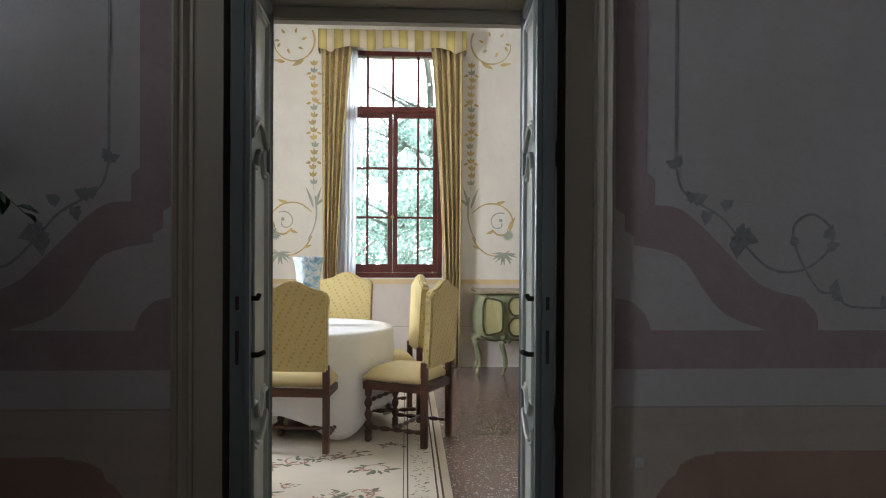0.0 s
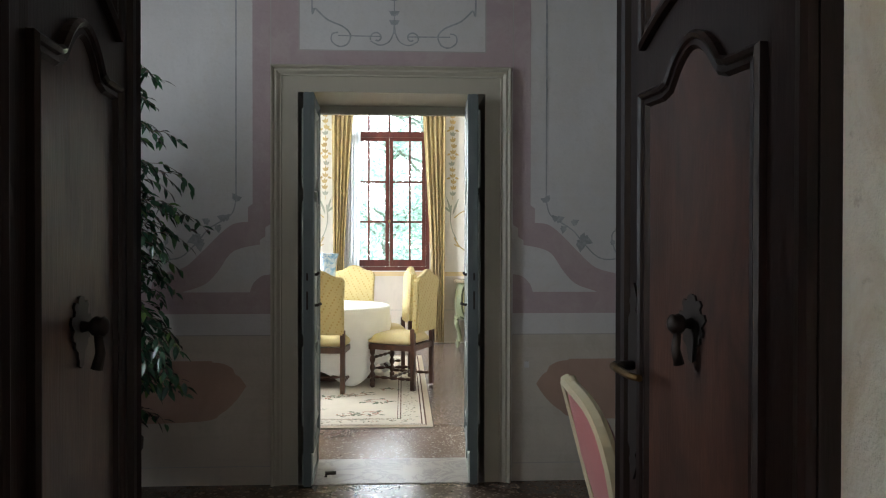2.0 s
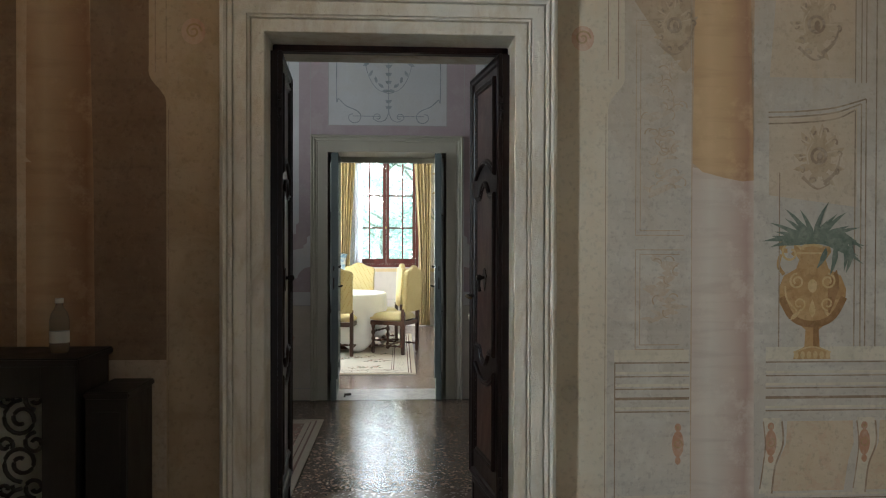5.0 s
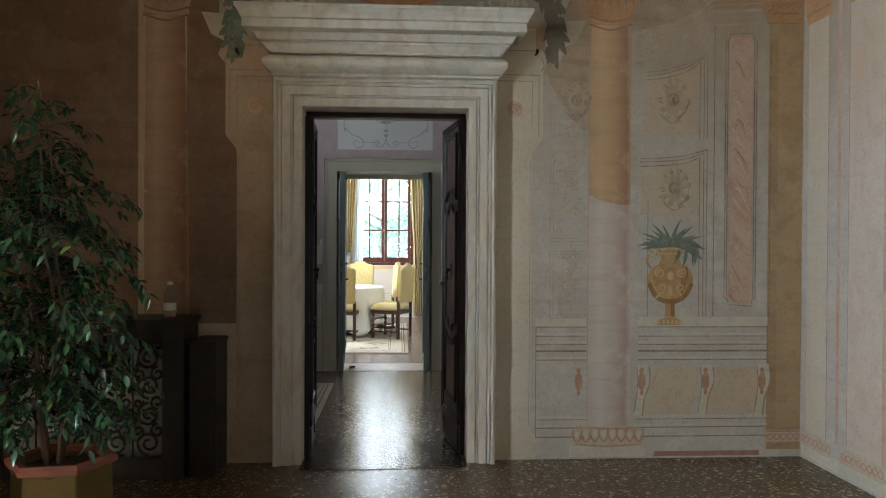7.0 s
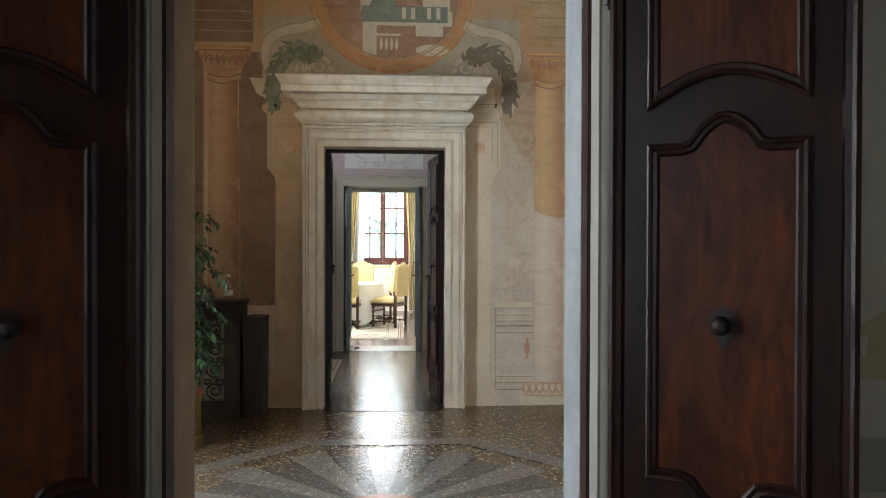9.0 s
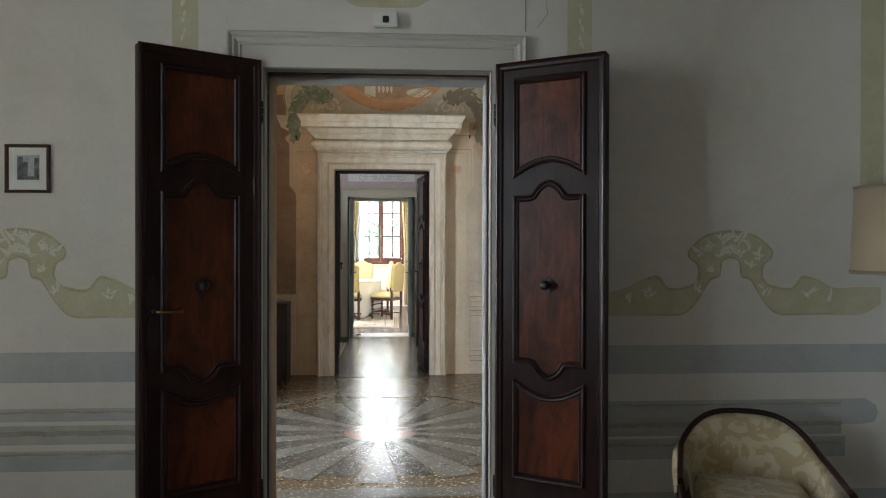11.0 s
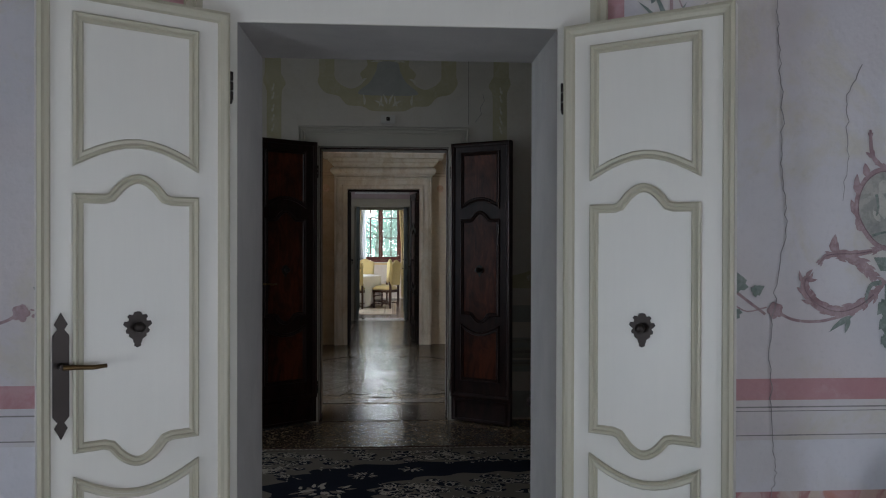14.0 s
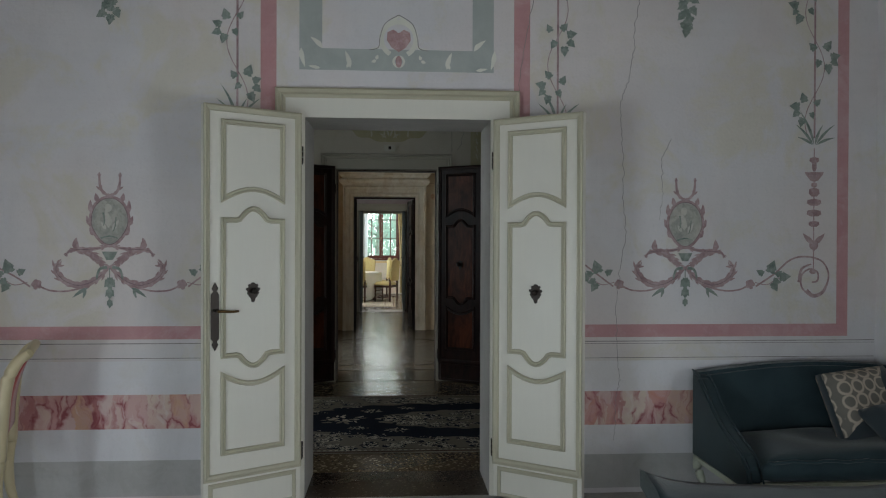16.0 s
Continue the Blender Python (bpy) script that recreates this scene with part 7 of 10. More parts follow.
mural(wall_a, Y_A, "painted_dado_line", "dado_line", rect(-2.94, 2.59, 0.44, 0.446), 2)


# ---------- double doors ----------
def arch_pts(x0, x1, z, rise, n=10):
    """Points of a shallow arch from (x0, z) to (x1, z)."""
    return [(x0 + (x1 - x0) * i / n, z + rise * math.sin(math.pi * i / n)) for i in range(n + 1)]


def panel_outlines(w, h):
    """The three field panels of an 18th-century leaf, as closed outlines, clockwise seen from the front."""
    a, b = 0.175 * w, 0.815 * w
    c = (a + b) / 2
    k = 0.135 * w
    s = h / 2.2
    top = [(a, 2.122 * s), (b, 2.122 * s)] + [(x, z) for x, z in reversed(arch_pts(a, b, 1.685 * s, 0.062 * s))]
    bell = lambda x0, x1, z, rise: [(x0 - 0.16 * (x1 - x0), z), (x0 - 0.05 * (x1 - x0), z + 0.08 * rise)] + [(x0 + (x1 - x0) * i / 12, z + rise * (0.22 + 0.78 * math.sin(math.pi * i / 12) ** 0.85)) for i in range(13)] + [(x1 + 0.05 * (x1 - x0), z + 0.08 * rise), (x1 + 0.16 * (x1 - x0), z)]
    mid = [(a, 1.598 * s)] + bell(c - k, c + k, 1.598 * s, 0.064 * s) + [(b, 1.598 * s), (b, 0.852 * s)] + bell(c + k, c - k, 0.852 * s, -0.064 * s) + [(a, 0.852 * s)]
    low = arch_pts(a, b, 0.775 * s, -0.062 * s) + [(b, 0.335 * s), (a, 0.335 * s)]
    kick = [(a * 0.5, 0.165 * s), (w - a * 0.5, 0.165 * s), (w - a * 0.5, 0.035 * s), (a * 0.5, 0.035 * s)]
    return [top, mid, low, kick]


LEAF_PROF = [(-0.004, 0.0), (-0.004, 0.012), (0.002, 0.017), (0.009, 0.014), (0.012, 0.009), (0.022, 0.011), (0.028, 0.004), (0.030, 0.0)]


def door_leaf(name, m, w, h, t, frame_mat, field_mat, mould_mat, edge_mat, label, lever=False, knob=True, faces=(0,), plate=False):
    """A panelled leaf: x from the hinge (0) to the free edge (w), y from the front (0) to the back (t)."""
    ob = root(name, m, label, "door", kind="structure")
    part("leaf", box_bm(0, w, 0, t, 0.012, h, bev=0.004), frame_mat, ob)
    for side in (0, 1):
        place = (lambda u, v, d: (u, -d, v)) if side == 0 else (lambda u, v, d: (w - u, t + d, v))
        for i, out in enumerate(panel_outlines(w, h)):
            if i < 3:
                bm = bmesh.new()
                inner = [(u, v) for u, v in out]
                bm.faces.new([bm.verts.new(place(u, v, 0.0035)) for u, v in inner])
                bmesh.ops.recalc_face_normals(bm, faces=bm.faces[:])
                part("panel", bm, field_mat, ob)
            if i == 2 and field_mat is M["walnut_panel"]:
                cx_, lo_, hi_ = 0.495 * w, 0.37 * h / 2.2, 0.69 * h / 2.2
                half = [(0.0, 1.0), (0.035, 0.90), (0.085, 0.70), (0.075, 0.58), (0.045, 0.42), (0.040, 0.20), (0.055, 0.0)]
                bm = bmesh.new()
                bm.faces.new([bm.verts.new(place(cx_ + u * w / 0.55, lo_ + (hi_ - lo_) * v, 0.0045)) for u, v in half + [(-u, v) for u, v in half[:0:-1]]])
                bmesh.ops.recalc_face_normals(bm, faces=bm.faces[:])
                part("inlay", bm, M["walnut_inlay"], ob, "redder veneer inlay")
            bm = bmesh.new()
            sweep(bm, out[::-1], [(-o * 0.9, d) for o, d in LEAF_PROF] if i < 3 else [(-0.002, 0), (-0.002, 0.008), (0.010, 0.010), (0.02, 0.004), (0.022, 0)], True, place)
            bmesh.ops.recalc_face_normals(bm, faces=bm.faces[:])
            part("moulding", bm, mould_mat, ob)
    bm = bmesh.new()
    s = h / 2.2
    sweep(bm, [(0.014, 0.215 * s), (0.014, h - 0.014), (w - 0.014, h - 0.014), (w - 0.014, 0.215 * s)], [(-0.014, 0), (-0.014, 0.014), (-0.004, 0.018), (0.004, 0.012), (0.016, 0.010), (0.022, 0)], True, lambda u, v, d: (u, -d, v))
    bmesh.ops.recalc_face_normals(bm, faces=bm.faces[:])
    part("edge_moulding", bm, edge_mat, ob)
    if knob:
        kk = 1.35 if field_mat is M["walnut_panel"] else 1.0
        esc = [(0.0, 0.052), (0.010, 0.050), (0.014, 0.041), (0.024, 0.043), (0.030, 0.036), (0.025, 0.029), (0.027, 0.022), (0.038, 0.022), (0.042, 0.013), (0.035, 0.006), (0.029, 0.002), (0.035, -0.006), (0.033, -0.014), (0.025, -0.016), (0.026, -0.024), (0.019, -0.029), (0.014, -0.032), (0.012, -0.042), (0.009, -0.046), (0.010, -0.053), (0.0, -0.058)]
        loop = esc + [(-u, v) for u, v in esc[-2:0:-1]]
        bm = bmesh.new()
        kp = 0.88 if field_mat is M["walnut_panel"] else 1.0
        slab_from(bm, [(0.49 * w + u * kp, 1.2 * s + v * kp) for u, v in loop], -0.007, -0.001)
        lathe(bm, [(0.010, 0), (0.007, 0.012), (0.014, 0.018), (0.0165, 0.024), (0.014, 0.030), (0.016, 0.034), (0.010, 0.040), (0.003, 0.042)], 12, Matrix.Translation((0.49 * w, -0.005, 1.205 * s)) @ pose(0, 0, 0, 90) @ Matrix.Scale(kk, 4))
        if field_mat is M["oak_panel"]:
            tube(bm, [(0.49 * w, -0.03 * kk, 1.195 * s), (0.49 * w, -0.034 * kk, 1.195 * s - 0.03 * kk), (0.49 * w, -0.028 * kk, 1.195 * s - 0.055 * kk)], 0.006 * kk, 7, 0.009 * kk)
        part("knob", bm, M["iron"], ob, "dark iron knob on a leaf-shaped plate")
    if lever:
        u = w - 0.062
        half = [(0.0, 0.185), (0.010, 0.165), (0.018, 0.15), (0.009, 0.135), (0.022, 0.118), (0.022, -0.118), (0.009, -0.135), (0.018, -0.15), (0.010, -0.165), (0.0, -0.185)]
        bm = bmesh.new()
        slab_from(bm, [(u + a, 1.075 * s + b) for a, b in half + [(-a, b) for a, b in half[-2:0:-1]]], -0.006, -0.001)
        tube(bm, [(u, -0.004, 1.105 * s), (u, -0.045, 1.105 * s)], 0.009)
        part("lock_plate", bm, M["iron"], ob, "long pointed iron lock plate")
        bm = bmesh.new()
        tube(bm, [(u, -0.045, 1.105 * s), (u - 0.03, -0.05, 1.104 * s), (u - 0.08, -0.05, 1.10 * s), (u - 0.115, -0.048, 1.102 * s)], 0.008, 8, 0.006)
        part("lever_handle", bm, M["brass"], ob, "old brass lever handle")
    if plate:
        bm = bmesh.new()
        for z, hh in ((1.03, 0.05), (1.16, 0.02)):
            box(bm, w - 0.0005, w + 0.002, t * 0.38, t * 0.62, z - hh, z + hh)
        part("lock", bm, M["iron"], ob, "iron lock set in the edge")
    if plate:
        for z, reach in ((1.17, 0.035), (1.0, 0.05)):
            bm = bmesh.new()
            tube(bm, [(w - 0.06, 0.0, z), (w - 0.06, -0.03, z), (w - 0.06 + 0.02, -reach, z + 0.01)], 0.008, 8)
            part("bolt_knob", bm, M["iron"], ob, "small black iron bolt knob")
    bm = bmesh.new()
    for z in (0.25, h - 0.28):
        for k in range(3):
            lathe(bm, [(0.008, 0), (0.008, 0.028)], 8, Matrix.Translation((-0.006, -0.004, z + 0.032 * k)))
        lathe(bm, [(0.003, -0.012), (0.006, -0.004), (0.004, 0.0)], 8, Matrix.Translation((-0.006, -0.004, z)))
    part("hinge", bm, M["iron"], ob)
    return ob


WALNUT = (M["walnut_dark"], M["walnut_panel"], M["walnut_dark"], M["walnut_dark"])
OLD_OAK = (M["oak_dark"], M["oak_panel"], M["oak_dark"], M["oak_dark"])
IVORY = (M["ivory_door"], M["ivory_door"], M["sage_mould"], M["sage_mould"])
SAGE = (M["green_door"], M["pale_green_door"], M["pale_green_door"], M["green_door"])


def open_leaf(name, hinge, free, h, t, mats, label, front, lever=False, plate=False, knob=True):
    """A leaf from its hinge to its free edge on the plan; front: a point on the side that its carved front faces."""
    hx, hy = hinge
    fx, fy = free
    w = math.hypot(fx - hx, fy - hy)
    d = Vector(((fx - hx) / w, (fy - hy) / w))
    left_normal = Vector((d.y, -d.x))          # local -y when local x runs along d
    to = Vector((front[0] - hx, front[1] - hy))
    if left_normal.dot(to) > 0:
        ob = door_leaf(name, pose(hx, hy, 0, 0, 0, math.degrees(math.atan2(d.y, d.x))), w, h, t, *mats, label, lever=lever, plate=plate, knob=knob)
    else:
        ob = door_leaf(name, pose(hx, hy, 0, 0, 0, math.degrees(math.atan2(-d.y, -d.x))) @ pose(0, 0, 0), w, h, t, *mats, label, lever=lever, plate=plate, knob=knob)
        for c in ob.children:
            c.location.x = -w
        if lever:
            for c in ob.children:
                if c.name.startswith(("lock_plate", "lever_handle")):
                    me = c.data
                    for v in me.vertices:
                        v.co.x = w - v.co.x
                    me.flip_normals()
        for c in ob.children:
            if c.name.startswith(("hinge", "lock", "bolt_knob")) and not c.name.startswith("lock_plate"):
                for v in c.data.vertices:
                    v.co.x = w - v.co.x
                c.data.flip_normals()
    return ob


open_leaf("door_1", (-0.695, Y_B + T_B - 0.09), (-0.678, Y_B - 0.09), 2.165, 0.042, SAGE, "grey-green painted panelled door leaf standing open", (0, 3.3), plate=True, knob=False)
open_leaf("door_2", (0.215, Y_B + T_B - 0.09), (0.192, Y_B - 0.09), 2.165, 0.042, SAGE, "grey-green painted panelled door leaf standing open", (-0.5, 3.3), plate=True, knob=False)
open_leaf("door_3", (-0.655, Y_C + 0.09), (-0.69, Y_C + 0.645), 2.225, 0.045, OLD_OAK, "near-black stained oak panelled door leaf standing open", (0, 0))
open_leaf("door_4", (0.325, Y_C + 0.09), (0.25, Y_C + 0.645), 2.225, 0.045, OLD_OAK, "near-black stained oak panelled door leaf with lever handle, open", (0, 0), lever=True)
open_leaf("door_5", (-0.647, Y_D - 0.02), (-1.105, Y_D - 0.315), 2.295, 0.045, WALNUT, "dark walnut panelled door leaf with lever handle, open", (-0.5, -9), lever=True)
open_leaf("door_6", (0.462, Y_D - 0.02), (0.912, Y_D - 0.30), 2.295, 0.045, WALNUT, "dark walnut panelled door leaf standing open", (0.5, -9))
open_leaf("door_7", (-0.556, Y_E - 0.04), (-1.03, Y_E - 0.33), 2.215, 0.042, IVORY, "ivory and sage panelled door leaf with iron lock plate", (-0.5, -12), lever=True)
open_leaf("door_8", (0.556, Y_E - 0.04), (1.0, Y_E - 0.35), 2.195, 0.042, IVORY, "ivory and sage panelled door leaf standing open", (0.5, -12))

# ---------- the dining room's window ----------
def tall_window():
    x0, x1, z0, z1 = WIN
    y = Y_A + 0.02
    ob = root("window_1", pose(0, 0, 0), "tall mahogany-red casement window with small panes", "window", kind="structure")
    c = (x0 + x1) / 2
    bm = bmesh.new()
    for q in ((x0, x0 + 0.05, z0, z1), (x1 - 0.05, x1, z0, z1), (x0 + 0.05, x1 - 0.05, z0, z0 + 0.055), (x0 + 0.05, x1 - 0.05, z1 - 0.05, z1), (x0 + 0.05, x1 - 0.05, 2.755, 2.83)):
        box(bm, q[0], q[1], y, y + 0.07, q[2], q[3], bev=0.005)
    part("window_frame", bm, M["mahogany"], ob)
    for a, b in ((x0 + 0.052, c - 0.002), (c + 0.002, x1 - 0.052)):
        bm = bmesh.new()
        lo, hi = z0 + 0.057, 2.753
        for q in ((a, a + 0.05, lo, hi), (b - 0.05, b, lo, hi), (a + 0.05, b - 0.05, lo, lo + 0.09), (a + 0.05, b - 0.05, hi - 0.045, hi)):
            box(bm, q[0], q[1], y + 0.008, y + 0.055, q[2], q[3], bev=0.004)
        sash = part("sash", bm, M["mahogany"], ob)
        bm = bmesh.new()
        mid = -0.635 if a < c - 0.3 else -0.085
        box(bm, mid - 0.012, mid + 0.012, y + 0.014, y + 0.05, lo + 0.08, hi - 0.04)
        zs = (1.625, 2.16)
        for z in zs:
            box(bm, a + 0.045, b - 0.045, y + 0.016, y + 0.048, z - 0.012, z + 0.012)
        part("glazing_bar", bm, M["mahogany"], sash)
        pane = part("pane", box_bm(a + 0.04, b - 0.04, y + 0.030, y + 0.034, lo + 0.08, hi - 0.04), M["window_glass"], sash)
        pane.visible_shadow = False
    bm = bmesh.new()
    for xm in (-0.635, c, -0.085):
        box(bm, xm - 0.014, xm + 0.014, y + 0.014, y + 0.05, 2.82, z1 - 0.04)
    part("glazing_bar", bm, M["mahogany"], ob)
    pane = part("pane", box_bm(x0 + 0.045, x1 - 0.045, y + 0.030, y + 0.034, 2.825, z1 - 0.045), M["window_glass"], ob)
    pane.visible_shadow = False
    bm = bmesh.new()
    lathe(bm, [(0.012, 0), (0.012, 0.02), (0.02, 0.03), (0.012, 0.045)], 10, Matrix.Translation((c, y + 0.006, 1.63)) @ pose(0, 0, 0, 90))
    part("window_knob", bm, M["old_brass"], ob, "small brass knob")
    return ob


tall_window()


# ---------- furniture and things ----------
M["yellow_damask"] = fabric("yellow_damask", (0.55, 0.43, 0.18), (0.61, 0.49, 0.23), pattern=(34.0, (0.44, 0.30, 0.09)))
M["yellow_seat"] = fabric("yellow_seat", (0.62, 0.50, 0.24), (0.68, 0.56, 0.30))
M["white_cloth"] = fabric("white_cloth", (0.83, 0.82, 0.80), weave=500)
M["sheer"] = fabric("sheer", (0.80, 0.82, 0.84), weave=500)
nt = M["sheer"].node_tree
tl = nt.nodes.new("ShaderNodeBsdfTranslucent")
tl.inputs["Color"].default_value = (0.9, 0.93, 0.95, 1)
mx = nt.nodes.new("ShaderNodeMixShader")
mx.inputs[0].default_value = 0.7
nt.links.new(nt.nodes["Principled BSDF"].outputs[0], mx.inputs[1])
nt.links.new(tl.outputs[0], mx.inputs[2])
nt.links.new(mx.outputs[0], nt.nodes["Material Output"].inputs["Surface"])

m, n, l, b = nodes_of("gold_curtain")
st = noise_node(n, l, 16, 4, stretch=(5, 5, 0.5), distort=1.6)
fl = noise_node(n, l, 18, 4, stretch=(2, 2, 0.6), distort=1.0)
c = ramp(n, l, st.outputs["Fac"], [(0.34, (0.10, 0.065, 0.022)), (0.40, (0.46, 0.33, 0.13)), (0.48, (0.60, 0.46, 0.22)), (0.525, (0.16, 0.11, 0.045)), (0.56, (0.56, 0.41, 0.17)), (0.63, (0.20, 0.14, 0.06)), (0.67, (0.50, 0.37, 0.16))])
c = mixed(n, l, c, (0.55, 0.41, 0.18), math_node(n, l, "MULTIPLY", ramp(n, l, fl.outputs["Fac"], [(0.52, 0.0), (0.62, 1.0)]), 0.4))
l.new(c, b.inputs["Base Color"])
b.inputs["Roughness"].default_value = 0.8
b.inputs["Sheen Weight"].default_value = 0.2
M["gold_curtain"] = m
m, n, l, b = nodes_of("pelmet_stripe")
tc = n.new("ShaderNodeTexCoord")
wv = n.new("ShaderNodeTexWave")
wv.bands_direction, wv.inputs["Scale"].default_value, wv.inputs["Distortion"].default_value = "X", 1.85, 0.5
l.new(tc.outputs["Object"], wv.inputs["Vector"])
fl = noise_node(n, l, 40, 4)
c = ramp(n, l, wv.outputs["Fac"], [(0.0, (0.60, 0.50, 0.34)), (0.38, (0.56, 0.46, 0.30)), (0.44, (0.25, 0.23, 0.13)), (0.54, (0.27, 0.24, 0.12)), (0.60, (0.46, 0.34, 0.10)), (1.0, (0.52, 0.39, 0.12))])
c = mixed(n, l, c, (0.36, 0.28, 0.12), math_node(n, l, "MULTIPLY", fl.outputs["Fac"], 0.35))
l.new(c, b.inputs["Base Color"])
b.inputs["Roughness"].default_value = 0.85
M["pelmet_stripe"] = m


def baluster(z0, z1, r):
    """Profile of a turned leg between two heights."""
    shape = ((0, 0.8), (0.04, 1.0), (0.10, 1.0), (0.13, 0.55), (0.17, 0.9), (0.24, 1.15), (0.30, 0.8), (0.34, 0.5), (0.38, 0.85), (0.46, 1.1), (0.54, 0.7), (0.58, 0.5), (0.62, 0.85), (0.70, 1.15), (0.78, 0.8), (0.82, 0.5), (0.86, 0.9), (0.92, 1.0), (1.0, 1.0))
    return [(r * k, z0 + (z1 - z0) * t) for t, k in shape]


def dining_chair(m):
    """High-backed upholstered chair; it faces its own +y."""
    ob = root("dining_chair", m, "high-backed dining chair in yellow damask on turned dark legs", "chair", "chairs round the dining table")
    bm = bmesh.new()
    cushion(bm, -0.225, 0.225, -0.205, 0.225, 0.405, 0.485, 0.025, 10, 0.035)
    part("seat", bm, M["yellow_seat"], ob, "pale yellow padded seat")
    half = [(0.0, 1.095), (0.035, 1.09), (0.075, 1.07), (0.115, 1.045), (0.16, 1.035), (0.20, 1.03), (0.225, 1.005), (0.232, 0.97), (0.222, 0.90), (0.218, 0.52)]
    bm = bmesh.new()
    slab_from(bm, half + [(-u, v) for u, v in half[:0:-1]], -0.262, -0.205)
    bmesh.ops.bevel(bm, geom=bm.edges[:], offset=0.012, segments=2, affect="EDGES")
    # a slight rake of the back
    for v in bm.verts:
        v.co.y -= max(0, v.co.z - 0.45) * 0.05
    part("backrest", bm, M["yellow_damask"], ob)
    bm = bmesh.new()
    for q in ((-0.225, 0.225, 0.19, 0.225), (-0.225, 0.225, -0.235, -0.20)):
        box(bm, *q, 0.355, 0.408, bev=0.004)
    for x in (-0.225, 0.195):
        box(bm, x, x + 0.03, -0.2, 0.19, 0.357, 0.406)
    part("seat_frame", bm, M["chair_wood"], ob)
    for s in (-1, 1):
        bm = bmesh.new()
        box(bm, s * 0.205 - 0.021, s * 0.205 + 0.021, -0.242, -0.20, 0.0, 0.56, bev=0.004)
        part("leg", bm, M["chair_wood"], ob)
        bm = bmesh.new()
        lathe(bm, [(0.012, 0), (0.024, 0.012), (0.024, 0.04)] + baluster(0.045, 0.355, 0.024), 12, Matrix.Translation((s * 0.20, 0.195, 0)))
        part("leg", bm, M["chair_wood"], ob)
        bm = bmesh.new()
        lathe(bm, [(r * 0.62, z) for r, z in baluster(0, 0.38, 0.024)], 10, Matrix.Translation((s * 0.203, -0.195, 0.10)) @ pose(0, 0, 0, -90))
        part("stretcher", bm, M["chair_wood"], ob)
    bm = bmesh.new()
    lathe(bm, [(r * 0.62, z) for r, z in baluster(0, 0.40, 0.024)], 10, Matrix.Translation((-0.20, 0.0, 0.105)) @ pose(0, 0, 0, 0, 90))
    part("stretcher", bm, M["chair_wood"], ob)
    bm = bmesh.new()
    lathe(bm, [(r * 0.55, z) for r, z in baluster(0, 0.39, 0.024)], 10, Matrix.Translation((-0.195, 0.205, 0.27)) @ pose(0, 0, 0, 0, 90))
    part("stretcher", bm, M["chair_wood"], ob)
    return ob


chair = dining_chair(pose(-0.89, 5.625, 0.008, 0, 0, -6))
for x, y, a in ((-0.195, 5.757, 64), (-0.36, 6.36, 100), (-0.745, 6.66, 172), (-1.50, 5.95, -65), (-1.40, 6.60, -125)):
    copy_thing(chair, pose(x, y, 0.008, 0, 0, a))

TX, TY = -0.875, 6.17
table = root("dining_table", pose(TX, TY, 0.008), "round wooden dining table under a white cloth", "table")
bm = bmesh.new()
lathe(bm, [(0.0, 0.695), (0.545, 0.695), (0.55, 0.705), (0.55, 0.715), (0.0, 0.716)], 40, cap=False)
part("tabletop", bm, M["chair_wood"], table)
bm = bmesh.new()
lathe(bm, [(0.2, 0.0), (0.2, 0.03), (0.07, 0.08)] + baluster(0.08, 0.69, 0.06) + [(0.16, 0.694)], 16)
part("pedestal", bm, M["chair_wood"], table)

bm = bmesh.new()
NS = 144
rows = []
rim = [(0.02, 0.722), (0.2, 0.722), (0.4, 0.722), (0.53, 0.722), (0.552, 0.7205), (0.561, 0.716), (0.566, 0.708)]
for k in range(24):
    ring = []
    for i in range(NS):
        a = 2 * math.pi * i / NS
        wave = math.sin(a * 11 + 0.9 * math.sin(a * 3)) * 0.55 + math.sin(a * 7 + 1) * 0.45
        if k < len(rim):
            r, z = rim[k]
        else:
            s = (k - len(rim) + 1) / (24 - len(rim))
            drop = 0.53 + 0.165 * abs(math.cos(2 * (a + 1.17))) ** 4
            r = 0.566 + s ** 0.7 * (-0.012 + 0.034 * wave) + 0.012 * s * abs(math.cos(2 * (a + 1.17))) ** 4
            z = 0.708 - s * drop
        ring.append(bm.verts.new((r * math.cos(a), r * math.sin(a), z)))
    rows.append(ring)
for a, b_ in zip(rows, rows[1:]):
    for i in range(NS):
        q = (a[i], b_[i], b_[(i + 1) % NS], a[(i + 1) % NS])
        if len(set(v.co.to_tuple(6) for v in q)) == 4:
            bm.faces.new(q).smooth = True
bm.faces.new(rows[0])
cloth = obj_from("tablecloth", bm, M["white_cloth"])
cloth.matrix_basis = pose(TX, TY, 0.008)
sol = cloth.modifiers.new("thickness", "SOLIDIFY")
sol.thickness, sol.offset = 0.003, 1
tagged(cloth, "white linen tablecloth hanging in soft folds with low corners", "tablecloth")

# painted vase on the table
m, n, l, b = nodes_of("painted_porcelain")
p1 = noise_node(n, l, 9, 4, distort=1.5)
p2 = noise_node(n, l, 16, 3)
c = ramp(n, l, p1.outputs["Fac"], [(0.35, (0.10, 0.25, 0.5)), (0.46, (0.34, 0.52, 0.68)), (0.55, (0.72, 0.76, 0.76)), (0.68, (0.20, 0.36, 0.55))])
tc = n.new("ShaderNodeTexCoord")
sp = n.new("ShaderNodeSeparateXYZ")
l.new(tc.outputs["Object"], sp.inputs[0])
low = ramp(n, l, sp.outputs[2], [(0.10, 1.0), (0.2, 0.0)])
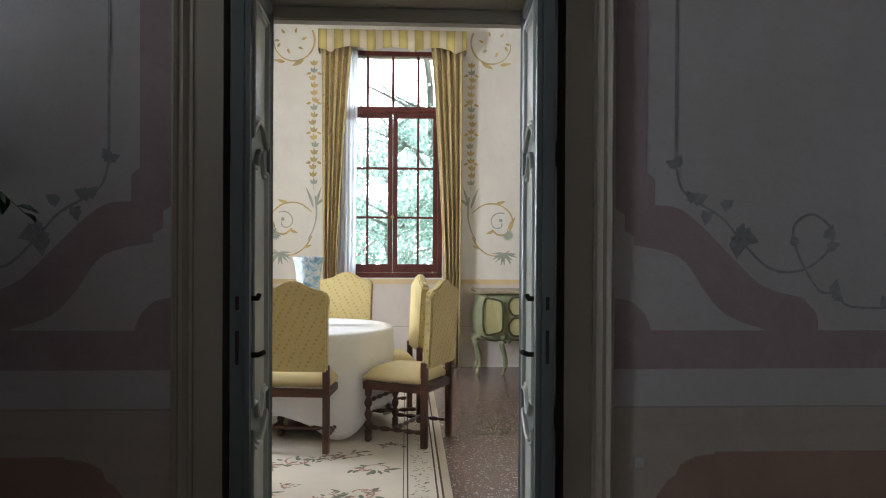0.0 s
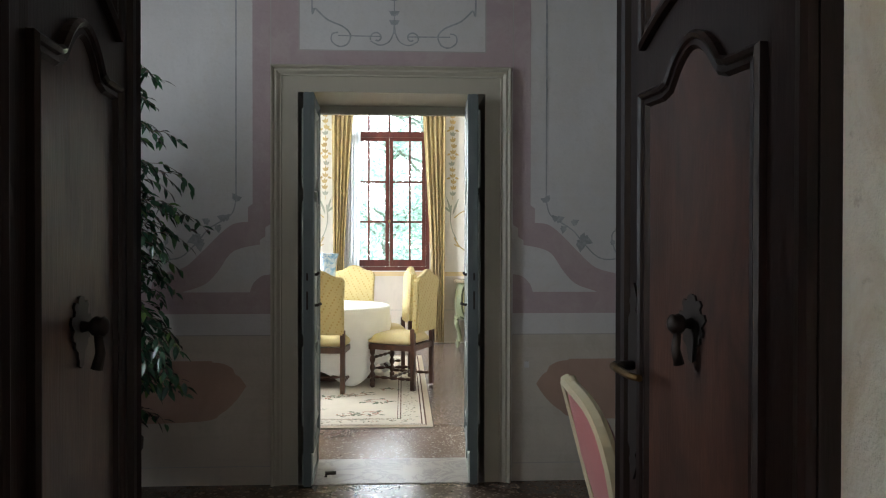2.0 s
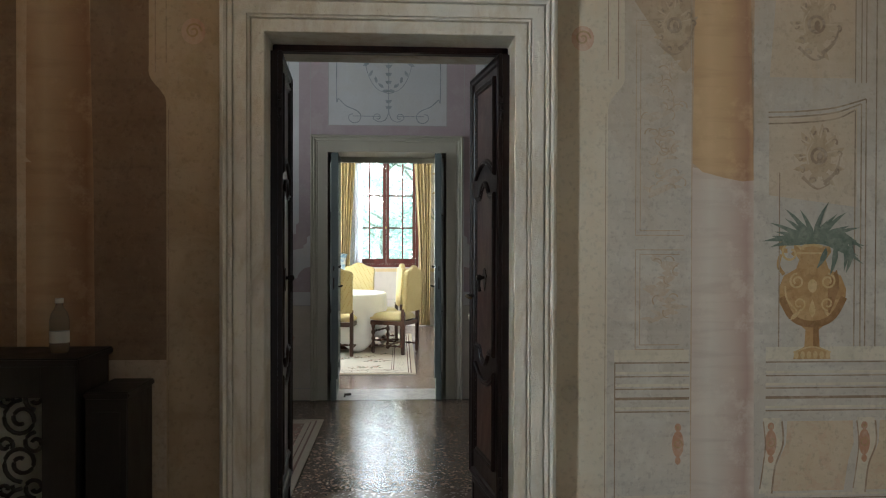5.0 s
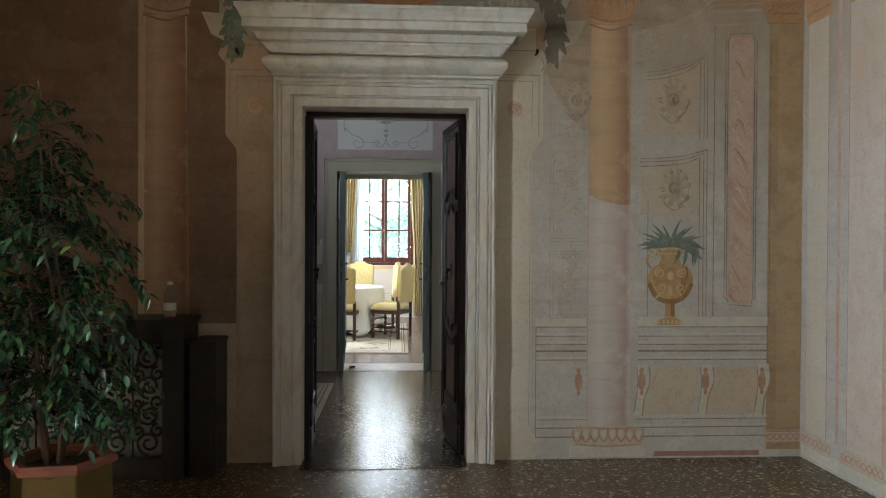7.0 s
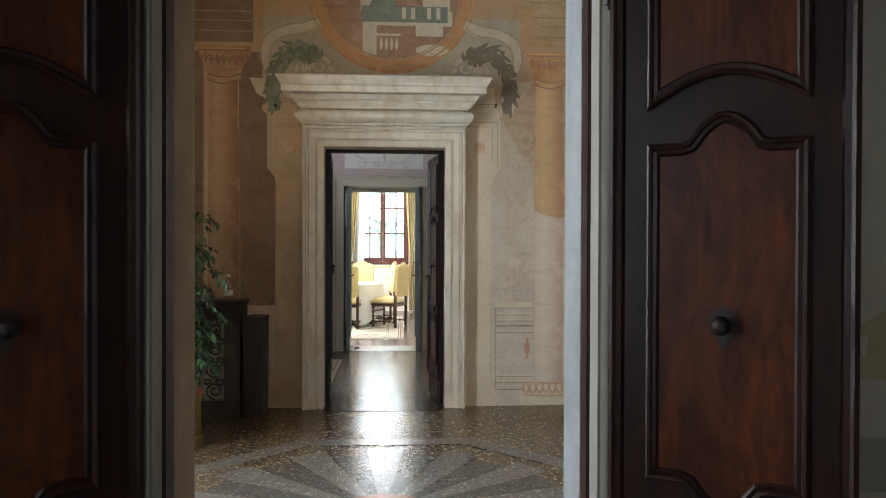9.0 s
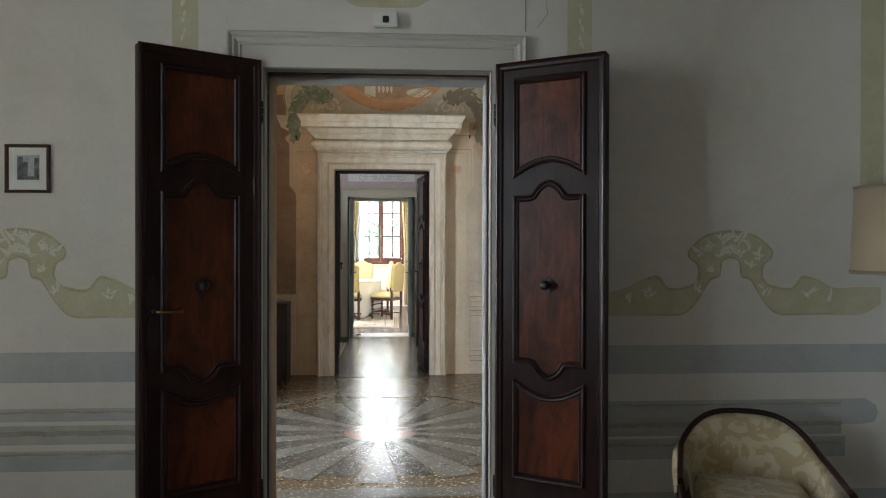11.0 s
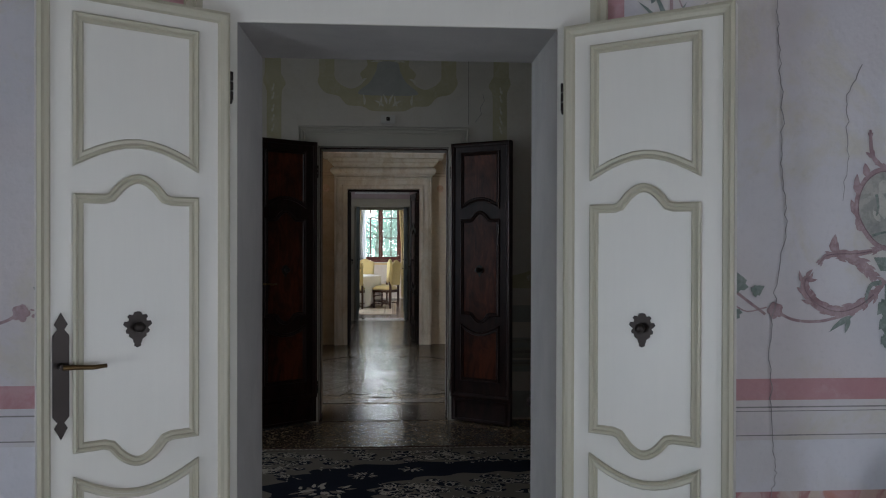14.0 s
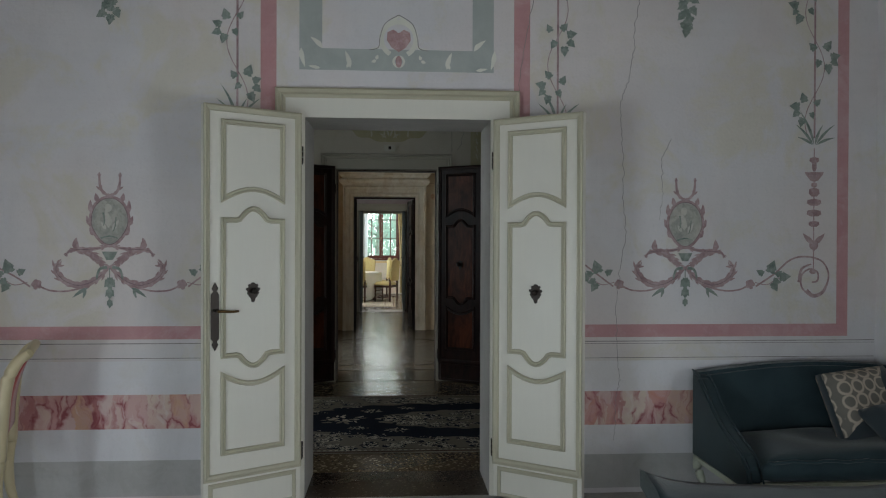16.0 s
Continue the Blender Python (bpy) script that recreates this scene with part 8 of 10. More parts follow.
c = mixed(n, l, c, (0.12, 0.22, 0.08), math_node(n, l, "MULTIPLY", low, ramp(n, l, p2.outputs["Fac"], [(0.4, 0.0), (0.5, 1.0)])))
l.new(c, b.inputs["Base Color"])
b.inputs["Roughness"].default_value = 0.12
M["painted_porcelain"] = m
vase = root("vase", pose(-0.93, 6.20, 0.732), "tall flared porcelain vase painted with a blue landscape", "vase")
bm = bmesh.new()
lathe(bm, [(0.06, 0), (0.075, 0.01), (0.068, 0.03), (0.075, 0.1), (0.082, 0.25), (0.09, 0.38), (0.1, 0.45), (0.115, 0.495), (0.118, 0.505), (0.11, 0.505), (0.09, 0.44), (0.07, 0.2), (0.0, 0.05)], 28, cap=False)
part("body", bm, M["painted_porcelain"], vase)

# ---------- window dressing ----------
def curtain(name, edges, y, mat, label, folds=5, depth=0.035, lean=0.0):
    """Hanging cloth with folds; edges(t): left and right x at t from the top (0) to the hem (1); heights z0, z1."""
    bm = bmesh.new()
    cols, rws = folds * 10, 26
    grid = []
    for j in range(rws + 1):
        t = j / rws
        x0, x1, z = edges(t)
        row = []
        for i in range(cols + 1):
            u = i / cols
            f = math.sin(u * folds * 2 * math.pi + 0.5 * math.sin(t * 3 + u * 4)) + 0.35 * math.sin(u * folds * 4.6 * math.pi + 1.3 + t)
            row.append(bm.verts.new((x0 + (x1 - x0) * u, y + depth * f * (0.6 + 0.4 * t), z)))
        grid.append(row)
    for a, b_ in zip(grid, grid[1:]):
        for i in range(cols):
            bm.faces.new((a[i], b_[i], b_[i + 1], a[i + 1])).smooth = True
    ob = obj_from(name, bm, mat)
    s = ob.modifiers.new("thickness", "SOLIDIFY")
    s.thickness = 0.004
    return tagged(ob, label, "curtain", "curtains of the window")


YC_ = Y_A - 0.10
curtain("curtain", lambda t: (-1.12 + 0.03 * t, -0.79 - 0.16 * min(1, t * 1.5) ** 0.8, 3.46 - 3.44 * t), YC_, M["gold_curtain"], "gold and brown striped curtain hanging to the floor", 5)
curtain("curtain", lambda t: (0.05 + 0.14 * min(1, t * 1.5) ** 0.8, 0.39 - 0.02 * t, 3.46 - 3.44 * t), YC_, M["gold_curtain"], "gold and brown striped curtain hanging to the floor", 5)
curtain("sheer_curtain", lambda t: (-0.95 - 0.02 * t, -0.735 - 0.02 * t, 3.42 - 2.46 * t), Y_A - 0.045, M["sheer"], "thin white sheer curtain beside the window", 5, 0.012)
pel = root("pelmet", pose(0, 0, 0), "striped gold fabric pelmet with a scalloped edge", "pelmet")
bm = bmesh.new()
x0, x1, N = -1.145, 0.425, 96
front, back = [], []
for i in range(N + 1):
    u = i / N
    x = x0 + (x1 - x0) * u
    z = 3.375 + 0.055 * abs(math.sin((u - 0.08) * math.pi * 3.55)) ** 0.8 - (0.012 if u < 0.1 or u > 0.9 else 0.0)
    yy = Y_A - 0.16 - 0.004 * math.sin(u * 70)
    front.append((bm.verts.new((x, yy, z)), bm.verts.new((x, yy, 3.61))))
for a, b_ in zip(front, front[1:]):
    bm.faces.new((a[0], b_[0], b_[1], a[1])).smooth = True
for xx in (x0, x1):
    q = [bm.verts.new(p) for p in ((xx, Y_A - 0.16, 3.38), (xx, Y_A - 0.004, 3.38), (xx, Y_A - 0.004, 3.61), (xx, Y_A - 0.16, 3.61))]
    bm.faces.new(q)
v = part("valance", bm, M["pelmet_stripe"], pel)
s = v.modifiers.new("thickness", "SOLIDIFY")
s.thickness = 0.006
part("board", box_bm(x0 + 0.004, x1 - 0.004, Y_A - 0.15, Y_A - 0.003, 3.585, 3.605), M["chair_wood"], pel)

# ---------- painted commode ----------
M["green_lacquer"] = painted_wood("green_lacquer", (0.23, 0.235, 0.125), 0.4, (0.20, 0.17, 0.07))
M["dark_line"] = painted_wood("dark_line", (0.06, 0.06, 0.025), 0.45)
M["ochre_field"] = painted_wood("ochre_field", (0.42, 0.38, 0.18), 0.4)
com = root("commode", pose(0.555, Y_A - 0.47, 0), "curved green and ochre painted commode on cabriole legs", "commode")


def bombe(u, z):
    """Outward swell of the commode's side at height z."""
    t = (z - 0.36) / 0.48
    return 0.045 * math.sin(max(0, min(1, t)) * math.pi * 0.9 + 0.5)


bm = bmesh.new()
prev = None
for k in range(13):
    z = 0.36 + 0.47 * k / 12
    e = bombe(0, z)
    cz = z - (0.05 if k == 0 else 0)
    ring = [bm.verts.new(p) for p in ((-e, 0.0 - e * 0.6, z), (0.45, -0.02 - e, z), (0.9 + e, 0.0 - e * 0.6, z), (0.9 + e, 0.45, z), (-e, 0.45, z))]
    if prev:
        for i in range(5):
            bm.faces.new((prev[i], prev[(i + 1) % 5], ring[(i + 1) % 5], ring[i])).smooth = i != 3
    else:
        bm.faces.new(ring[::-1])
    prev = ring
bm.faces.new(prev)
part("body", bm, M["green_lacquer"], com)
bm = bmesh.new()
box(bm, -0.06, 0.96, -0.06, 0.455, 0.832, 0.862, bev=0.008)
part("top", bm, marble("commode_marble", (0.33, 0.27, 0.18), (0.16, 0.11, 0.07), 5, 0.25), com, "moulded marble top")
for x, y, s in ((0.0, 0.02, -1), (0.26, -0.03, -1), (0.64, -0.03, 1), (0.9, 0.02, 1), (0.02, 0.42, -1), (0.88, 0.42, 1)):
    bm = bmesh.new()
    tube(bm, spline([(x + s * 0.02, y, 0.40), (x + s * 0.045, y - 0.02, 0.32), (x + s * 0.01, y, 0.2), (x - s * 0.0, y, 0.1), (x + s * 0.03, y - 0.01, 0.02), (x + s * 0.03, y - 0.01, 0.0)], 5), 0.032, 8, 0.018)
    part("leg", bm, M["green_lacquer"], com)
for u0, u1, z0, z1 in ((0.02, 0.225, 0.42, 0.78), (0.285, 0.615, 0.62, 0.79), (0.285, 0.615, 0.41, 0.58), (0.675, 0.88, 0.42, 0.78)):
    bm = bmesh.new()
    cx, cz, hx, hz = (u0 + u1) / 2, (z0 + z1) / 2, (u1 - u0) / 2, (z1 - z0) / 2
    out = [(cx + hx * math.copysign(abs(math.cos(a)) ** 0.5, math.cos(a)), cz + hz * math.copysign(abs(math.sin(a)) ** 0.5, math.sin(a)) + 0.012 * math.sin(a * 4)) for a in [2 * math.pi * k / 28 for k in range(28)]]
    fy = lambda u, v: -0.045 - bombe(0, v) * (0.75 + 0.25 * (1 - abs(u - 0.45) / 0.45)) - 0.0
    slab_from(bm, [(u, v) for u, v in out], 0, 0.03, lambda u, v, d: (u, fy(u, v) + d, v))
    pn = part("drawer_panel", bm, M["ochre_field"], com)
    bm = bmesh.new()
    sweep(bm, out, [(-0.011, 0), (-0.011, 0.006), (0.011, 0.006), (0.011, 0)], True, lambda u, v, d: (u, fy(u, v) - d, v))
    part("border_line", bm, M["dark_line"], pn)
bm = bmesh.new()
for pts in ([(0.0, -0.04, 0.40), (0.06, -0.05, 0.37), (0.14, -0.055, 0.355), (0.22, -0.055, 0.36), (0.26, -0.06, 0.33)], [(0.28, -0.06, 0.33), (0.34, -0.065, 0.365), (0.45, -0.07, 0.35), (0.56, -0.065, 0.365), (0.62, -0.06, 0.33)]):
    tube(bm, spline(pts, 4), 0.012, 6)
part("apron", bm, M["dark_line"], com)

# ---------- rugs ----------
def flat(bm, shapes, z):
    for k, s in enumerate(shapes):
        f = bm.faces.new([bm.verts.new((p[0], p[1], z + 0.0006 * (k % 12) / 12)) for p in s])
        f.normal_update()
        if f.normal.z < 0:
            f.normal_flip()


def spray(x, y, s, rnd, n=9):
    """A woven flower spray: leaves round a centre."""
    out = []
    for k in range(n):
        a = rnd.uniform(0, 360)
        d = rnd.uniform(0.1, 1.0) * s
        out += leaf(x + d * math.cos(radians(a)), y + d * 0.7 * math.sin(radians(a)), a + rnd.uniform(-60, 60), s * rnd.uniform(0.35, 0.6), s * rnd.uniform(0.14, 0.24))
    return out


def rug(name, x0, x1, y0, y1, ground, lines, motifs, label, border, dark):
    """A carpet: ground, border lines at the given insets and woven motifs: {material: shapes}."""
    ob = root(name, pose(0, 0, 0), label, "rug")
    part("ground", box_bm(x0, x1, y0, y1, 0.0005, 0.008, bev=0.002), ground, ob)
    if border:
        bm = bmesh.new()
        d0, d1 = border[0]
        flat(bm, rect(x0 + d0, x1 - d0, y0 + d0, y0 + d1) + rect(x0 + d0, x1 - d0, y1 - d1, y1 - d0) + rect(x0 + d0, x0 + d1, y0 + d1, y1 - d1) + rect(x1 - d1, x1 - d0, y0 + d1, y1 - d1), 0.0085)
        part("border", bm, border[1], ob)
    bm = bmesh.new()
    for d, w in lines:
        flat(bm, frame_lines(x0 + d, x1 - d, y0 + d, y1 - d, w), 0.0095)
    part("border_line", bm, dark, ob)
    for (nm, mat), shapes in motifs.items():
        bm = bmesh.new()
        flat(bm, shapes, 0.0098 if nm != "field" else 0.0085)
        pt = part(nm, bm, mat, ob)
        if "motif" in nm:
            pt["kind"] = "stuff"
    return ob


def wool(name, color, other=None):
    return fabric(name, color, other, weave=220, rough=0.95, sheen=0.0)


M["ivory_wool"] = wool("ivory_wool", (0.60, 0.53, 0.43))
M["beige_wool"] = wool("beige_wool", (0.46, 0.37, 0.27))
M["brown_wool"] = wool("brown_wool", (0.10, 0.055, 0.04))
M["rose_wool"] = wool("rose_wool", (0.36, 0.20, 0.15))
M["green_wool"] = wool("green_wool", (0.16, 0.17, 0.12))
M["navy_wool"] = wool("navy_wool", (0.012, 0.016, 0.028))
M["tan_wool"] = wool("tan_wool", (0.33, 0.26, 0.19))
M["dun_wool"] = wool("dun_wool", (0.21, 0.165, 0.12))
M["umber_wool"] = wool("umber_wool", (0.13, 0.075, 0.05))
M["taupe_wool"] = wool("taupe_wool", (0.28, 0.24, 0.195))
rnd = random.Random(21)
gr, rs = [], []
for k in range(16):
    x = -2.1 + 0.13 * k
    gr += spray(x + rnd.uniform(-0.03, 0.03), 4.36 + rnd.uniform(-0.03, 0.03), 0.07, rnd)
    rs += spray(x, 4.37, 0.05, rnd, 4)
for k in range(24):
    gr += spray(-0.115 + rnd.uniform(-0.02, 0.02), 4.5 + 0.13 * k, 0.055, rnd, 6)
    rs += spray(-0.115, 4.55 + 0.13 * k, 0.04, rnd, 3)
for x, y, s in ((-0.45, 4.62, 0.14), (-0.62, 4.58, 0.10), (-0.85, 4.75, 0.06), (-0.40, 5.05, 0.15), (-0.55, 5.35, 0.12), (-0.32, 5.55, 0.10), (-1.0, 4.60, 0.12), (-1.1, 5.12, 0.16), (-0.85, 5.22, 0.14), (-0.7, 5.28, 0.1), (-1.4, 5.0, 0.2), (-1.3, 4.6, 0.13)):
    gr += spray(x, y, s, rnd, 12)
    rs += spray(x, y, s * 0.7, rnd, 6)
    rs += ribbon([(px, py) for px, py in curl(x, y, s * 0.7, s * 0.3, rnd.uniform(0, 360), 260)], 0.012)
rug("carpet", -2.3, 0.045, 4.17, 7.6, M["ivory_wool"], [(0.045, 0.012), (0.075, 0.010), (0.235, 0.008), (0.26, 0.005)], {("leaf_motif", M["green_wool"]): gr, ("flower_motif", M["rose_wool"]): rs}, "ivory wool carpet with floral border under the table", ((0.0, 0.05), M["beige_wool"]), M["brown_wool"])
gr, rs, be = [], [], []
for k in range(13):
    gr += spray(-0.98 - 0.1 * k, 2.04, 0.05, rnd, 6) + spray(-0.865, 1.95 - 0.14 * k, 0.05, rnd, 6)
    rs += spray(-1.03 - 0.1 * k, 2.04, 0.045, rnd, 5) + spray(-0.865, 1.88 - 0.14 * k, 0.045, rnd, 5)
for k in range(90):
    x, y = rnd.uniform(-2.1, -1.0), rnd.uniform(0.42, 1.92)
    be += spray(x, y, rnd.uniform(0.05, 0.09), rnd, 6)
    (rs if k % 2 else gr).extend(spray(x + 0.03, y - 0.02, 0.06, rnd, 5))
rug("carpet", -2.3, -0.715, 0.15, 2.19, M["dun_wool"], [(0.045, 0.014), (0.085, 0.010), (0.132, 0.008)], {("field", M["umber_wool"]): rect(-2.16, -0.855, 0.29, 2.05), ("leaf_motif", M["green_wool"]): gr, ("flower_motif", M["rose_wool"]): rs, ("scroll_motif", M["dun_wool"]): be}, "brown floral carpet with a beige border and dark lines", None, M["brown_wool"])
gr = []
for k in range(15):
    gr += spray(-0.98 - 0.1 * k, 2.0, 0.08, rnd, 8) + spray(-0.93, 1.9 - 0.12 * k, 0.07, rnd, 8)
rug("carpet", 0.475, 2.3, 0.15, 2.465, M["ivory_wool"], [(0.05, 0.014), (0.085, 0.010), (0.30, 0.012)], {("leaf_motif", M["brown_wool"]): [(tuple((-p[0] - 0.24, p[1] + 0.27) for p in s)) for s in gr]}, "pale floral carpet with dark border lines", None, M["brown_wool"])
# dark salon carpet
rnd = random.Random(8)
pale, dim, deep = [], [], []
X0, X1, Y0, Y1 = -1.15, 2.55, -7.93, -5.99
CX, CY = 0.72, (Y0 + Y1) / 2
M["dark_taupe_wool"] = wool("dark_taupe_wool", (0.21, 0.185, 0.15), (0.27, 0.235, 0.195))
M["sand_wool"] = wool("sand_wool", (0.68, 0.62, 0.51), (0.56, 0.50, 0.41))


def lobed(cx, cy, rx, ry, px, py, n, wob, ph=0.0):
    return [tuple((cx + rx * math.copysign(abs(math.cos(a)) ** px, math.cos(a)) * (1 + wob * math.sin(n * a + ph)), cy + ry * math.copysign(abs(math.sin(a)) ** py, math.sin(a)) * (1 + wob * math.sin((n + 3) * a + ph))) for a in [2 * math.pi * k / 120 for k in range(120)])]


med = lobed(CX, CY, 0.86, 0.34, 1.1, 1.0, 17, 0.05)
field = lobed(CX, CY, 1.5, 0.60, 0.75, 0.8, 21, 0.045, 1.0)


def woven(x, y, s, big):
    """Rose with leaves and scrolls: pale shapes over darker ones."""
    deep.extend(oval(x, y, s * 0.9, s * 0.6, 14))
    dim.extend(spray(x, y, s, rnd, 7))
    pale.extend(spray(x, y, s * 0.9, rnd, 6))
    for k in range(2 if big else 1):
        pale.extend(ribbon(curl(x + rnd.uniform(-0.3, 0.3) * s, y + rnd.uniform(-0.3, 0.3) * s, s * 0.55, s * 0.15, rnd.uniform(0, 360), rnd.choice((-1, 1)) * 330, 12), s * 0.15, s * 0.06))


def in_oval(x, y, rx, ry):
    return ((x - CX) / rx) ** 2 + ((y - CY) / ry) ** 2 < 1


for k in range(700):
    x, y = rnd.uniform(X0 + 0.09, X1 - 0.09), rnd.uniform(Y0 + 0.09, Y1 - 0.09)
    edge = ((abs(x - CX) / 1.5) ** 2.6 + (abs(y - CY) / 0.60) ** 2.4)
    if edge > 1.05 or in_oval(x, y, 0.80, 0.31):
        woven(x, y, rnd.uniform(0.045, 0.085), k % 3 == 0)
    elif edge > 0.86 and k % 2:
        pale.extend(spray(x, y, 0.05, rnd, 5))
for x, y, s_ in ((-0.44, CY + 0.02, 0.15), (-0.2, CY + 0.30, 0.07), (0.0, CY - 0.36, 0.07), (-0.3, CY - 0.28, 0.06), (0.1, CY + 0.42, 0.06), (1.75, CY, 0.15)):
    dim.extend(spray(x, y, s_ * 1.1, rnd, 14))
    pale.extend(spray(x, y, s_, rnd, 16))
for k in range(90):
    x = X0 + 0.03 + (X1 - X0 - 0.06) * k / 89
    for y in (Y0 + 0.045, Y1 - 0.045):
        pale.extend(oval(x, y, 0.014, 0.010, 8))
salon = rug("carpet", X0, X1, Y0, Y1, M["dark_taupe_wool"], [(0.0, 0.025), (0.075, 0.008)], {("field", M["navy_wool"]): field}, "dark blue carpet with taupe floral border and medallion", None, M["brown_wool"])
for nm, mat, shp, z in (("medallion", M["dark_taupe_wool"], med, 0.0092), ("shade_motif", M["navy_wool"], deep, 0.0096), ("leaf_motif", M["taupe_wool"], dim, 0.0103), ("flower_motif", M["sand_wool"], pale, 0.0110)):
    bm = bmesh.new()
    flat(bm, shp, z)
    pt = part(nm, bm, mat, salon)
    if "motif" in nm:
        pt["kind"] = "stuff"


# ---------- plants ----------
m, n, l, b = nodes_of("ficus_leaf")
gi = n.new("ShaderNodeNewGeometry")
c = ramp(n, l, gi.outputs["Random Per Island"], [(0.0, (0.014, 0.048, 0.026)), (0.55, (0.028, 0.088, 0.042)), (0.90, (0.05, 0.13, 0.05)), (1.0, (0.12, 0.21, 0.055))])
l.new(c, b.inputs["Base Color"])
b.inputs["Roughness"].default_value = 0.24
b.inputs["Specular IOR Level"].default_value = 0.8
M["ficus_leaf"] = m
M["bark"] = wood("bark", (0.10, 0.065, 0.04), (0.22, 0.16, 0.11), 0.8, scale=6)
M["soil"] = plaster("soil", (0.05, 0.035, 0.025), stain=0.3, scale=20, bump=0.6)
M["terracotta"] = plaster("terracotta", (0.30, 0.12, 0.08), stain=0.2, scale=6)
M["dark_pot"] = plaster("dark_pot", (0.07, 0.05, 0.04), stain=0.2, scale=6, rough=0.6)
M["hammered_brass"] = metal("hammered_brass", (0.33, 0.245, 0.10), 0.4)


def leaf_blade(bm, foot, d, length, wide, rnd, droop=0.3):
    """One folded, drooping leaf of six triangles or so."""
    d = d.normalized()
    side = d.cross(Vector((0, 0, 1)))
    side = side.normalized() if side.length > 0.05 else Vector((1, 0, 0))
    side = (Matrix.Rotation(rnd.uniform(-0.8, 0.8), 3, d) @ side)
    up = side.cross(d)
    mid = foot + d * length * 0.45 - up * 0.02 * length + Vector((0, 0, -droop * 0.2 * length))
    tip = foot + d * length + Vector((0, 0, -droop * length * 0.6))
    a, b_ = mid + side * wide / 2 + up * wide * 0.18, mid - side * wide / 2 + up * wide * 0.18
    f, m_, t = bm.verts.new(foot), bm.verts.new(mid), bm.verts.new(tip)
    va, vb = bm.verts.new(a), bm.verts.new(b_)
    for q in ((f, va, m_), (f, m_, vb), (m_, va, t), (vb, m_, t)):
        bm.faces.new(q)


def fig_leaf(bm, foot, d, side, length, wide, rnd):
    """A pointed oval leaf, folded along its rib and bent down towards the tip."""
    up = side.cross(d)
    rib, left, right = [], [], []
    for t, w in ((0.0, 0.0), (0.22, 0.78), (0.48, 1.0), (0.76, 0.6), (1.0, 0.0)):
        c = foot + d * (length * t) + Vector((0, 0, -0.28 * length * t * t))
        rib.append(bm.verts.new(c))
        if w:
            left.append(bm.verts.new(c + side * wide * 0.5 * w + up * wide * 0.14 * w))
            right.append(bm.verts.new(c - side * wide * 0.5 * w + up * wide * 0.14 * w))
    for edge, turn in ((left, 1), (right, -1)):
        for q in ((rib[0], rib[1], edge[0]), (rib[1], rib[2], edge[1], edge[0]), (rib[2], rib[3], edge[2], edge[1]), (rib[3], rib[4], edge[2])):
            bm.faces.new(q[::turn]).smooth = True


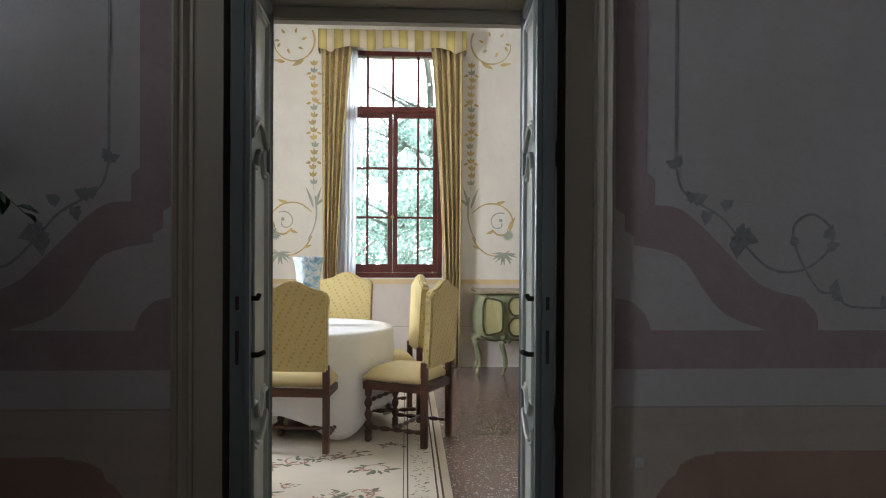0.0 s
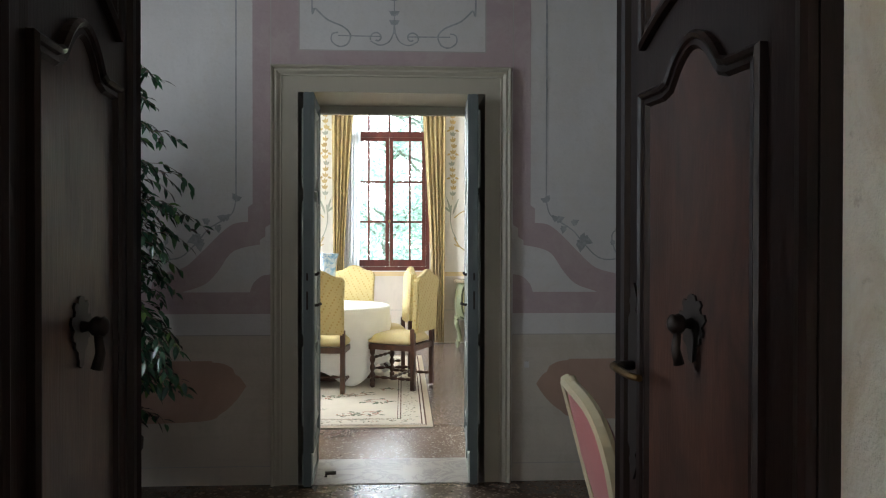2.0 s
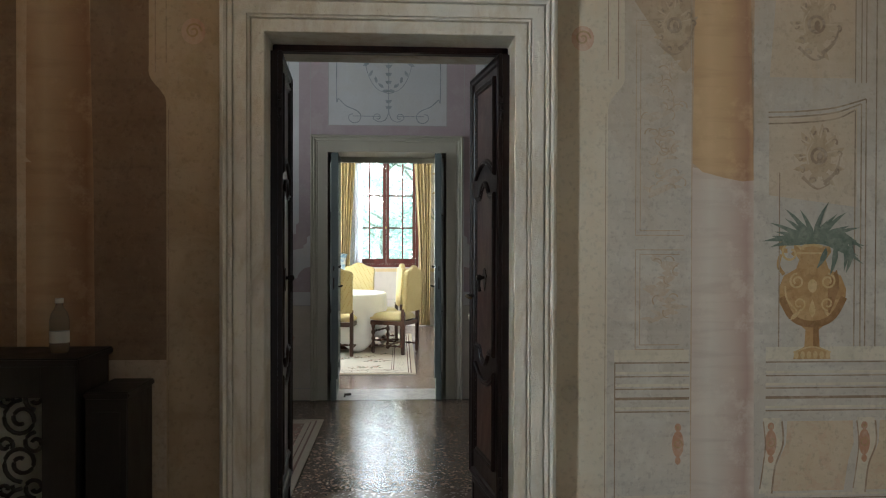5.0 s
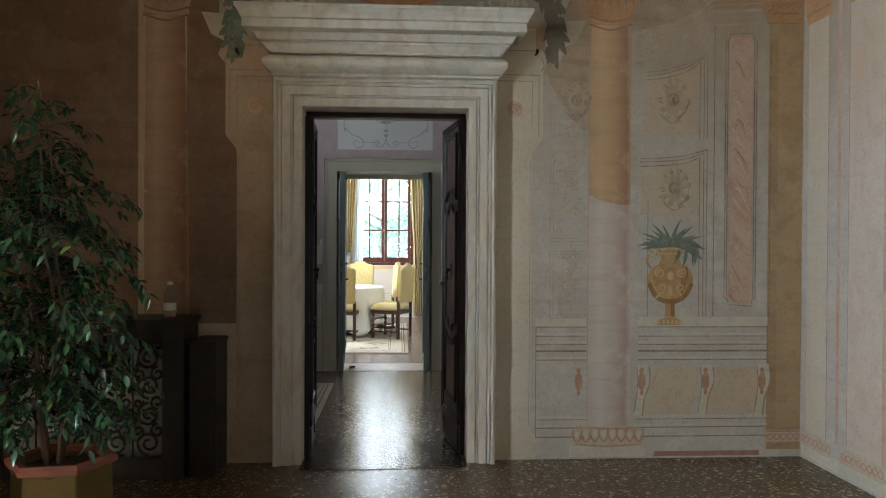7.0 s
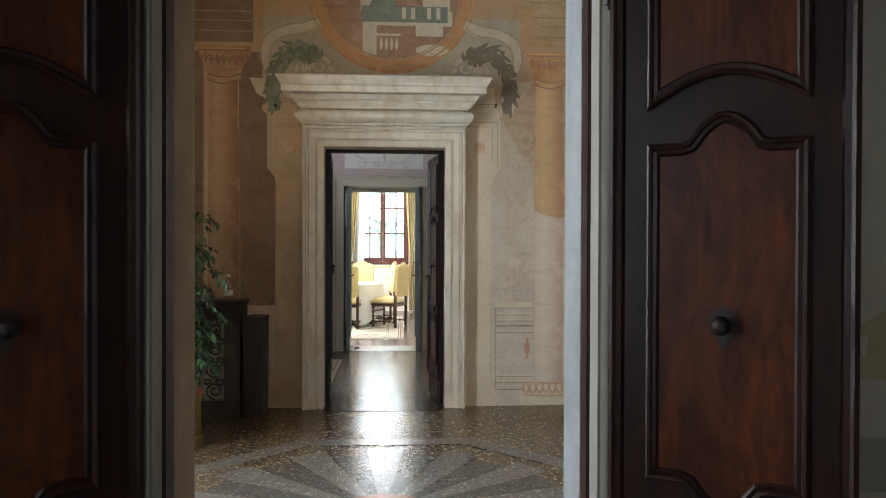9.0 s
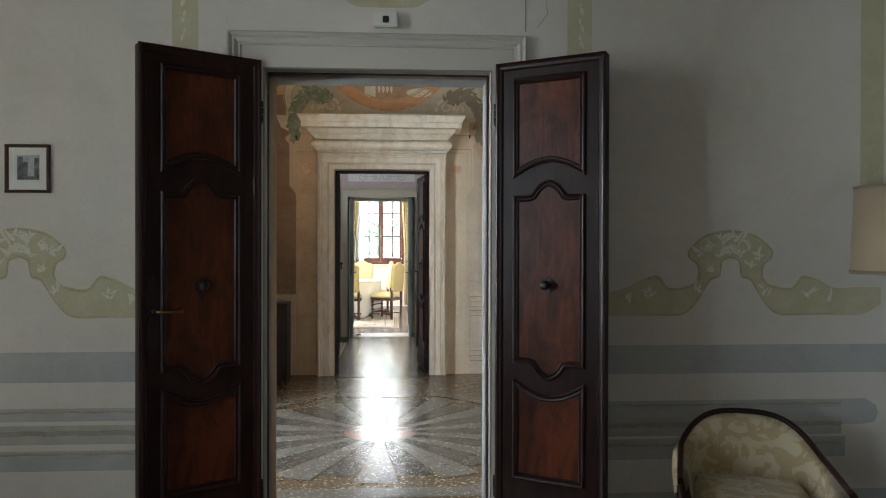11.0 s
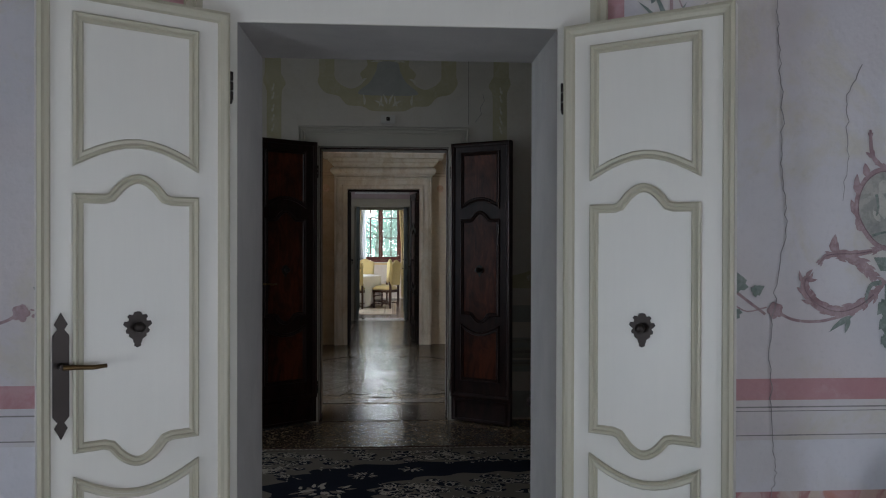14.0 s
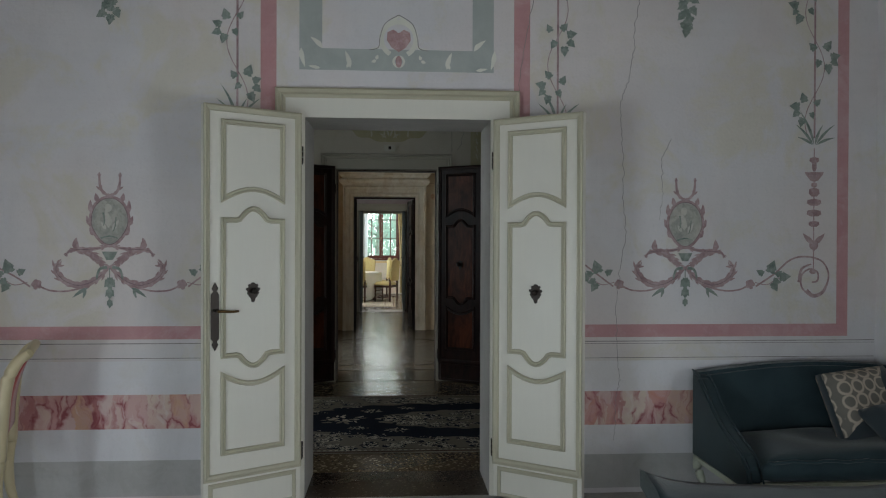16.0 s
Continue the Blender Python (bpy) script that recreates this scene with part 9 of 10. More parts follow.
def ficus(name, m, height, spread, stems, seed, label, low=0.25, size=0.075, twigs=20, outline=None, drift=0.0, short=0.62):
    """A weeping fig: thin stems, arching twigs with side shoots, leaves in two rows along each shoot."""
    rnd = random.Random(seed)
    ob = root(name, m, label, "plant")
    bm = bmesh.new()
    lf = bmesh.new()
    shoots = []
    for k in range(stems):
        a = 2 * math.pi * k / stems + rnd.uniform(-0.4, 0.4)
        foot = Vector((0.035 * math.cos(a), 0.035 * math.sin(a), 0.0))
        h = height * (0.94 if k == 0 else rnd.uniform(short, 0.93))
        lean = Vector((math.cos(a), math.sin(a), 0)) * spread * rnd.uniform(0.12, 0.38)
        pts = [foot] + [foot + lean * (i / 8) ** 1.3 + Vector((rnd.uniform(-0.025, 0.025), rnd.uniform(-0.025, 0.025), h * i / 8)) + Vector((drift * (h * i / 8 / height) ** 1.6, 0, 0)) for i in range(1, 9)]
        tube(bm, pts, 0.011, 6, 0.003)
        for j in range(twigs):
            t = low + (1 - low) * (j + rnd.random()) / twigs
            i = min(7, int(t * 8))
            p = pts[i].lerp(pts[i + 1], t * 8 - i)
            ang = rnd.uniform(0, 2 * math.pi)
            reach = spread * rnd.uniform(0.35, 1.0) * (outline(t * h / height) if outline else 0.35 + 0.75 * math.sin(math.pi * min(1, 0.1 + 0.85 * t)))
            out = Vector((math.cos(ang), math.sin(ang), 0))
            q = [p + out * reach * 0.75 * u + Vector((rnd.uniform(-0.012, 0.012), rnd.uniform(-0.012, 0.012), reach * (0.55 * u - 0.75 * u * u))) for u in (0, 0.2, 0.4, 0.6, 0.8, 1.0)]
            tube(bm, q, 0.0038, 4, 0.0012)
            shoots.append(q)
            for u in (2, 3, 4):
                turn = rnd.choice((-1, 1)) * rnd.uniform(0.5, 1.1)
                o2 = Matrix.Rotation(turn, 3, "Z") @ out
                r2 = reach * rnd.uniform(0.22, 0.42)
                s2 = [q[u] + o2 * r2 * v + Vector((0, 0, r2 * (0.25 * v - 0.7 * v * v))) for v in (0, 0.34, 0.67, 1.0)]
                tube(bm, s2, 0.0022, 3, 0.001)
                shoots.append(s2)
    part("stem", bm, M["bark"], ob, "thin brown woody stems")
    for q in shoots:
        start = 1 if len(q) > 4 else 0
        flipper = rnd.choice((-1, 1))
        for i in range(start, len(q) - 1):
            run = (q[i + 1] - q[i]).length
            n_ = max(1, int(run / (size * 0.42)))
            for k in range(n_):
                p = q[i].lerp(q[i + 1], (k + rnd.random() * 0.6) / n_)
                d0 = (q[i + 1] - q[i]).normalized()
                flipper = -flipper
                lat = d0.cross(Vector((0, 0, 1)))
                lat = lat.normalized() if lat.length > 0.05 else Vector((1, 0, 0))
                d = (d0 * rnd.uniform(0.4, 0.9) + lat * flipper * rnd.uniform(0.4, 0.9) + Vector((rnd.uniform(-0.45, 0.45), rnd.uniform(-0.45, 0.45), rnd.uniform(-0.75, 0.35)))).normalized()
                sd = d.cross(Vector((0, 0, 1)))
                sd = Matrix.Rotation(rnd.uniform(-0.6, 0.6), 3, d) @ (sd.normalized() if sd.length > 0.05 else Vector((1, 0, 0)))
                fig_leaf(lf, p, d, sd, size * rnd.uniform(0.75, 1.2), size * rnd.uniform(0.40, 0.5), rnd)
    fo = part("foliage", lf, M["ficus_leaf"], ob, "glossy dark green leaves")
    fo["kind"] = "stuff"
    return ob


# anteroom fig in a dark round pot
pot = root("plant_pot", pose(-1.66, 2.42, 0), "dark round plant pot holding a weeping fig", "pot")
bm = bmesh.new()
lathe(bm, [(0.15, 0), (0.17, 0.02), (0.205, 0.33), (0.22, 0.34), (0.222, 0.385), (0.20, 0.39), (0.195, 0.35), (0.0, 0.34)], 28, cap=False)
part("body", bm, M["dark_pot"], pot)
bm = bmesh.new()
lathe(bm, [(0.195, 0.345), (0.0, 0.36)], 20, cap=False)
part("soil", bm, M["soil"], pot)
ficus("potted_fig", pose(-1.66, 2.42, 0.35), 1.97, 0.50, 9, 4, "tall weeping fig with dense dark glossy leaves", 0.07, 0.056, 26, lambda t: 0.75 + 0.45 * math.sin(math.pi * min(1, 0.15 + 0.75 * t)) - 0.55 * t ** 4)

# hall fig in a hexagonal brass planter
planter = root("brass_planter", pose(-1.665, -1.63, 0, 0, 0, 8), "six-sided brass planter with a red-brown rim", "planter")
bm = bmesh.new()
ring = lambda r, z: [bm.verts.new((r * math.cos(math.pi / 3 * k), r * math.sin(math.pi / 3 * k), z)) for k in range(6)]
prev = None
for r, z in ((0.245, 0.0), (0.245, 0.06), (0.23, 0.07), (0.222, 0.36), (0.19, 0.37), (0.19, 0.33)):
    cur = ring(r, z)
    if prev:
        for i in range(6):
            bm.faces.new((prev[i], prev[(i + 1) % 6], cur[(i + 1) % 6], cur[i]))
    prev = cur
bmesh.ops.bevel(bm, geom=bm.edges[:], offset=0.004, segments=1, affect="EDGES")
part("body", bm, M["hammered_brass"], planter)
bm = bmesh.new()
sixth = [(0.232 * math.cos(math.pi / 3 * k), 0.232 * math.sin(math.pi / 3 * k)) for k in range(6)]
sweep(bm, sixth[::-1], [(-0.012, 0.36), (-0.016, 0.385), (0.0, 0.40), (0.03, 0.395), (0.034, 0.36)], True, lambda u, v, d: (u, v, d))
part("rim", bm, M["terracotta"], planter, "red-brown moulded rim")
bm = bmesh.new()
lathe(bm, [(0.2, 0.345), (0.0, 0.365)], 12, cap=False)
part("soil", bm, M["soil"], planter)
ficus("potted_fig", pose(-1.70, -1.63, 0.35), 1.92, 0.52, 8, 9, "bushy weeping fig with glossy green leaves", 0.15, 0.052, 24, lambda t: 0.62 + 0.62 * math.sin(math.pi * min(1, 0.25 + 0.62 * t)) - 0.60 * max(0, t - 0.35), -0.22, 0.74)

# ---------- pierced radiator cover with a bottle on it ----------
cover = root("radiator_cover", pose(0, 0, 0), "dark wooden radiator cover with a pierced scrollwork front", "radiator cover")
X0, X1, YF, H = -2.45, -1.345, -0.77, 0.92
bm = bmesh.new()
for q in ((X0, X0 + 0.06, 0, H), (-1.47, X1, 0, H), (X0 + 0.06, -1.47, 0, 0.13), (X0 + 0.06, -1.47, 0.80, H)):
    box(bm, q[0], q[1], YF, YF + 0.03, q[2], q[3], bev=0.003)
box(bm, X1 - 0.03, X1, YF + 0.03, Y_C - 0.006, 0, H)
part("frame", bm, M["black_wood"], cover)
part("top", box_bm(X0 - 0.02, X1 + 0.02, YF - 0.02, Y_C - 0.004, H, H + 0.03, bev=0.006), M["black_wood"], cover)
part("backing", box_bm(X0 + 0.06, -1.47, YF + 0.10, YF + 0.11, 0.13, 0.80), M["relief_white"], cover)
bm = bmesh.new()
for i in range(5):
    cx = X0 + 0.16 + 0.185 * i
    for j in range(4):
        cz = 0.215 + 0.168 * j
        s = 1 if (i + j) % 2 else -1
        for pts in (curl(cx, cz, 0.072, 0.018, 90 * s, 560 * s, 26), curl(cx + 0.05, cz + 0.075, 0.042, 0.012, -90 * s, -420 * s, 18), curl(cx - 0.06, cz + 0.07, 0.03, 0.01, 30 * s, -400 * s, 14)):
            tube(bm, [(u, YF + 0.015, v) for u, v in pts], 0.0085, 5)
    tube(bm, [(cx + 0.092, YF + 0.015, 0.12), (cx + 0.092, YF + 0.015, 0.81)], 0.006, 5)
gr = part("scroll_grille", bm, M["black_wood"], cover, "pierced black scrollwork grille")
gr["kind"] = "stuff"
side = root("low_cabinet", pose(0, 0, 0), "low dark wooden cabinet beside the radiator cover", "cabinet")
part("body", box_bm(X1 + 0.022, -1.165, -0.74, Y_C - 0.006, 0, 0.79, bev=0.004), M["black_wood"], side)
part("top", box_bm(X1 + 0.021, -1.155, -0.755, Y_C - 0.006, 0.7905, 0.815, bev=0.005), M["black_wood"], side)
part("front_panel", box_bm(X1 + 0.045, -1.19, -0.748, -0.7395, 0.08, 0.74, bev=0.003), M["black_wood"], side)
M["clear_plastic"] = bpy.data.materials.new("clear_plastic")
M["clear_plastic"].use_nodes = True
cp = M["clear_plastic"].node_tree.nodes["Principled BSDF"]
cp.inputs["Transmission Weight"].default_value, cp.inputs["Roughness"].default_value, cp.inputs["IOR"].default_value = 0.9, 0.08, 1.2
cp.inputs["Base Color"].default_value = (0.8, 0.86, 0.88, 1)
bottle = root("water_bottle", pose(-1.47, -0.62, H + 0.03), "small clear plastic water bottle on the radiator cover", "bottle")
bm = bmesh.new()
lathe(bm, [(0.03, 0), (0.036, 0.01), (0.036, 0.06), (0.033, 0.075), (0.036, 0.09), (0.036, 0.13), (0.03, 0.155), (0.014, 0.18), (0.013, 0.195)], 18)
part("body", bm, M["clear_plastic"], bottle)
bm = bmesh.new()
lathe(bm, [(0.016, 0.195), (0.016, 0.213), (0.013, 0.215)], 14)
part("cap", bm, M["white_trim"], bottle, "white screw cap")
bm = bmesh.new()
lathe(bm, [(0.0368, 0.04), (0.0368, 0.085)], 18, cap=False)
part("bottle_label", bm, M["relief_white"], bottle, "pale paper label")

disc = root("wall_disc", pose(0.612, Y_C - 0.004, 0.732, 90), "round cream cover plate on the wall", "cover plate")
bm = bmesh.new()
lathe(bm, [(0.034, 0), (0.034, 0.006), (0.028, 0.012), (0.01, 0.014)], 24)
part("plate", bm, M["fresco_cream"], disc)
hook = [(0.80, 2.63), (-1.10, 2.60)]
for x, z in hook:
    hk = root("wall_hook", pose(x, Y_C - 0.004, z, 90), "short dark iron hook in the wall", "hook")
    bm = bmesh.new()
    tube(bm, [(0, 0, 0), (0, 0, 0.05), (0.0, 0.02, 0.06)], 0.009, 6)
    part("pin", bm, M["iron"], hk)
sw = root("wall_socket", pose(0.52, Y_B - 0.013, 0.66), "small pale wall socket beside the door", "socket")
part("plate", box_bm(-0.014, 0.014, 0.004, 0.011, -0.018, 0.018, bev=0.002), M["grey_wall"], sw)
ds = root("door_stop", pose(-0.62, 3.05, 0.004), "small dark metal door stop on the floor", "door stop")
bm = bmesh.new()
tube(bm, [(0, 0, 0.0), (0, 0, 0.02), (0.06, 0, 0.022)], 0.011, 8)
part("peg", bm, M["iron"], ds)

# ---------- anteroom chairs and table ----------
M["ivory_wood"] = painted_wood("ivory_wood", (0.58, 0.49, 0.31), 0.4, (0.36, 0.25, 0.12))
M["red_velvet"] = fabric("red_velvet", (0.42, 0.085, 0.075), (0.52, 0.13, 0.12), sheen=0.5)
M["dark_velvet"] = fabric("dark_velvet", (0.05, 0.02, 0.018), sheen=0.3)


def carved_chair(m, label, front, rear, half=0.175, square=1.0, lean=0.18):
    """Painted bergere-style chair with an oval-topped padded back; it faces its own +y."""
    ob = root("carved_chair", m, label, "chair")
    out = [(half * math.copysign(abs(math.sin(a)) ** square, math.sin(a)) * (1 + 0.1 * math.cos(a)), 0.755 + 0.195 * math.copysign(abs(math.cos(a)) ** square, math.cos(a))) for a in [2 * math.pi * (k + 0.5) / 48 for k in range(48)]]
    out = [(u * (1.0 if v > 0.75 else 0.92), v if v > 0.75 else 0.75 - (0.75 - v) * 1.35) for u, v in out]
    bm = bmesh.new()
    rake = lambda u, v, d: (u, -0.23 - lean * (v - 0.5) + 0.25 * u * u - d, v)
    sweep(bm, out, [(-0.024, -0.014), (-0.03, 0.0), (-0.02, 0.022), (0.0, 0.028), (0.02, 0.018), (0.022, -0.014)], True, rake)
    bmesh.ops.recalc_face_normals(bm, faces=bm.faces[:])
    part("back_frame", bm, M["ivory_wood"], ob)
    bm = bmesh.new()
    for k in range(-4, 5):
        u = half * 0.17 * k
        tube(bm, [rake(u - 0.018, 0.955 - 0.02 * abs(k) / 4, -0.004), rake(u, 0.972 - 0.02 * abs(k) / 4 + (0.012 if k == 0 else 0), 0.0), rake(u + 0.018, 0.955 - 0.02 * abs(k) / 4, -0.004)], 0.013, 6)
    part("crest", bm, M["ivory_wood"], ob, "carved leaf crest")
    for d, mat, nm in ((0.012, rear, "back_cover"), (-0.03, front, "back_pad")):
        bm = bmesh.new()
        c = bm.verts.new(rake(0, 0.76, d + (0.02 if d > 0 else -0.02)))
        vs = [bm.verts.new(rake(u * 0.93, 0.76 + (v - 0.76) * 0.93, d)) for u, v in out]
        for i in range(len(vs)):
            bm.faces.new((c, vs[i], vs[(i + 1) % len(vs)])).smooth = True
        part(nm, bm, mat, ob)
    bm = bmesh.new()
    cushion(bm, -0.24, 0.24, -0.22, 0.25, 0.40, 0.47, 0.03, 8, 0.04)
    part("seat", bm, front, ob)
    part("seat_frame", box_bm(-0.245, 0.245, -0.225, 0.255, 0.33, 0.405, bev=0.02), M["ivory_wood"], ob)
    for sx in (-1, 1):
        for y in (-0.2, 0.22):
            bm = bmesh.new()
            tube(bm, spline([(sx * 0.20, y, 0.37), (sx * 0.225, y + (0.02 if y > 0 else -0.01), 0.30), (sx * 0.20, y, 0.15), (sx * 0.20, y + (0.02 if y > 0 else -0.05), 0.01)], 5), 0.03, 8, 0.014)
            part("leg", bm, M["ivory_wood"], ob)
        bm = bmesh.new()
        tube(bm, spline([(sx * 0.15, -0.25, 0.56), (sx * 0.16, -0.23, 0.45), (sx * 0.18, -0.21, 0.36)], 4), 0.022, 8)
        part("back_post", bm, M["ivory_wood"], ob)
    return ob


carved_chair(pose(1.24, 1.76, 0.009, 0, 0, 210) @ Matrix.Scale(0.96, 4), "ivory-painted carved chair with dark upholstered back", M["dark_velvet"], M["dark_velvet"], 0.19, 0.72)
carved_chair(pose(0.655, 0.87, 0.0, 0, 0, -93) @ Matrix.Scale(0.97, 4), "ivory-painted carved chair padded in faded red velvet", M["red_velvet"], M["red_velvet"], 0.255, 0.6, 0.26)
bt = root("side_table", pose(1.36, 1.36, 0.009), "small round table under a white cloth", "table")
bm = bmesh.new()
lathe(bm, [(0.0, 0.715), (0.40, 0.715), (0.405, 0.70), (0.40, 0.69), (0.0, 0.69)], 40, cap=False)
part("tabletop", bm, M["chair_wood"], bt)
bm = bmesh.new()
lathe(bm, [(0.16, 0), (0.16, 0.03), (0.05, 0.07)] + baluster(0.08, 0.69, 0.05), 14)
part("pedestal", bm, M["chair_wood"], bt)
bm = bmesh.new()
prev = None
for k in range(9):
    t = k / 8
    ringv = []
    for i in range(72):
        a = 2 * math.pi * i / 72
        r = 0.41 if k == 0 else 0.412 + 0.03 * t * math.sin(9 * a)
        ringv.append(bm.verts.new((r * math.cos(a), r * math.sin(a), 0.722 - (0 if k == 0 else 0.004 + 0.40 * t))))
    if prev:
        for i in range(72):
            bm.faces.new((prev[i], ringv[i], ringv[(i + 1) % 72], prev[(i + 1) % 72])).smooth = k > 1
    else:
        bm.faces.new(ringv)
    prev = ringv
tc_ = obj_from("tablecloth", bm, M["white_cloth"])
tc_.matrix_basis = pose(1.36, 1.36, 0.009)
tagged(tc_, "small white tablecloth over a round side table", "tablecloth")

# ---------- salon ----------
pic = root("framed_print", pose(-1.70, Y_D - 0.002, 1.785), "small framed monochrome print of a street", "picture")
bm = bmesh.new()
sweep(bm, [(-0.098, -0.111), (-0.098, 0.111), (0.098, 0.111), (0.098, -0.111)], [(-0.0, 0.0), (0.0, 0.018), (0.006, 0.02), (0.013, 0.014), (0.015, 0.006)], True, lambda u, v, d: (u, -d, v))
bmesh.ops.recalc_face_normals(bm, faces=bm.faces[:])
part("frame", bm, M["chair_wood"], pic, "thin dark wooden frame")
part("mount", box_bm(-0.094, 0.094, -0.008, -0.004, -0.107, 0.107), M["relief_white"], pic)
M["print_ink"] = plaster("print_ink", (0.16, 0.16, 0.16), stain=0.6, scale=40)
M["print_grey"] = plaster("print_grey", (0.42, 0.42, 0.41), stain=0.3, scale=30)
bm = bmesh.new()
for x0, x1, z0, z1 in ((-0.045, -0.02, -0.035, 0.055), (-0.02, 0.0, -0.035, 0.03), (0.03, 0.05, -0.035, 0.05), (-0.045, 0.05, -0.05, -0.035)):
    box(bm, x0, x1, -0.0098, -0.0088, z0, z1)
part("print", bm, M["print_ink"], pic)
part("print_sheet", box_bm(-0.048, 0.053, -0.0086, -0.0082, -0.052, 0.062), M["print_grey"], pic)

sensor = root("alarm_detector", pose(-0.065, Y_D - 0.012, 2.492), "small white alarm detector above the door", "detector")
bm = bmesh.new()
box(bm, -0.058, 0.058, -0.035, 0.002, -0.034, 0.034, bev=0.006)
part("housing", bm, M["white_trim"], sensor)
part("lens", box_bm(-0.014, 0.016, -0.039, -0.0345, -0.016, 0.016, bev=0.003), M["iron"], sensor, "dark square lens")

M["gold_damask"] = fabric("gold_damask", (0.41, 0.315, 0.165), (0.47, 0.375, 0.21))
nt = M["gold_damask"].node_tree
v2 = noise_node(nt.nodes, nt.links, 9, 2, distort=2.0)
cc = mixed(nt.nodes, nt.links, (0.40, 0.31, 0.17), (0.51, 0.43, 0.28), ramp(nt.nodes, nt.links, v2.outputs["Fac"], [(0.47, 0.0), (0.51, 1.0)]))
nt.links.new(cc, nt.nodes["Principled BSDF"].inputs["Base Color"])


def tub_chair(m):
    """Low tub armchair with a dark show-wood rail; it faces its own +y."""
    ob = root("tub_armchair", m, "tub armchair in gold damask with a dark wooden rail", "armchair")
    N = 28

    def rail(i):
        a = math.pi * (1.0 + i / N)            # from the left arm round the back to the right arm
        s = abs(math.cos(a))
        x, y = 0.30 * math.cos(a), 0.02 + 0.30 * math.sin(a)
        if s > 0.9:
            y += (s - 0.9) * 2.6
        z = 0.700 - 0.175 * s ** 3.6
        return Vector((x, y, z))
    bm = bmesh.new()
    cols = []
    for i in range(N + 1):
        p = rail(i)
        o = Vector((p.x, p.y, 0)).normalized()
        cols.append([bm.verts.new(v) for v in (Vector((p.x * 0.80, p.y * 0.80, 0.40)), Vector((p.x * 0.90, p.y * 0.90, 0.52)), p - o * 0.03 + Vector((0, 0, -0.03)), p + Vector((0, 0, 0.0)), p + o * 0.035 + Vector((0, 0, -0.03)), Vector((p.x * 1.0, p.y * 1.0, 0.30)))])
    for a, b_ in zip(cols, cols[1:]):
        for k in range(5):
            bm.faces.new((a[k], b_[k], b_[k + 1], a[k + 1])).smooth = True
    part("backrest", bm, M["gold_damask"], ob)
    bm = bmesh.new()
    tube(bm, [rail(i) + Vector((0, 0, 0.004)) for i in range(N + 1)], 0.0125, 8)
    for i in (0, N):
        p = rail(i)
        tube(bm, spline([p, p + Vector((0, 0.03, -0.06)), p + Vector((0, 0.02, -0.16)), p + Vector((0, 0.03, -0.26))], 5), 0.016, 8)
    part("rail", bm, M["walnut_dark"], ob, "dark polished wooden rail")
    bm = bmesh.new()
    cushion(bm, -0.245, 0.245, -0.20, 0.30, 0.33, 0.44, 0.03, 10, 0.05)
    part("seat", bm, M["gold_damask"], ob)
    for x, y in ((-0.24, 0.27), (0.24, 0.27), (-0.2, -0.2), (0.2, -0.2)):
        bm = bmesh.new()
        tube(bm, [(x, y, 0.35), (x * 1.03, y * 1.03, 0.18), (x, y, 0.0)], 0.022, 8, 0.014)
        part("leg", bm, M["walnut_dark"], ob)
    return ob


tub_chair(pose(1.44, -5.76, 0, 0, 0, 163))
lamp = root("floor_lamp", pose(2.275, -5.55, 0), "carved dark wooden floor lamp with a cream drum shade", "lamp")
bm = bmesh.new()
lathe(bm, [(0.16, 0), (0.165, 0.03), (0.10, 0.06), (0.05, 0.10), (0.024, 0.16), (0.022, 0.24), (0.034, 0.30), (0.02, 0.33), (0.026, 0.44), (0.018, 0.50), (0.036, 0.53), (0.038, 0.55), (0.02, 0.58), (0.017, 0.64), (0.03, 0.68), (0.044, 0.72), (0.046, 0.75), (0.03, 0.79), (0.016, 0.82), (0.028, 0.85), (0.016, 0.87), (0.024, 0.95), (0.028, 1.02), (0.022, 1.10), (0.015, 1.17), (0.034, 1.20), (0.02, 1.22), (0.038, 1.25), (0.04, 1.265), (0.016, 1.29), (0.012, 1.42)], 18)
part("pole", bm, M["lamp_wood"], lamp)
M["lamp_shade"] = fabric("lamp_shade", (0.47, 0.355, 0.22), (0.53, 0.41, 0.265))
bm = bmesh.new()
for r, z0, z1 in ((0.235, 1.315, 1.70),):
    lathe(bm, [(r + 0.015, z0), (r, z1), (r - 0.005, z1), (r + 0.01, z0)], 36, cap=False)
part("shade", bm, M["lamp_shade"], lamp, "cream fabric drum shade")
bm = bmesh.new()
lathe(bm, [(0.2525, 1.312), (0.2525, 1.330), (0.25, 1.330)], 36, cap=False)
part("trim", bm, M["tan_wool"], lamp, "tan braid trim")
bm = bmesh.new()
lathe(bm, [(0.238, 1.693), (0.238, 1.705), (0.233, 1.705)], 36, cap=False)
part("trim", bm, M["tan_wool"], lamp, "tan braid trim")
ct = root("coffee_table", pose(1.22, -6.40, 0.0), "low round dark wooden table with a polished top", "table")
bm = bmesh.new()
lathe(bm, [(0.0, 0.375), (0.30, 0.375), (0.335, 0.39), (0.34, 0.405), (0.33, 0.417), (0.0, 0.417)], 40, cap=False)
part("tabletop", bm, M["walnut_dark"], ct)
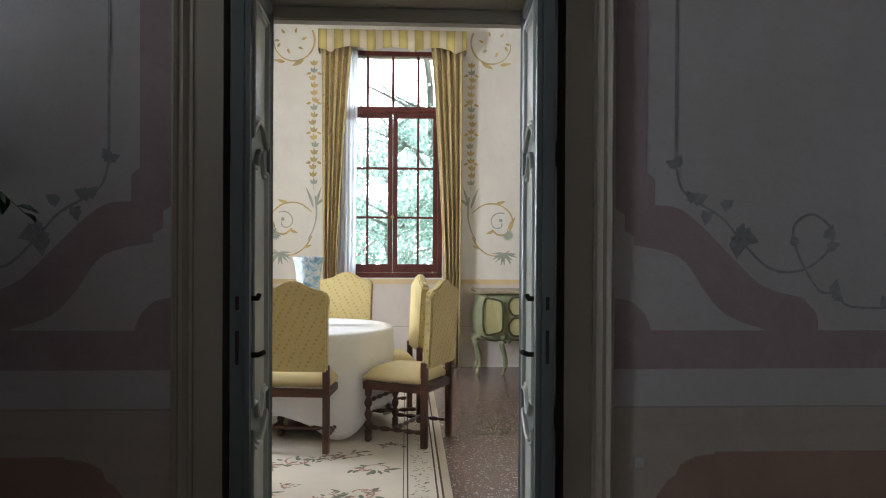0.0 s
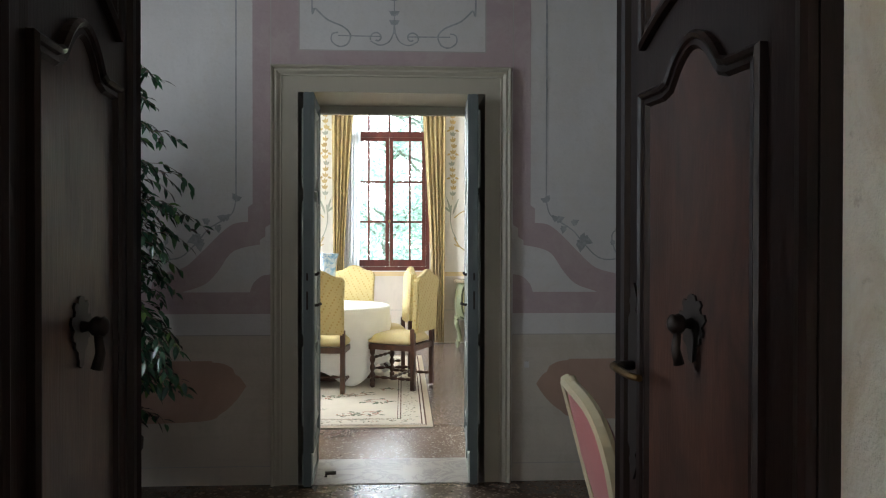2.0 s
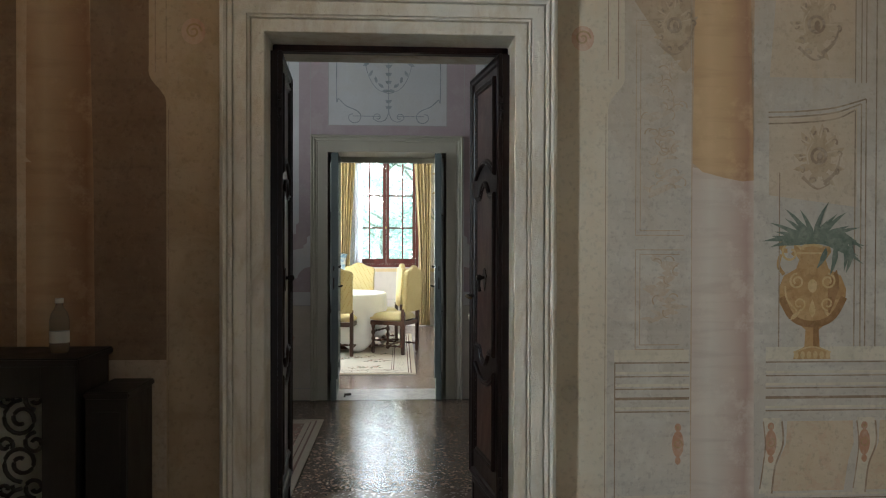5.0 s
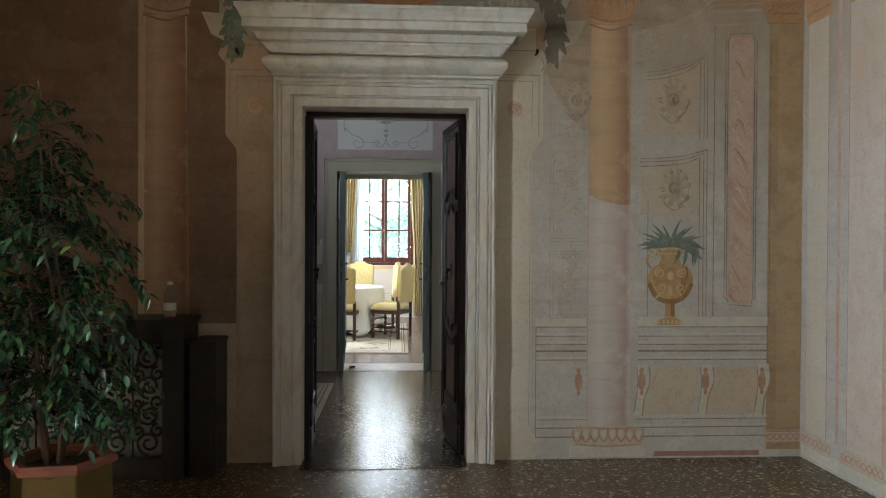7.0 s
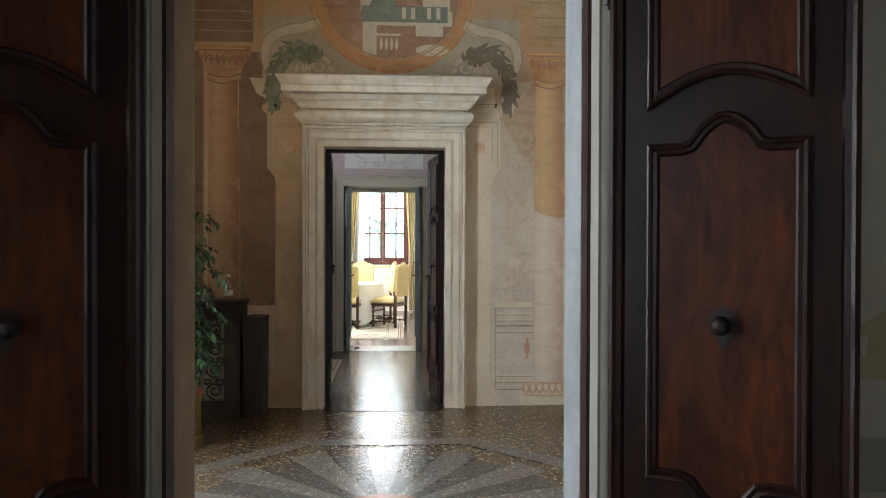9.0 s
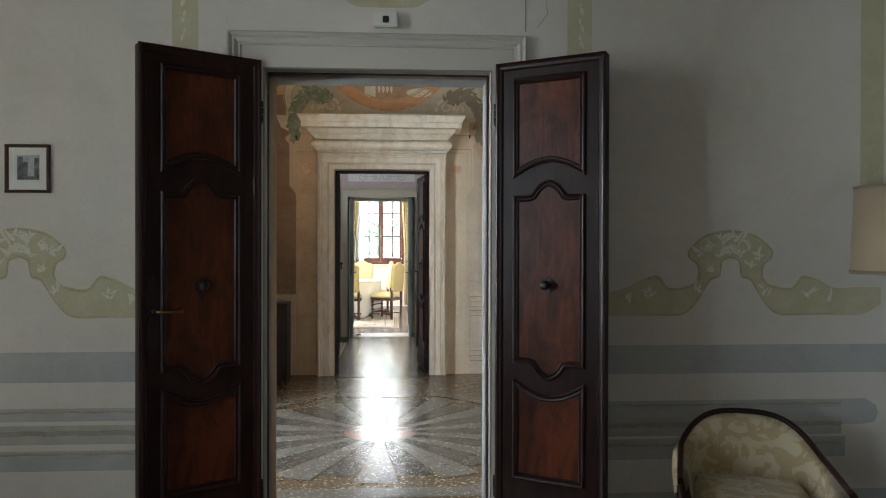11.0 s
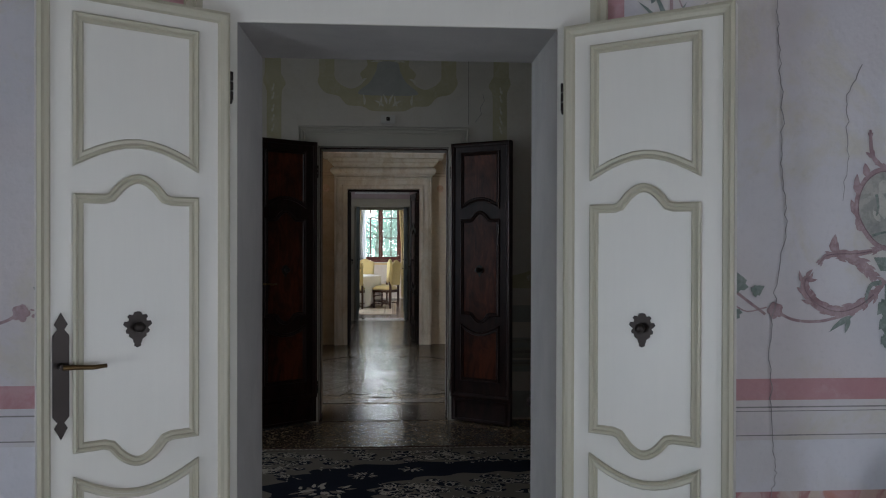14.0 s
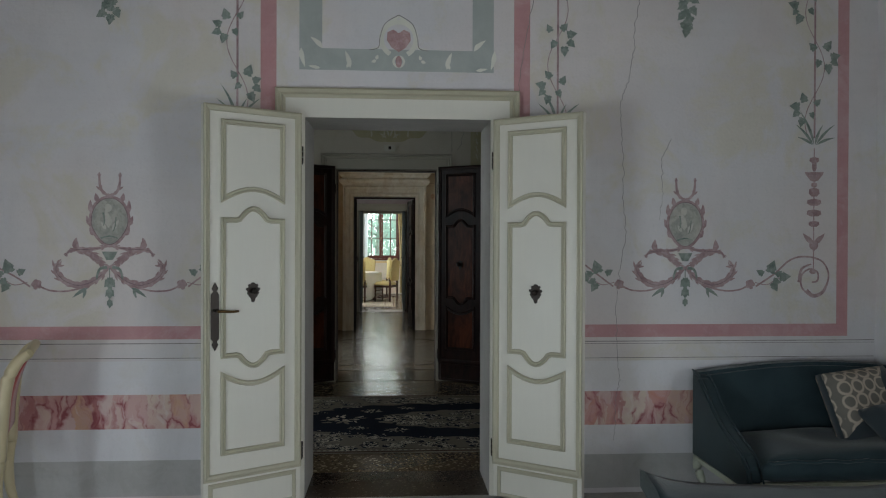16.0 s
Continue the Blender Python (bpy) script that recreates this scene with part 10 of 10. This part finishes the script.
for k in range(4):
    a = math.pi / 4 + math.pi / 2 * k
    bm = bmesh.new()
    tube(bm, spline([(0.24 * math.cos(a), 0.24 * math.sin(a), 0.375), (0.28 * math.cos(a), 0.28 * math.sin(a), 0.30), (0.20 * math.cos(a), 0.20 * math.sin(a), 0.12), (0.27 * math.cos(a), 0.27 * math.sin(a), 0.0)], 5), 0.024, 8, 0.016)
    part("leg", bm, M["walnut_dark"], ct)
sc = root("side_chair", pose(-2.32, -5.62, 0), "dark wooden armchair against the salon wall", "chair")
part("seat", box_bm(-0.24, 0.24, -0.24, 0.24, 0.40, 0.47, bev=0.02), M["gold_damask"], sc)
for x in (-0.21, 0.21):
    for y in (-0.2, 0.2):
        part("leg", box_bm(x - 0.02, x + 0.02, y - 0.02, y + 0.02, 0, 0.41, bev=0.004), M["walnut_dark"], sc)
    bm = bmesh.new()
    tube(bm, spline([(x, 0.2, 0.66), (x * 1.1, 0.0, 0.68), (x * 1.2, -0.16, 0.665), (x * 1.2, -0.22, 0.63)], 5), 0.024, 8)
    tube(bm, [(x, -0.12, 0.66), (x, -0.18, 0.42)], 0.018, 8)
    part("armrest", bm, M["walnut_dark"], sc)
part("backrest", box_bm(-0.22, 0.22, 0.2, 0.24, 0.45, 0.98, bev=0.015), M["gold_damask"], sc)

# ---------- pink room ----------
M["teal_velvet"] = fabric("teal_velvet", (0.016, 0.030, 0.036), (0.044, 0.074, 0.086), sheen=0.4)
M["teal_velvet"].node_tree.nodes["Principled BSDF"].inputs["Sheen Roughness"].default_value = 0.35
M["slate_velvet"] = fabric("slate_velvet", (0.026, 0.036, 0.042), (0.045, 0.058, 0.066), sheen=0.3)
M["sage_carved"] = painted_wood("sage_carved", (0.42, 0.44, 0.35), 0.45, (0.28, 0.24, 0.15))
m, n, l, b = nodes_of("cushion_pattern")
tc = n.new("ShaderNodeTexCoord")
mp = n.new("ShaderNodeMapping")
l.new(tc.outputs["Object"], mp.inputs["Vector"])
vo = n.new("ShaderNodeTexVoronoi")
vo.inputs["Scale"].default_value, vo.inputs["Randomness"].default_value = 13.0, 0.0
l.new(mp.outputs["Vector"], vo.inputs["Vector"])
wob = noise_node(n, l, 30, 3)
ring = ramp(n, l, math_node(n, l, "ADD", vo.outputs["Distance"], math_node(n, l, "MULTIPLY", math_node(n, l, "SUBTRACT", wob.outputs["Fac"], 0.5), 0.16)), [(0.34, 0.0), (0.40, 1.0), (0.50, 1.0), (0.56, 0.0)])
ground = noise_node(n, l, 9, 4)
c = mixed(n, l, mixed(n, l, (0.13, 0.12, 0.105), (0.20, 0.185, 0.16), ground.outputs["Fac"]), (0.47, 0.40, 0.32), ring)
l.new(c, b.inputs["Base Color"])
b.inputs["Roughness"].default_value = 0.9
M["cushion_pattern"] = m


def sofa(m):
    """Two-seat settee with sloping arms; it faces its own +y; its left end is at x = 0."""
    ob = root("velvet_sofa", m, "dark teal velvet settee with a carved sage-painted frame", "sofa")
    W = 1.45
    bm = bmesh.new()
    cushion(bm, 0.07, W - 0.07, 0.05, 0.64, 0.29, 0.425, 0.025, 24, 0.06)
    for v in bm.verts:
        if v.co.z > 0.36:
            v.co.z += 0.010 * math.sin(v.co.x * 9 + 2 * v.co.y) * math.sin(v.co.y * 11 + 1) - 0.016 * math.exp(-((v.co.x - 0.95) ** 2 + (v.co.y - 0.35) ** 2) / 0.03)
    seat = part("seat_cushion", bm, M["teal_velvet"], ob)
    bm = bmesh.new()
    tube(bm, [(0.09 + (W - 0.18) * k / 40, 0.636, 0.405 + 0.004 * math.sin(k * 1.1) + 0.002 * math.sin(k * 2.7)) for k in range(41)], 0.008, 6)
    part("piping", bm, M["teal_velvet"], seat)
    out = [(0.02, 0.26), (0.02, 0.72)] + [(0.02 + (W - 0.04) * k / 20, 0.735 + 0.055 * math.sin(math.pi * k / 20)) for k in range(21)] + [(W - 0.02, 0.72), (W - 0.02, 0.26)]
    bm = bmesh.new()
    slab_from(bm, out, -0.06, 0.06)
    bmesh.ops.bevel(bm, geom=[e for e in bm.edges if abs(e.verts[0].co.y - e.verts[1].co.y) < 0.01], offset=0.02, segments=2, affect="EDGES")
    for v in bm.verts:
        v.co.y -= (v.co.z - 0.3) * 0.16
    part("backrest", bm, M["teal_velvet"], ob)
    for s, x in ((1, 0.0), (-1, W)):
        prof = [(-0.08, 0.74), (0.01, 0.715), (0.10, 0.655), (0.20, 0.575), (0.32, 0.505), (0.44, 0.455), (0.54, 0.415), (0.61, 0.36), (0.635, 0.29), (0.625, 0.24), (-0.08, 0.24)]
        bm = bmesh.new()
        slab_from(bm, prof, 0.0, 0.075, lambda u, v, d: (x + s * d - s * 0.0, u, v))
        bmesh.ops.bevel(bm, geom=bm.edges[:], offset=0.018, segments=2, affect="EDGES")
        arm = part("arm", bm, M["teal_velvet"], ob)
        bm = bmesh.new()
        tube(bm, [(x + s * 0.004, u, v + 0.004) for u, v in spline(prof[:9], 5)], 0.005, 6)
        tube(bm, [(x + s * 0.071, u, v + 0.004) for u, v in spline(prof[:9], 5)], 0.005, 6)
        part("piping", bm, M["teal_velvet"], arm)
    bm = bmesh.new()
    ap = [(0.02, 0.30)] + [(0.02 + (W - 0.04) * k / 40, 0.235 + 0.028 * math.sin(k * 0.47) * (1 if 2 < k < 38 else 0)) for k in range(41)] + [(W - 0.02, 0.30)]
    slab_from(bm, ap, 0.60, 0.64)
    for k in range(14):
        u = 0.15 + (W - 0.3) * k / 13
        tube(bm, [(a, 0.643, b_) for a, b_ in curl(u, 0.268, 0.022, 0.006, 0 if k % 2 else 180, 420 if k % 2 else -420, 14)], 0.005, 5)
    part("apron", bm, M["sage_carved"], ob, "carved sage-painted apron")
    bm = bmesh.new()
    box(bm, -0.004, 0.03, -0.06, 0.62, 0.205, 0.262, bev=0.01)
    part("seat_frame", bm, M["sage_carved"], ob)
    bm = bmesh.new()
    box(bm, W - 0.03, W, -0.06, 0.62, 0.22, 0.26, bev=0.008)
    part("seat_frame", bm, M["sage_carved"], ob)
    for x, s in ((0.04, -1), (W - 0.04, 1)):
        for y, f in ((0.60, 1), (0.0, -1)):
            bm = bmesh.new()
            tube(bm, spline([(x, y, 0.26), (x + s * 0.025, y + f * 0.03, 0.20), (x, y, 0.08), (x + s * 0.02, y + f * 0.03, 0.0)], 6), 0.034, 8, 0.016)
            part("leg", bm, M["sage_carved"], ob)
    return ob


sofa(pose(3.17, -9.0, 0, 0, 0, 180) @ pose(0, 0, 0))
pw = root("throw_pillow", pose(2.57, -9.22, 0.61, -66, 4, 180 + 12), "square patterned grey and cream cushion", "cushion")
bm = bmesh.new()
cushion(bm, -0.22, 0.22, -0.18, 0.22, -0.055, 0.055, 0.03, 10, 0.05)
part("cover", bm, M["slate_velvet"], pw, "slate velvet cover")
bm = bmesh.new()
cushion(bm, -0.17, 0.215, -0.175, 0.175, -0.058, 0.058, 0.03, 10, 0.03)
part("front_panel", bm, M["cushion_pattern"], pw, "beige embroidered trellis panel")
pw2 = root("throw_pillow", pose(2.66, -9.40, 0.515, -35, 0, 180 + 20), "square slate velvet cushion lying on the seat", "cushion")
bm = bmesh.new()
cushion(bm, -0.17, 0.17, -0.14, 0.17, -0.05, 0.05, 0.03, 10, 0.05)
part("cover", bm, M["slate_velvet"], pw2)

st = root("velvet_bench", pose(1.72, -10.05, 0, 0, 0, -8), "low teal velvet bench with a carved sage frame", "bench")
bm = bmesh.new()
prev = None
for k in range(25):
    u = k / 24
    x = -0.62 + 1.24 * u
    e = 0.06 * (2 * abs(u - 0.5)) ** 5
    ringv = [bm.verts.new(p) for p in ((x, -0.24, 0.27 + e), (x, -0.25, 0.35 + e), (x, -0.12, 0.375 + e), (x, 0.12, 0.375 + e), (x, 0.25, 0.35 + e), (x, 0.24, 0.27 + e))]
    if prev:
        for i in range(5):
            bm.faces.new((prev[i], ringv[i], ringv[i + 1], prev[i + 1])).smooth = True
    else:
        bm.faces.new(ringv)
    prev = ringv
bm.faces.new(prev[::-1])
bmesh.ops.recalc_face_normals(bm, faces=bm.faces[:])
part("seat", bm, M["teal_velvet"], st)
bm = bmesh.new()
box(bm, -0.58, 0.58, -0.245, 0.245, 0.23, 0.285, bev=0.012)
part("seat_frame", bm, M["sage_carved"], st)
for x in (-0.54, 0.54):
    for y in (-0.2, 0.2):
        bm = bmesh.new()
        tube(bm, spline([(x, y, 0.27), (x * 1.04, y * 1.1, 0.2), (x, y, 0.08), (x * 1.04, y * 1.15, 0.0)], 5), 0.032, 8, 0.015)
        part("leg", bm, M["sage_carved"], st)


def open_armchair(m):
    """Carved ivory armchair seen from the side; it faces its own +y."""
    ob = root("ivory_armchair", m, "ivory-painted carved armchair with red upholstered back", "armchair")
    for s in (-1, 1):
        bm = bmesh.new()
        tube(bm, spline([(s * 0.22, -0.25, 0.40), (s * 0.22, -0.262, 0.60), (s * 0.215, -0.285, 0.78), (s * 0.21, -0.33, 0.88), (s * 0.19, -0.375, 0.915)], 6), 0.036, 8, 0.026)
        part("back_post", bm, M["ivory_wood"], ob)
        bm = bmesh.new()
        tube(bm, spline([(s * 0.22, -0.25, 0.40), (s * 0.225, -0.24, 0.28), (s * 0.22, -0.255, 0.12), (s * 0.22, -0.30, 0.0)], 5), 0.034, 8, 0.02)
        part("leg", bm, M["ivory_wood"], ob)
        bm = bmesh.new()
        tube(bm, spline([(s * 0.225, 0.24, 0.38), (s * 0.235, 0.27, 0.28), (s * 0.22, 0.24, 0.12), (s * 0.225, 0.27, 0.0)], 5), 0.03, 8, 0.016)
        part("leg", bm, M["ivory_wood"], ob)
        bm = bmesh.new()
        tube(bm, spline([(s * 0.22, -0.26, 0.66), (s * 0.25, -0.05, 0.68), (s * 0.27, 0.12, 0.665), (s * 0.265, 0.17, 0.63), (s * 0.25, 0.12, 0.52), (s * 0.235, 0.14, 0.40)], 6), 0.02, 8)
        part("armrest", bm, M["ivory_wood"], ob)
    bm = bmesh.new()
    tube(bm, spline([(-0.19, -0.375, 0.915), (-0.08, -0.385, 0.935), (0, -0.39, 0.94), (0.08, -0.385, 0.935), (0.19, -0.375, 0.915)], 5), 0.024, 8)
    part("top_rail", bm, M["ivory_wood"], ob)
    bm = bmesh.new()
    rows = [[bm.verts.new((x, -0.255 - 0.02 * t - 0.08 * t ** 3 + dy, 0.50 + 0.39 * t)) for dy in (0.02, -0.02) for x in ((-0.19, 0, 0.19) if dy > 0 else (0.19, 0, -0.19))] for t in [k / 8 for k in range(9)]]
    for a, b_ in zip(rows, rows[1:]):
        for i in range(6):
            bm.faces.new((a[i], a[(i + 1) % 6], b_[(i + 1) % 6], b_[i])).smooth = True
    bm.faces.new(rows[0][::-1])
    bm.faces.new(rows[-1])
    part("backrest", bm, M["red_velvet"], ob)
    bm = bmesh.new()
    cushion(bm, -0.24, 0.24, -0.18, 0.27, 0.40, 0.47, 0.03, 8, 0.04)
    part("seat", bm, M["red_velvet"], ob)
    part("seat_frame", box_bm(-0.245, 0.245, -0.19, 0.275, 0.34, 0.405, bev=0.02), M["ivory_wood"], ob)
    return ob


open_armchair(pose(-2.27, -9.26, 0, 0, 0, 110))

# ---------- garden seen through the window ----------
m, n, l, b = nodes_of("garden_leaf")
gi = n.new("ShaderNodeNewGeometry")
c = ramp(n, l, gi.outputs["Random Per Island"], [(0.0, (0.12, 0.25, 0.21)), (0.5, (0.19, 0.34, 0.27)), (1.0, (0.30, 0.44, 0.33))])
l.new(c, b.inputs["Base Color"])
b.inputs["Roughness"].default_value = 0.5
tr = n.new("ShaderNodeBsdfTranslucent")
l.new(ramp(n, l, gi.outputs["Random Per Island"], [(0.0, (0.50, 0.72, 0.64)), (0.5, (0.66, 0.86, 0.79)), (1.0, (0.82, 0.95, 0.88))]), tr.inputs["Color"])
ms = n.new("ShaderNodeMixShader")
ms.inputs[0].default_value = 0.82
l.new(b.outputs[0], ms.inputs[1])
l.new(tr.outputs[0], ms.inputs[2])
l.new(ms.outputs[0], n["Material Output"].inputs["Surface"])
M["garden_leaf"] = m


def tree(x, y, height, crown, leaves, seed, trunk=0.16, low=0.3, lean=(0, 0)):
    rnd = random.Random(seed)
    ob = root("garden_tree", pose(x, y, -0.6), "leafy green garden tree seen through the window", "tree", "trees in the garden")
    bm = bmesh.new()
    top = Vector((lean[0], lean[1], height))
    stem = [Vector((0, 0, 0)).lerp(top, k / 8) + Vector((rnd.uniform(-0.1, 0.1), rnd.uniform(-0.1, 0.1), 0)) * (k > 0) for k in range(9)]
    tube(bm, stem, trunk, 8, trunk * 0.25)
    tips = []
    for k in range(26):
        t = rnd.uniform(low, 1.0)
        i = min(7, int(t * 8))
        p = stem[i].lerp(stem[i + 1], t * 8 - i)
        a = rnd.uniform(0, 2 * math.pi)
        r = crown * rnd.uniform(0.5, 1.0) * (1.15 - 0.6 * t)
        q = [p + Vector((math.cos(a) * r * u, math.sin(a) * r * u, r * 0.5 * u + rnd.uniform(-0.1, 0.1))) for u in (0, 0.33, 0.66, 1)]
        tube(bm, q, trunk * 0.32, 6, 0.012)
        tips += q[1:]
    part("trunk", bm, M["garden_bark"], ob)
    lf = bmesh.new()
    clumps = [t + Vector((rnd.gauss(0, 0.25), rnd.gauss(0, 0.25), rnd.gauss(0, 0.2))) for t in tips for _ in range(3)]
    for k in range(leaves):
        c_ = rnd.choice(clumps)
        p = c_ + Vector((rnd.gauss(0, 0.22), rnd.gauss(0, 0.22), rnd.gauss(0, 0.16)))
        leaf_blade(lf, p, Vector((rnd.uniform(-1, 1), rnd.uniform(-1, 1), rnd.uniform(-0.9, 0.4))), rnd.uniform(0.07, 0.15), 0.06, rnd)
    fo = part("crown", lf, M["garden_leaf"], ob, "uneven crown of small green leaves")
    fo["kind"] = "stuff"
    return ob


M["garden_bark"] = plaster("garden_bark", (0.42, 0.43, 0.38), stain=0.25, scale=5)
tree(-1.9, 15.5, 4.6, 1.7, 8000, 31, 0.12, 0.10)
tree(0.9, 14.2, 3.4, 1.5, 8000, 32, 0.10, 0.05)
tree(2.6, 17.5, 8.5, 2.6, 4200, 33, 0.24, 0.35, (-2.0, 0))
tree(-4.2, 19.0, 6.0, 2.2, 4200, 34, 0.18, 0.2)
tree(-0.6, 20.5, 5.0, 2.2, 9000, 36, 0.15, 0.05)
tree(0.7, 19.0, 9.5, 3.0, 2600, 37, 0.15, 0.38, (-0.6, 0.5))

wood_leaves = bmesh.new()
rnd = random.Random(77)
for k in range(15000):
    x = rnd.uniform(-7.5, 6.0)
    top = 4.3 + 0.9 * math.sin(x * 0.9) + 0.7 * math.sin(x * 2.3 + 1)
    z = -0.6 + (top + 0.6) * rnd.random() ** 0.9
    leaf_blade(wood_leaves, Vector((x, 26 + rnd.uniform(-1.5, 1.5) + 0.8 * math.sin(x * 3 + z * 2), z)), Vector((rnd.uniform(-1, 1), rnd.uniform(-1, 1), rnd.uniform(-1, 0.4))), rnd.uniform(0.14, 0.30), 0.13, rnd)
tagged(obj_from("far_shrubbery", wood_leaves, M["garden_leaf"]), "pale green shrubs at the end of the garden", "shrubs", kind="stuff")
m, n, l, b = nodes_of("bright_sky")
em = n.new("ShaderNodeEmission")
em.inputs["Color"].default_value, em.inputs["Strength"].default_value = (0.93, 0.98, 1.0, 1), SKY_GLOW
l.new(em.outputs[0], n["Material Output"].inputs["Surface"])
bm = bmesh.new()
bm.faces.new([bm.verts.new(p) for p in ((-60, 45, -0.6), (60, 45, -0.6), (60, 45, 45), (-60, 45, 45))])
tagged(obj_from("backdrop", bm, m), "bright hazy white summer sky", "sky", kind="structure")
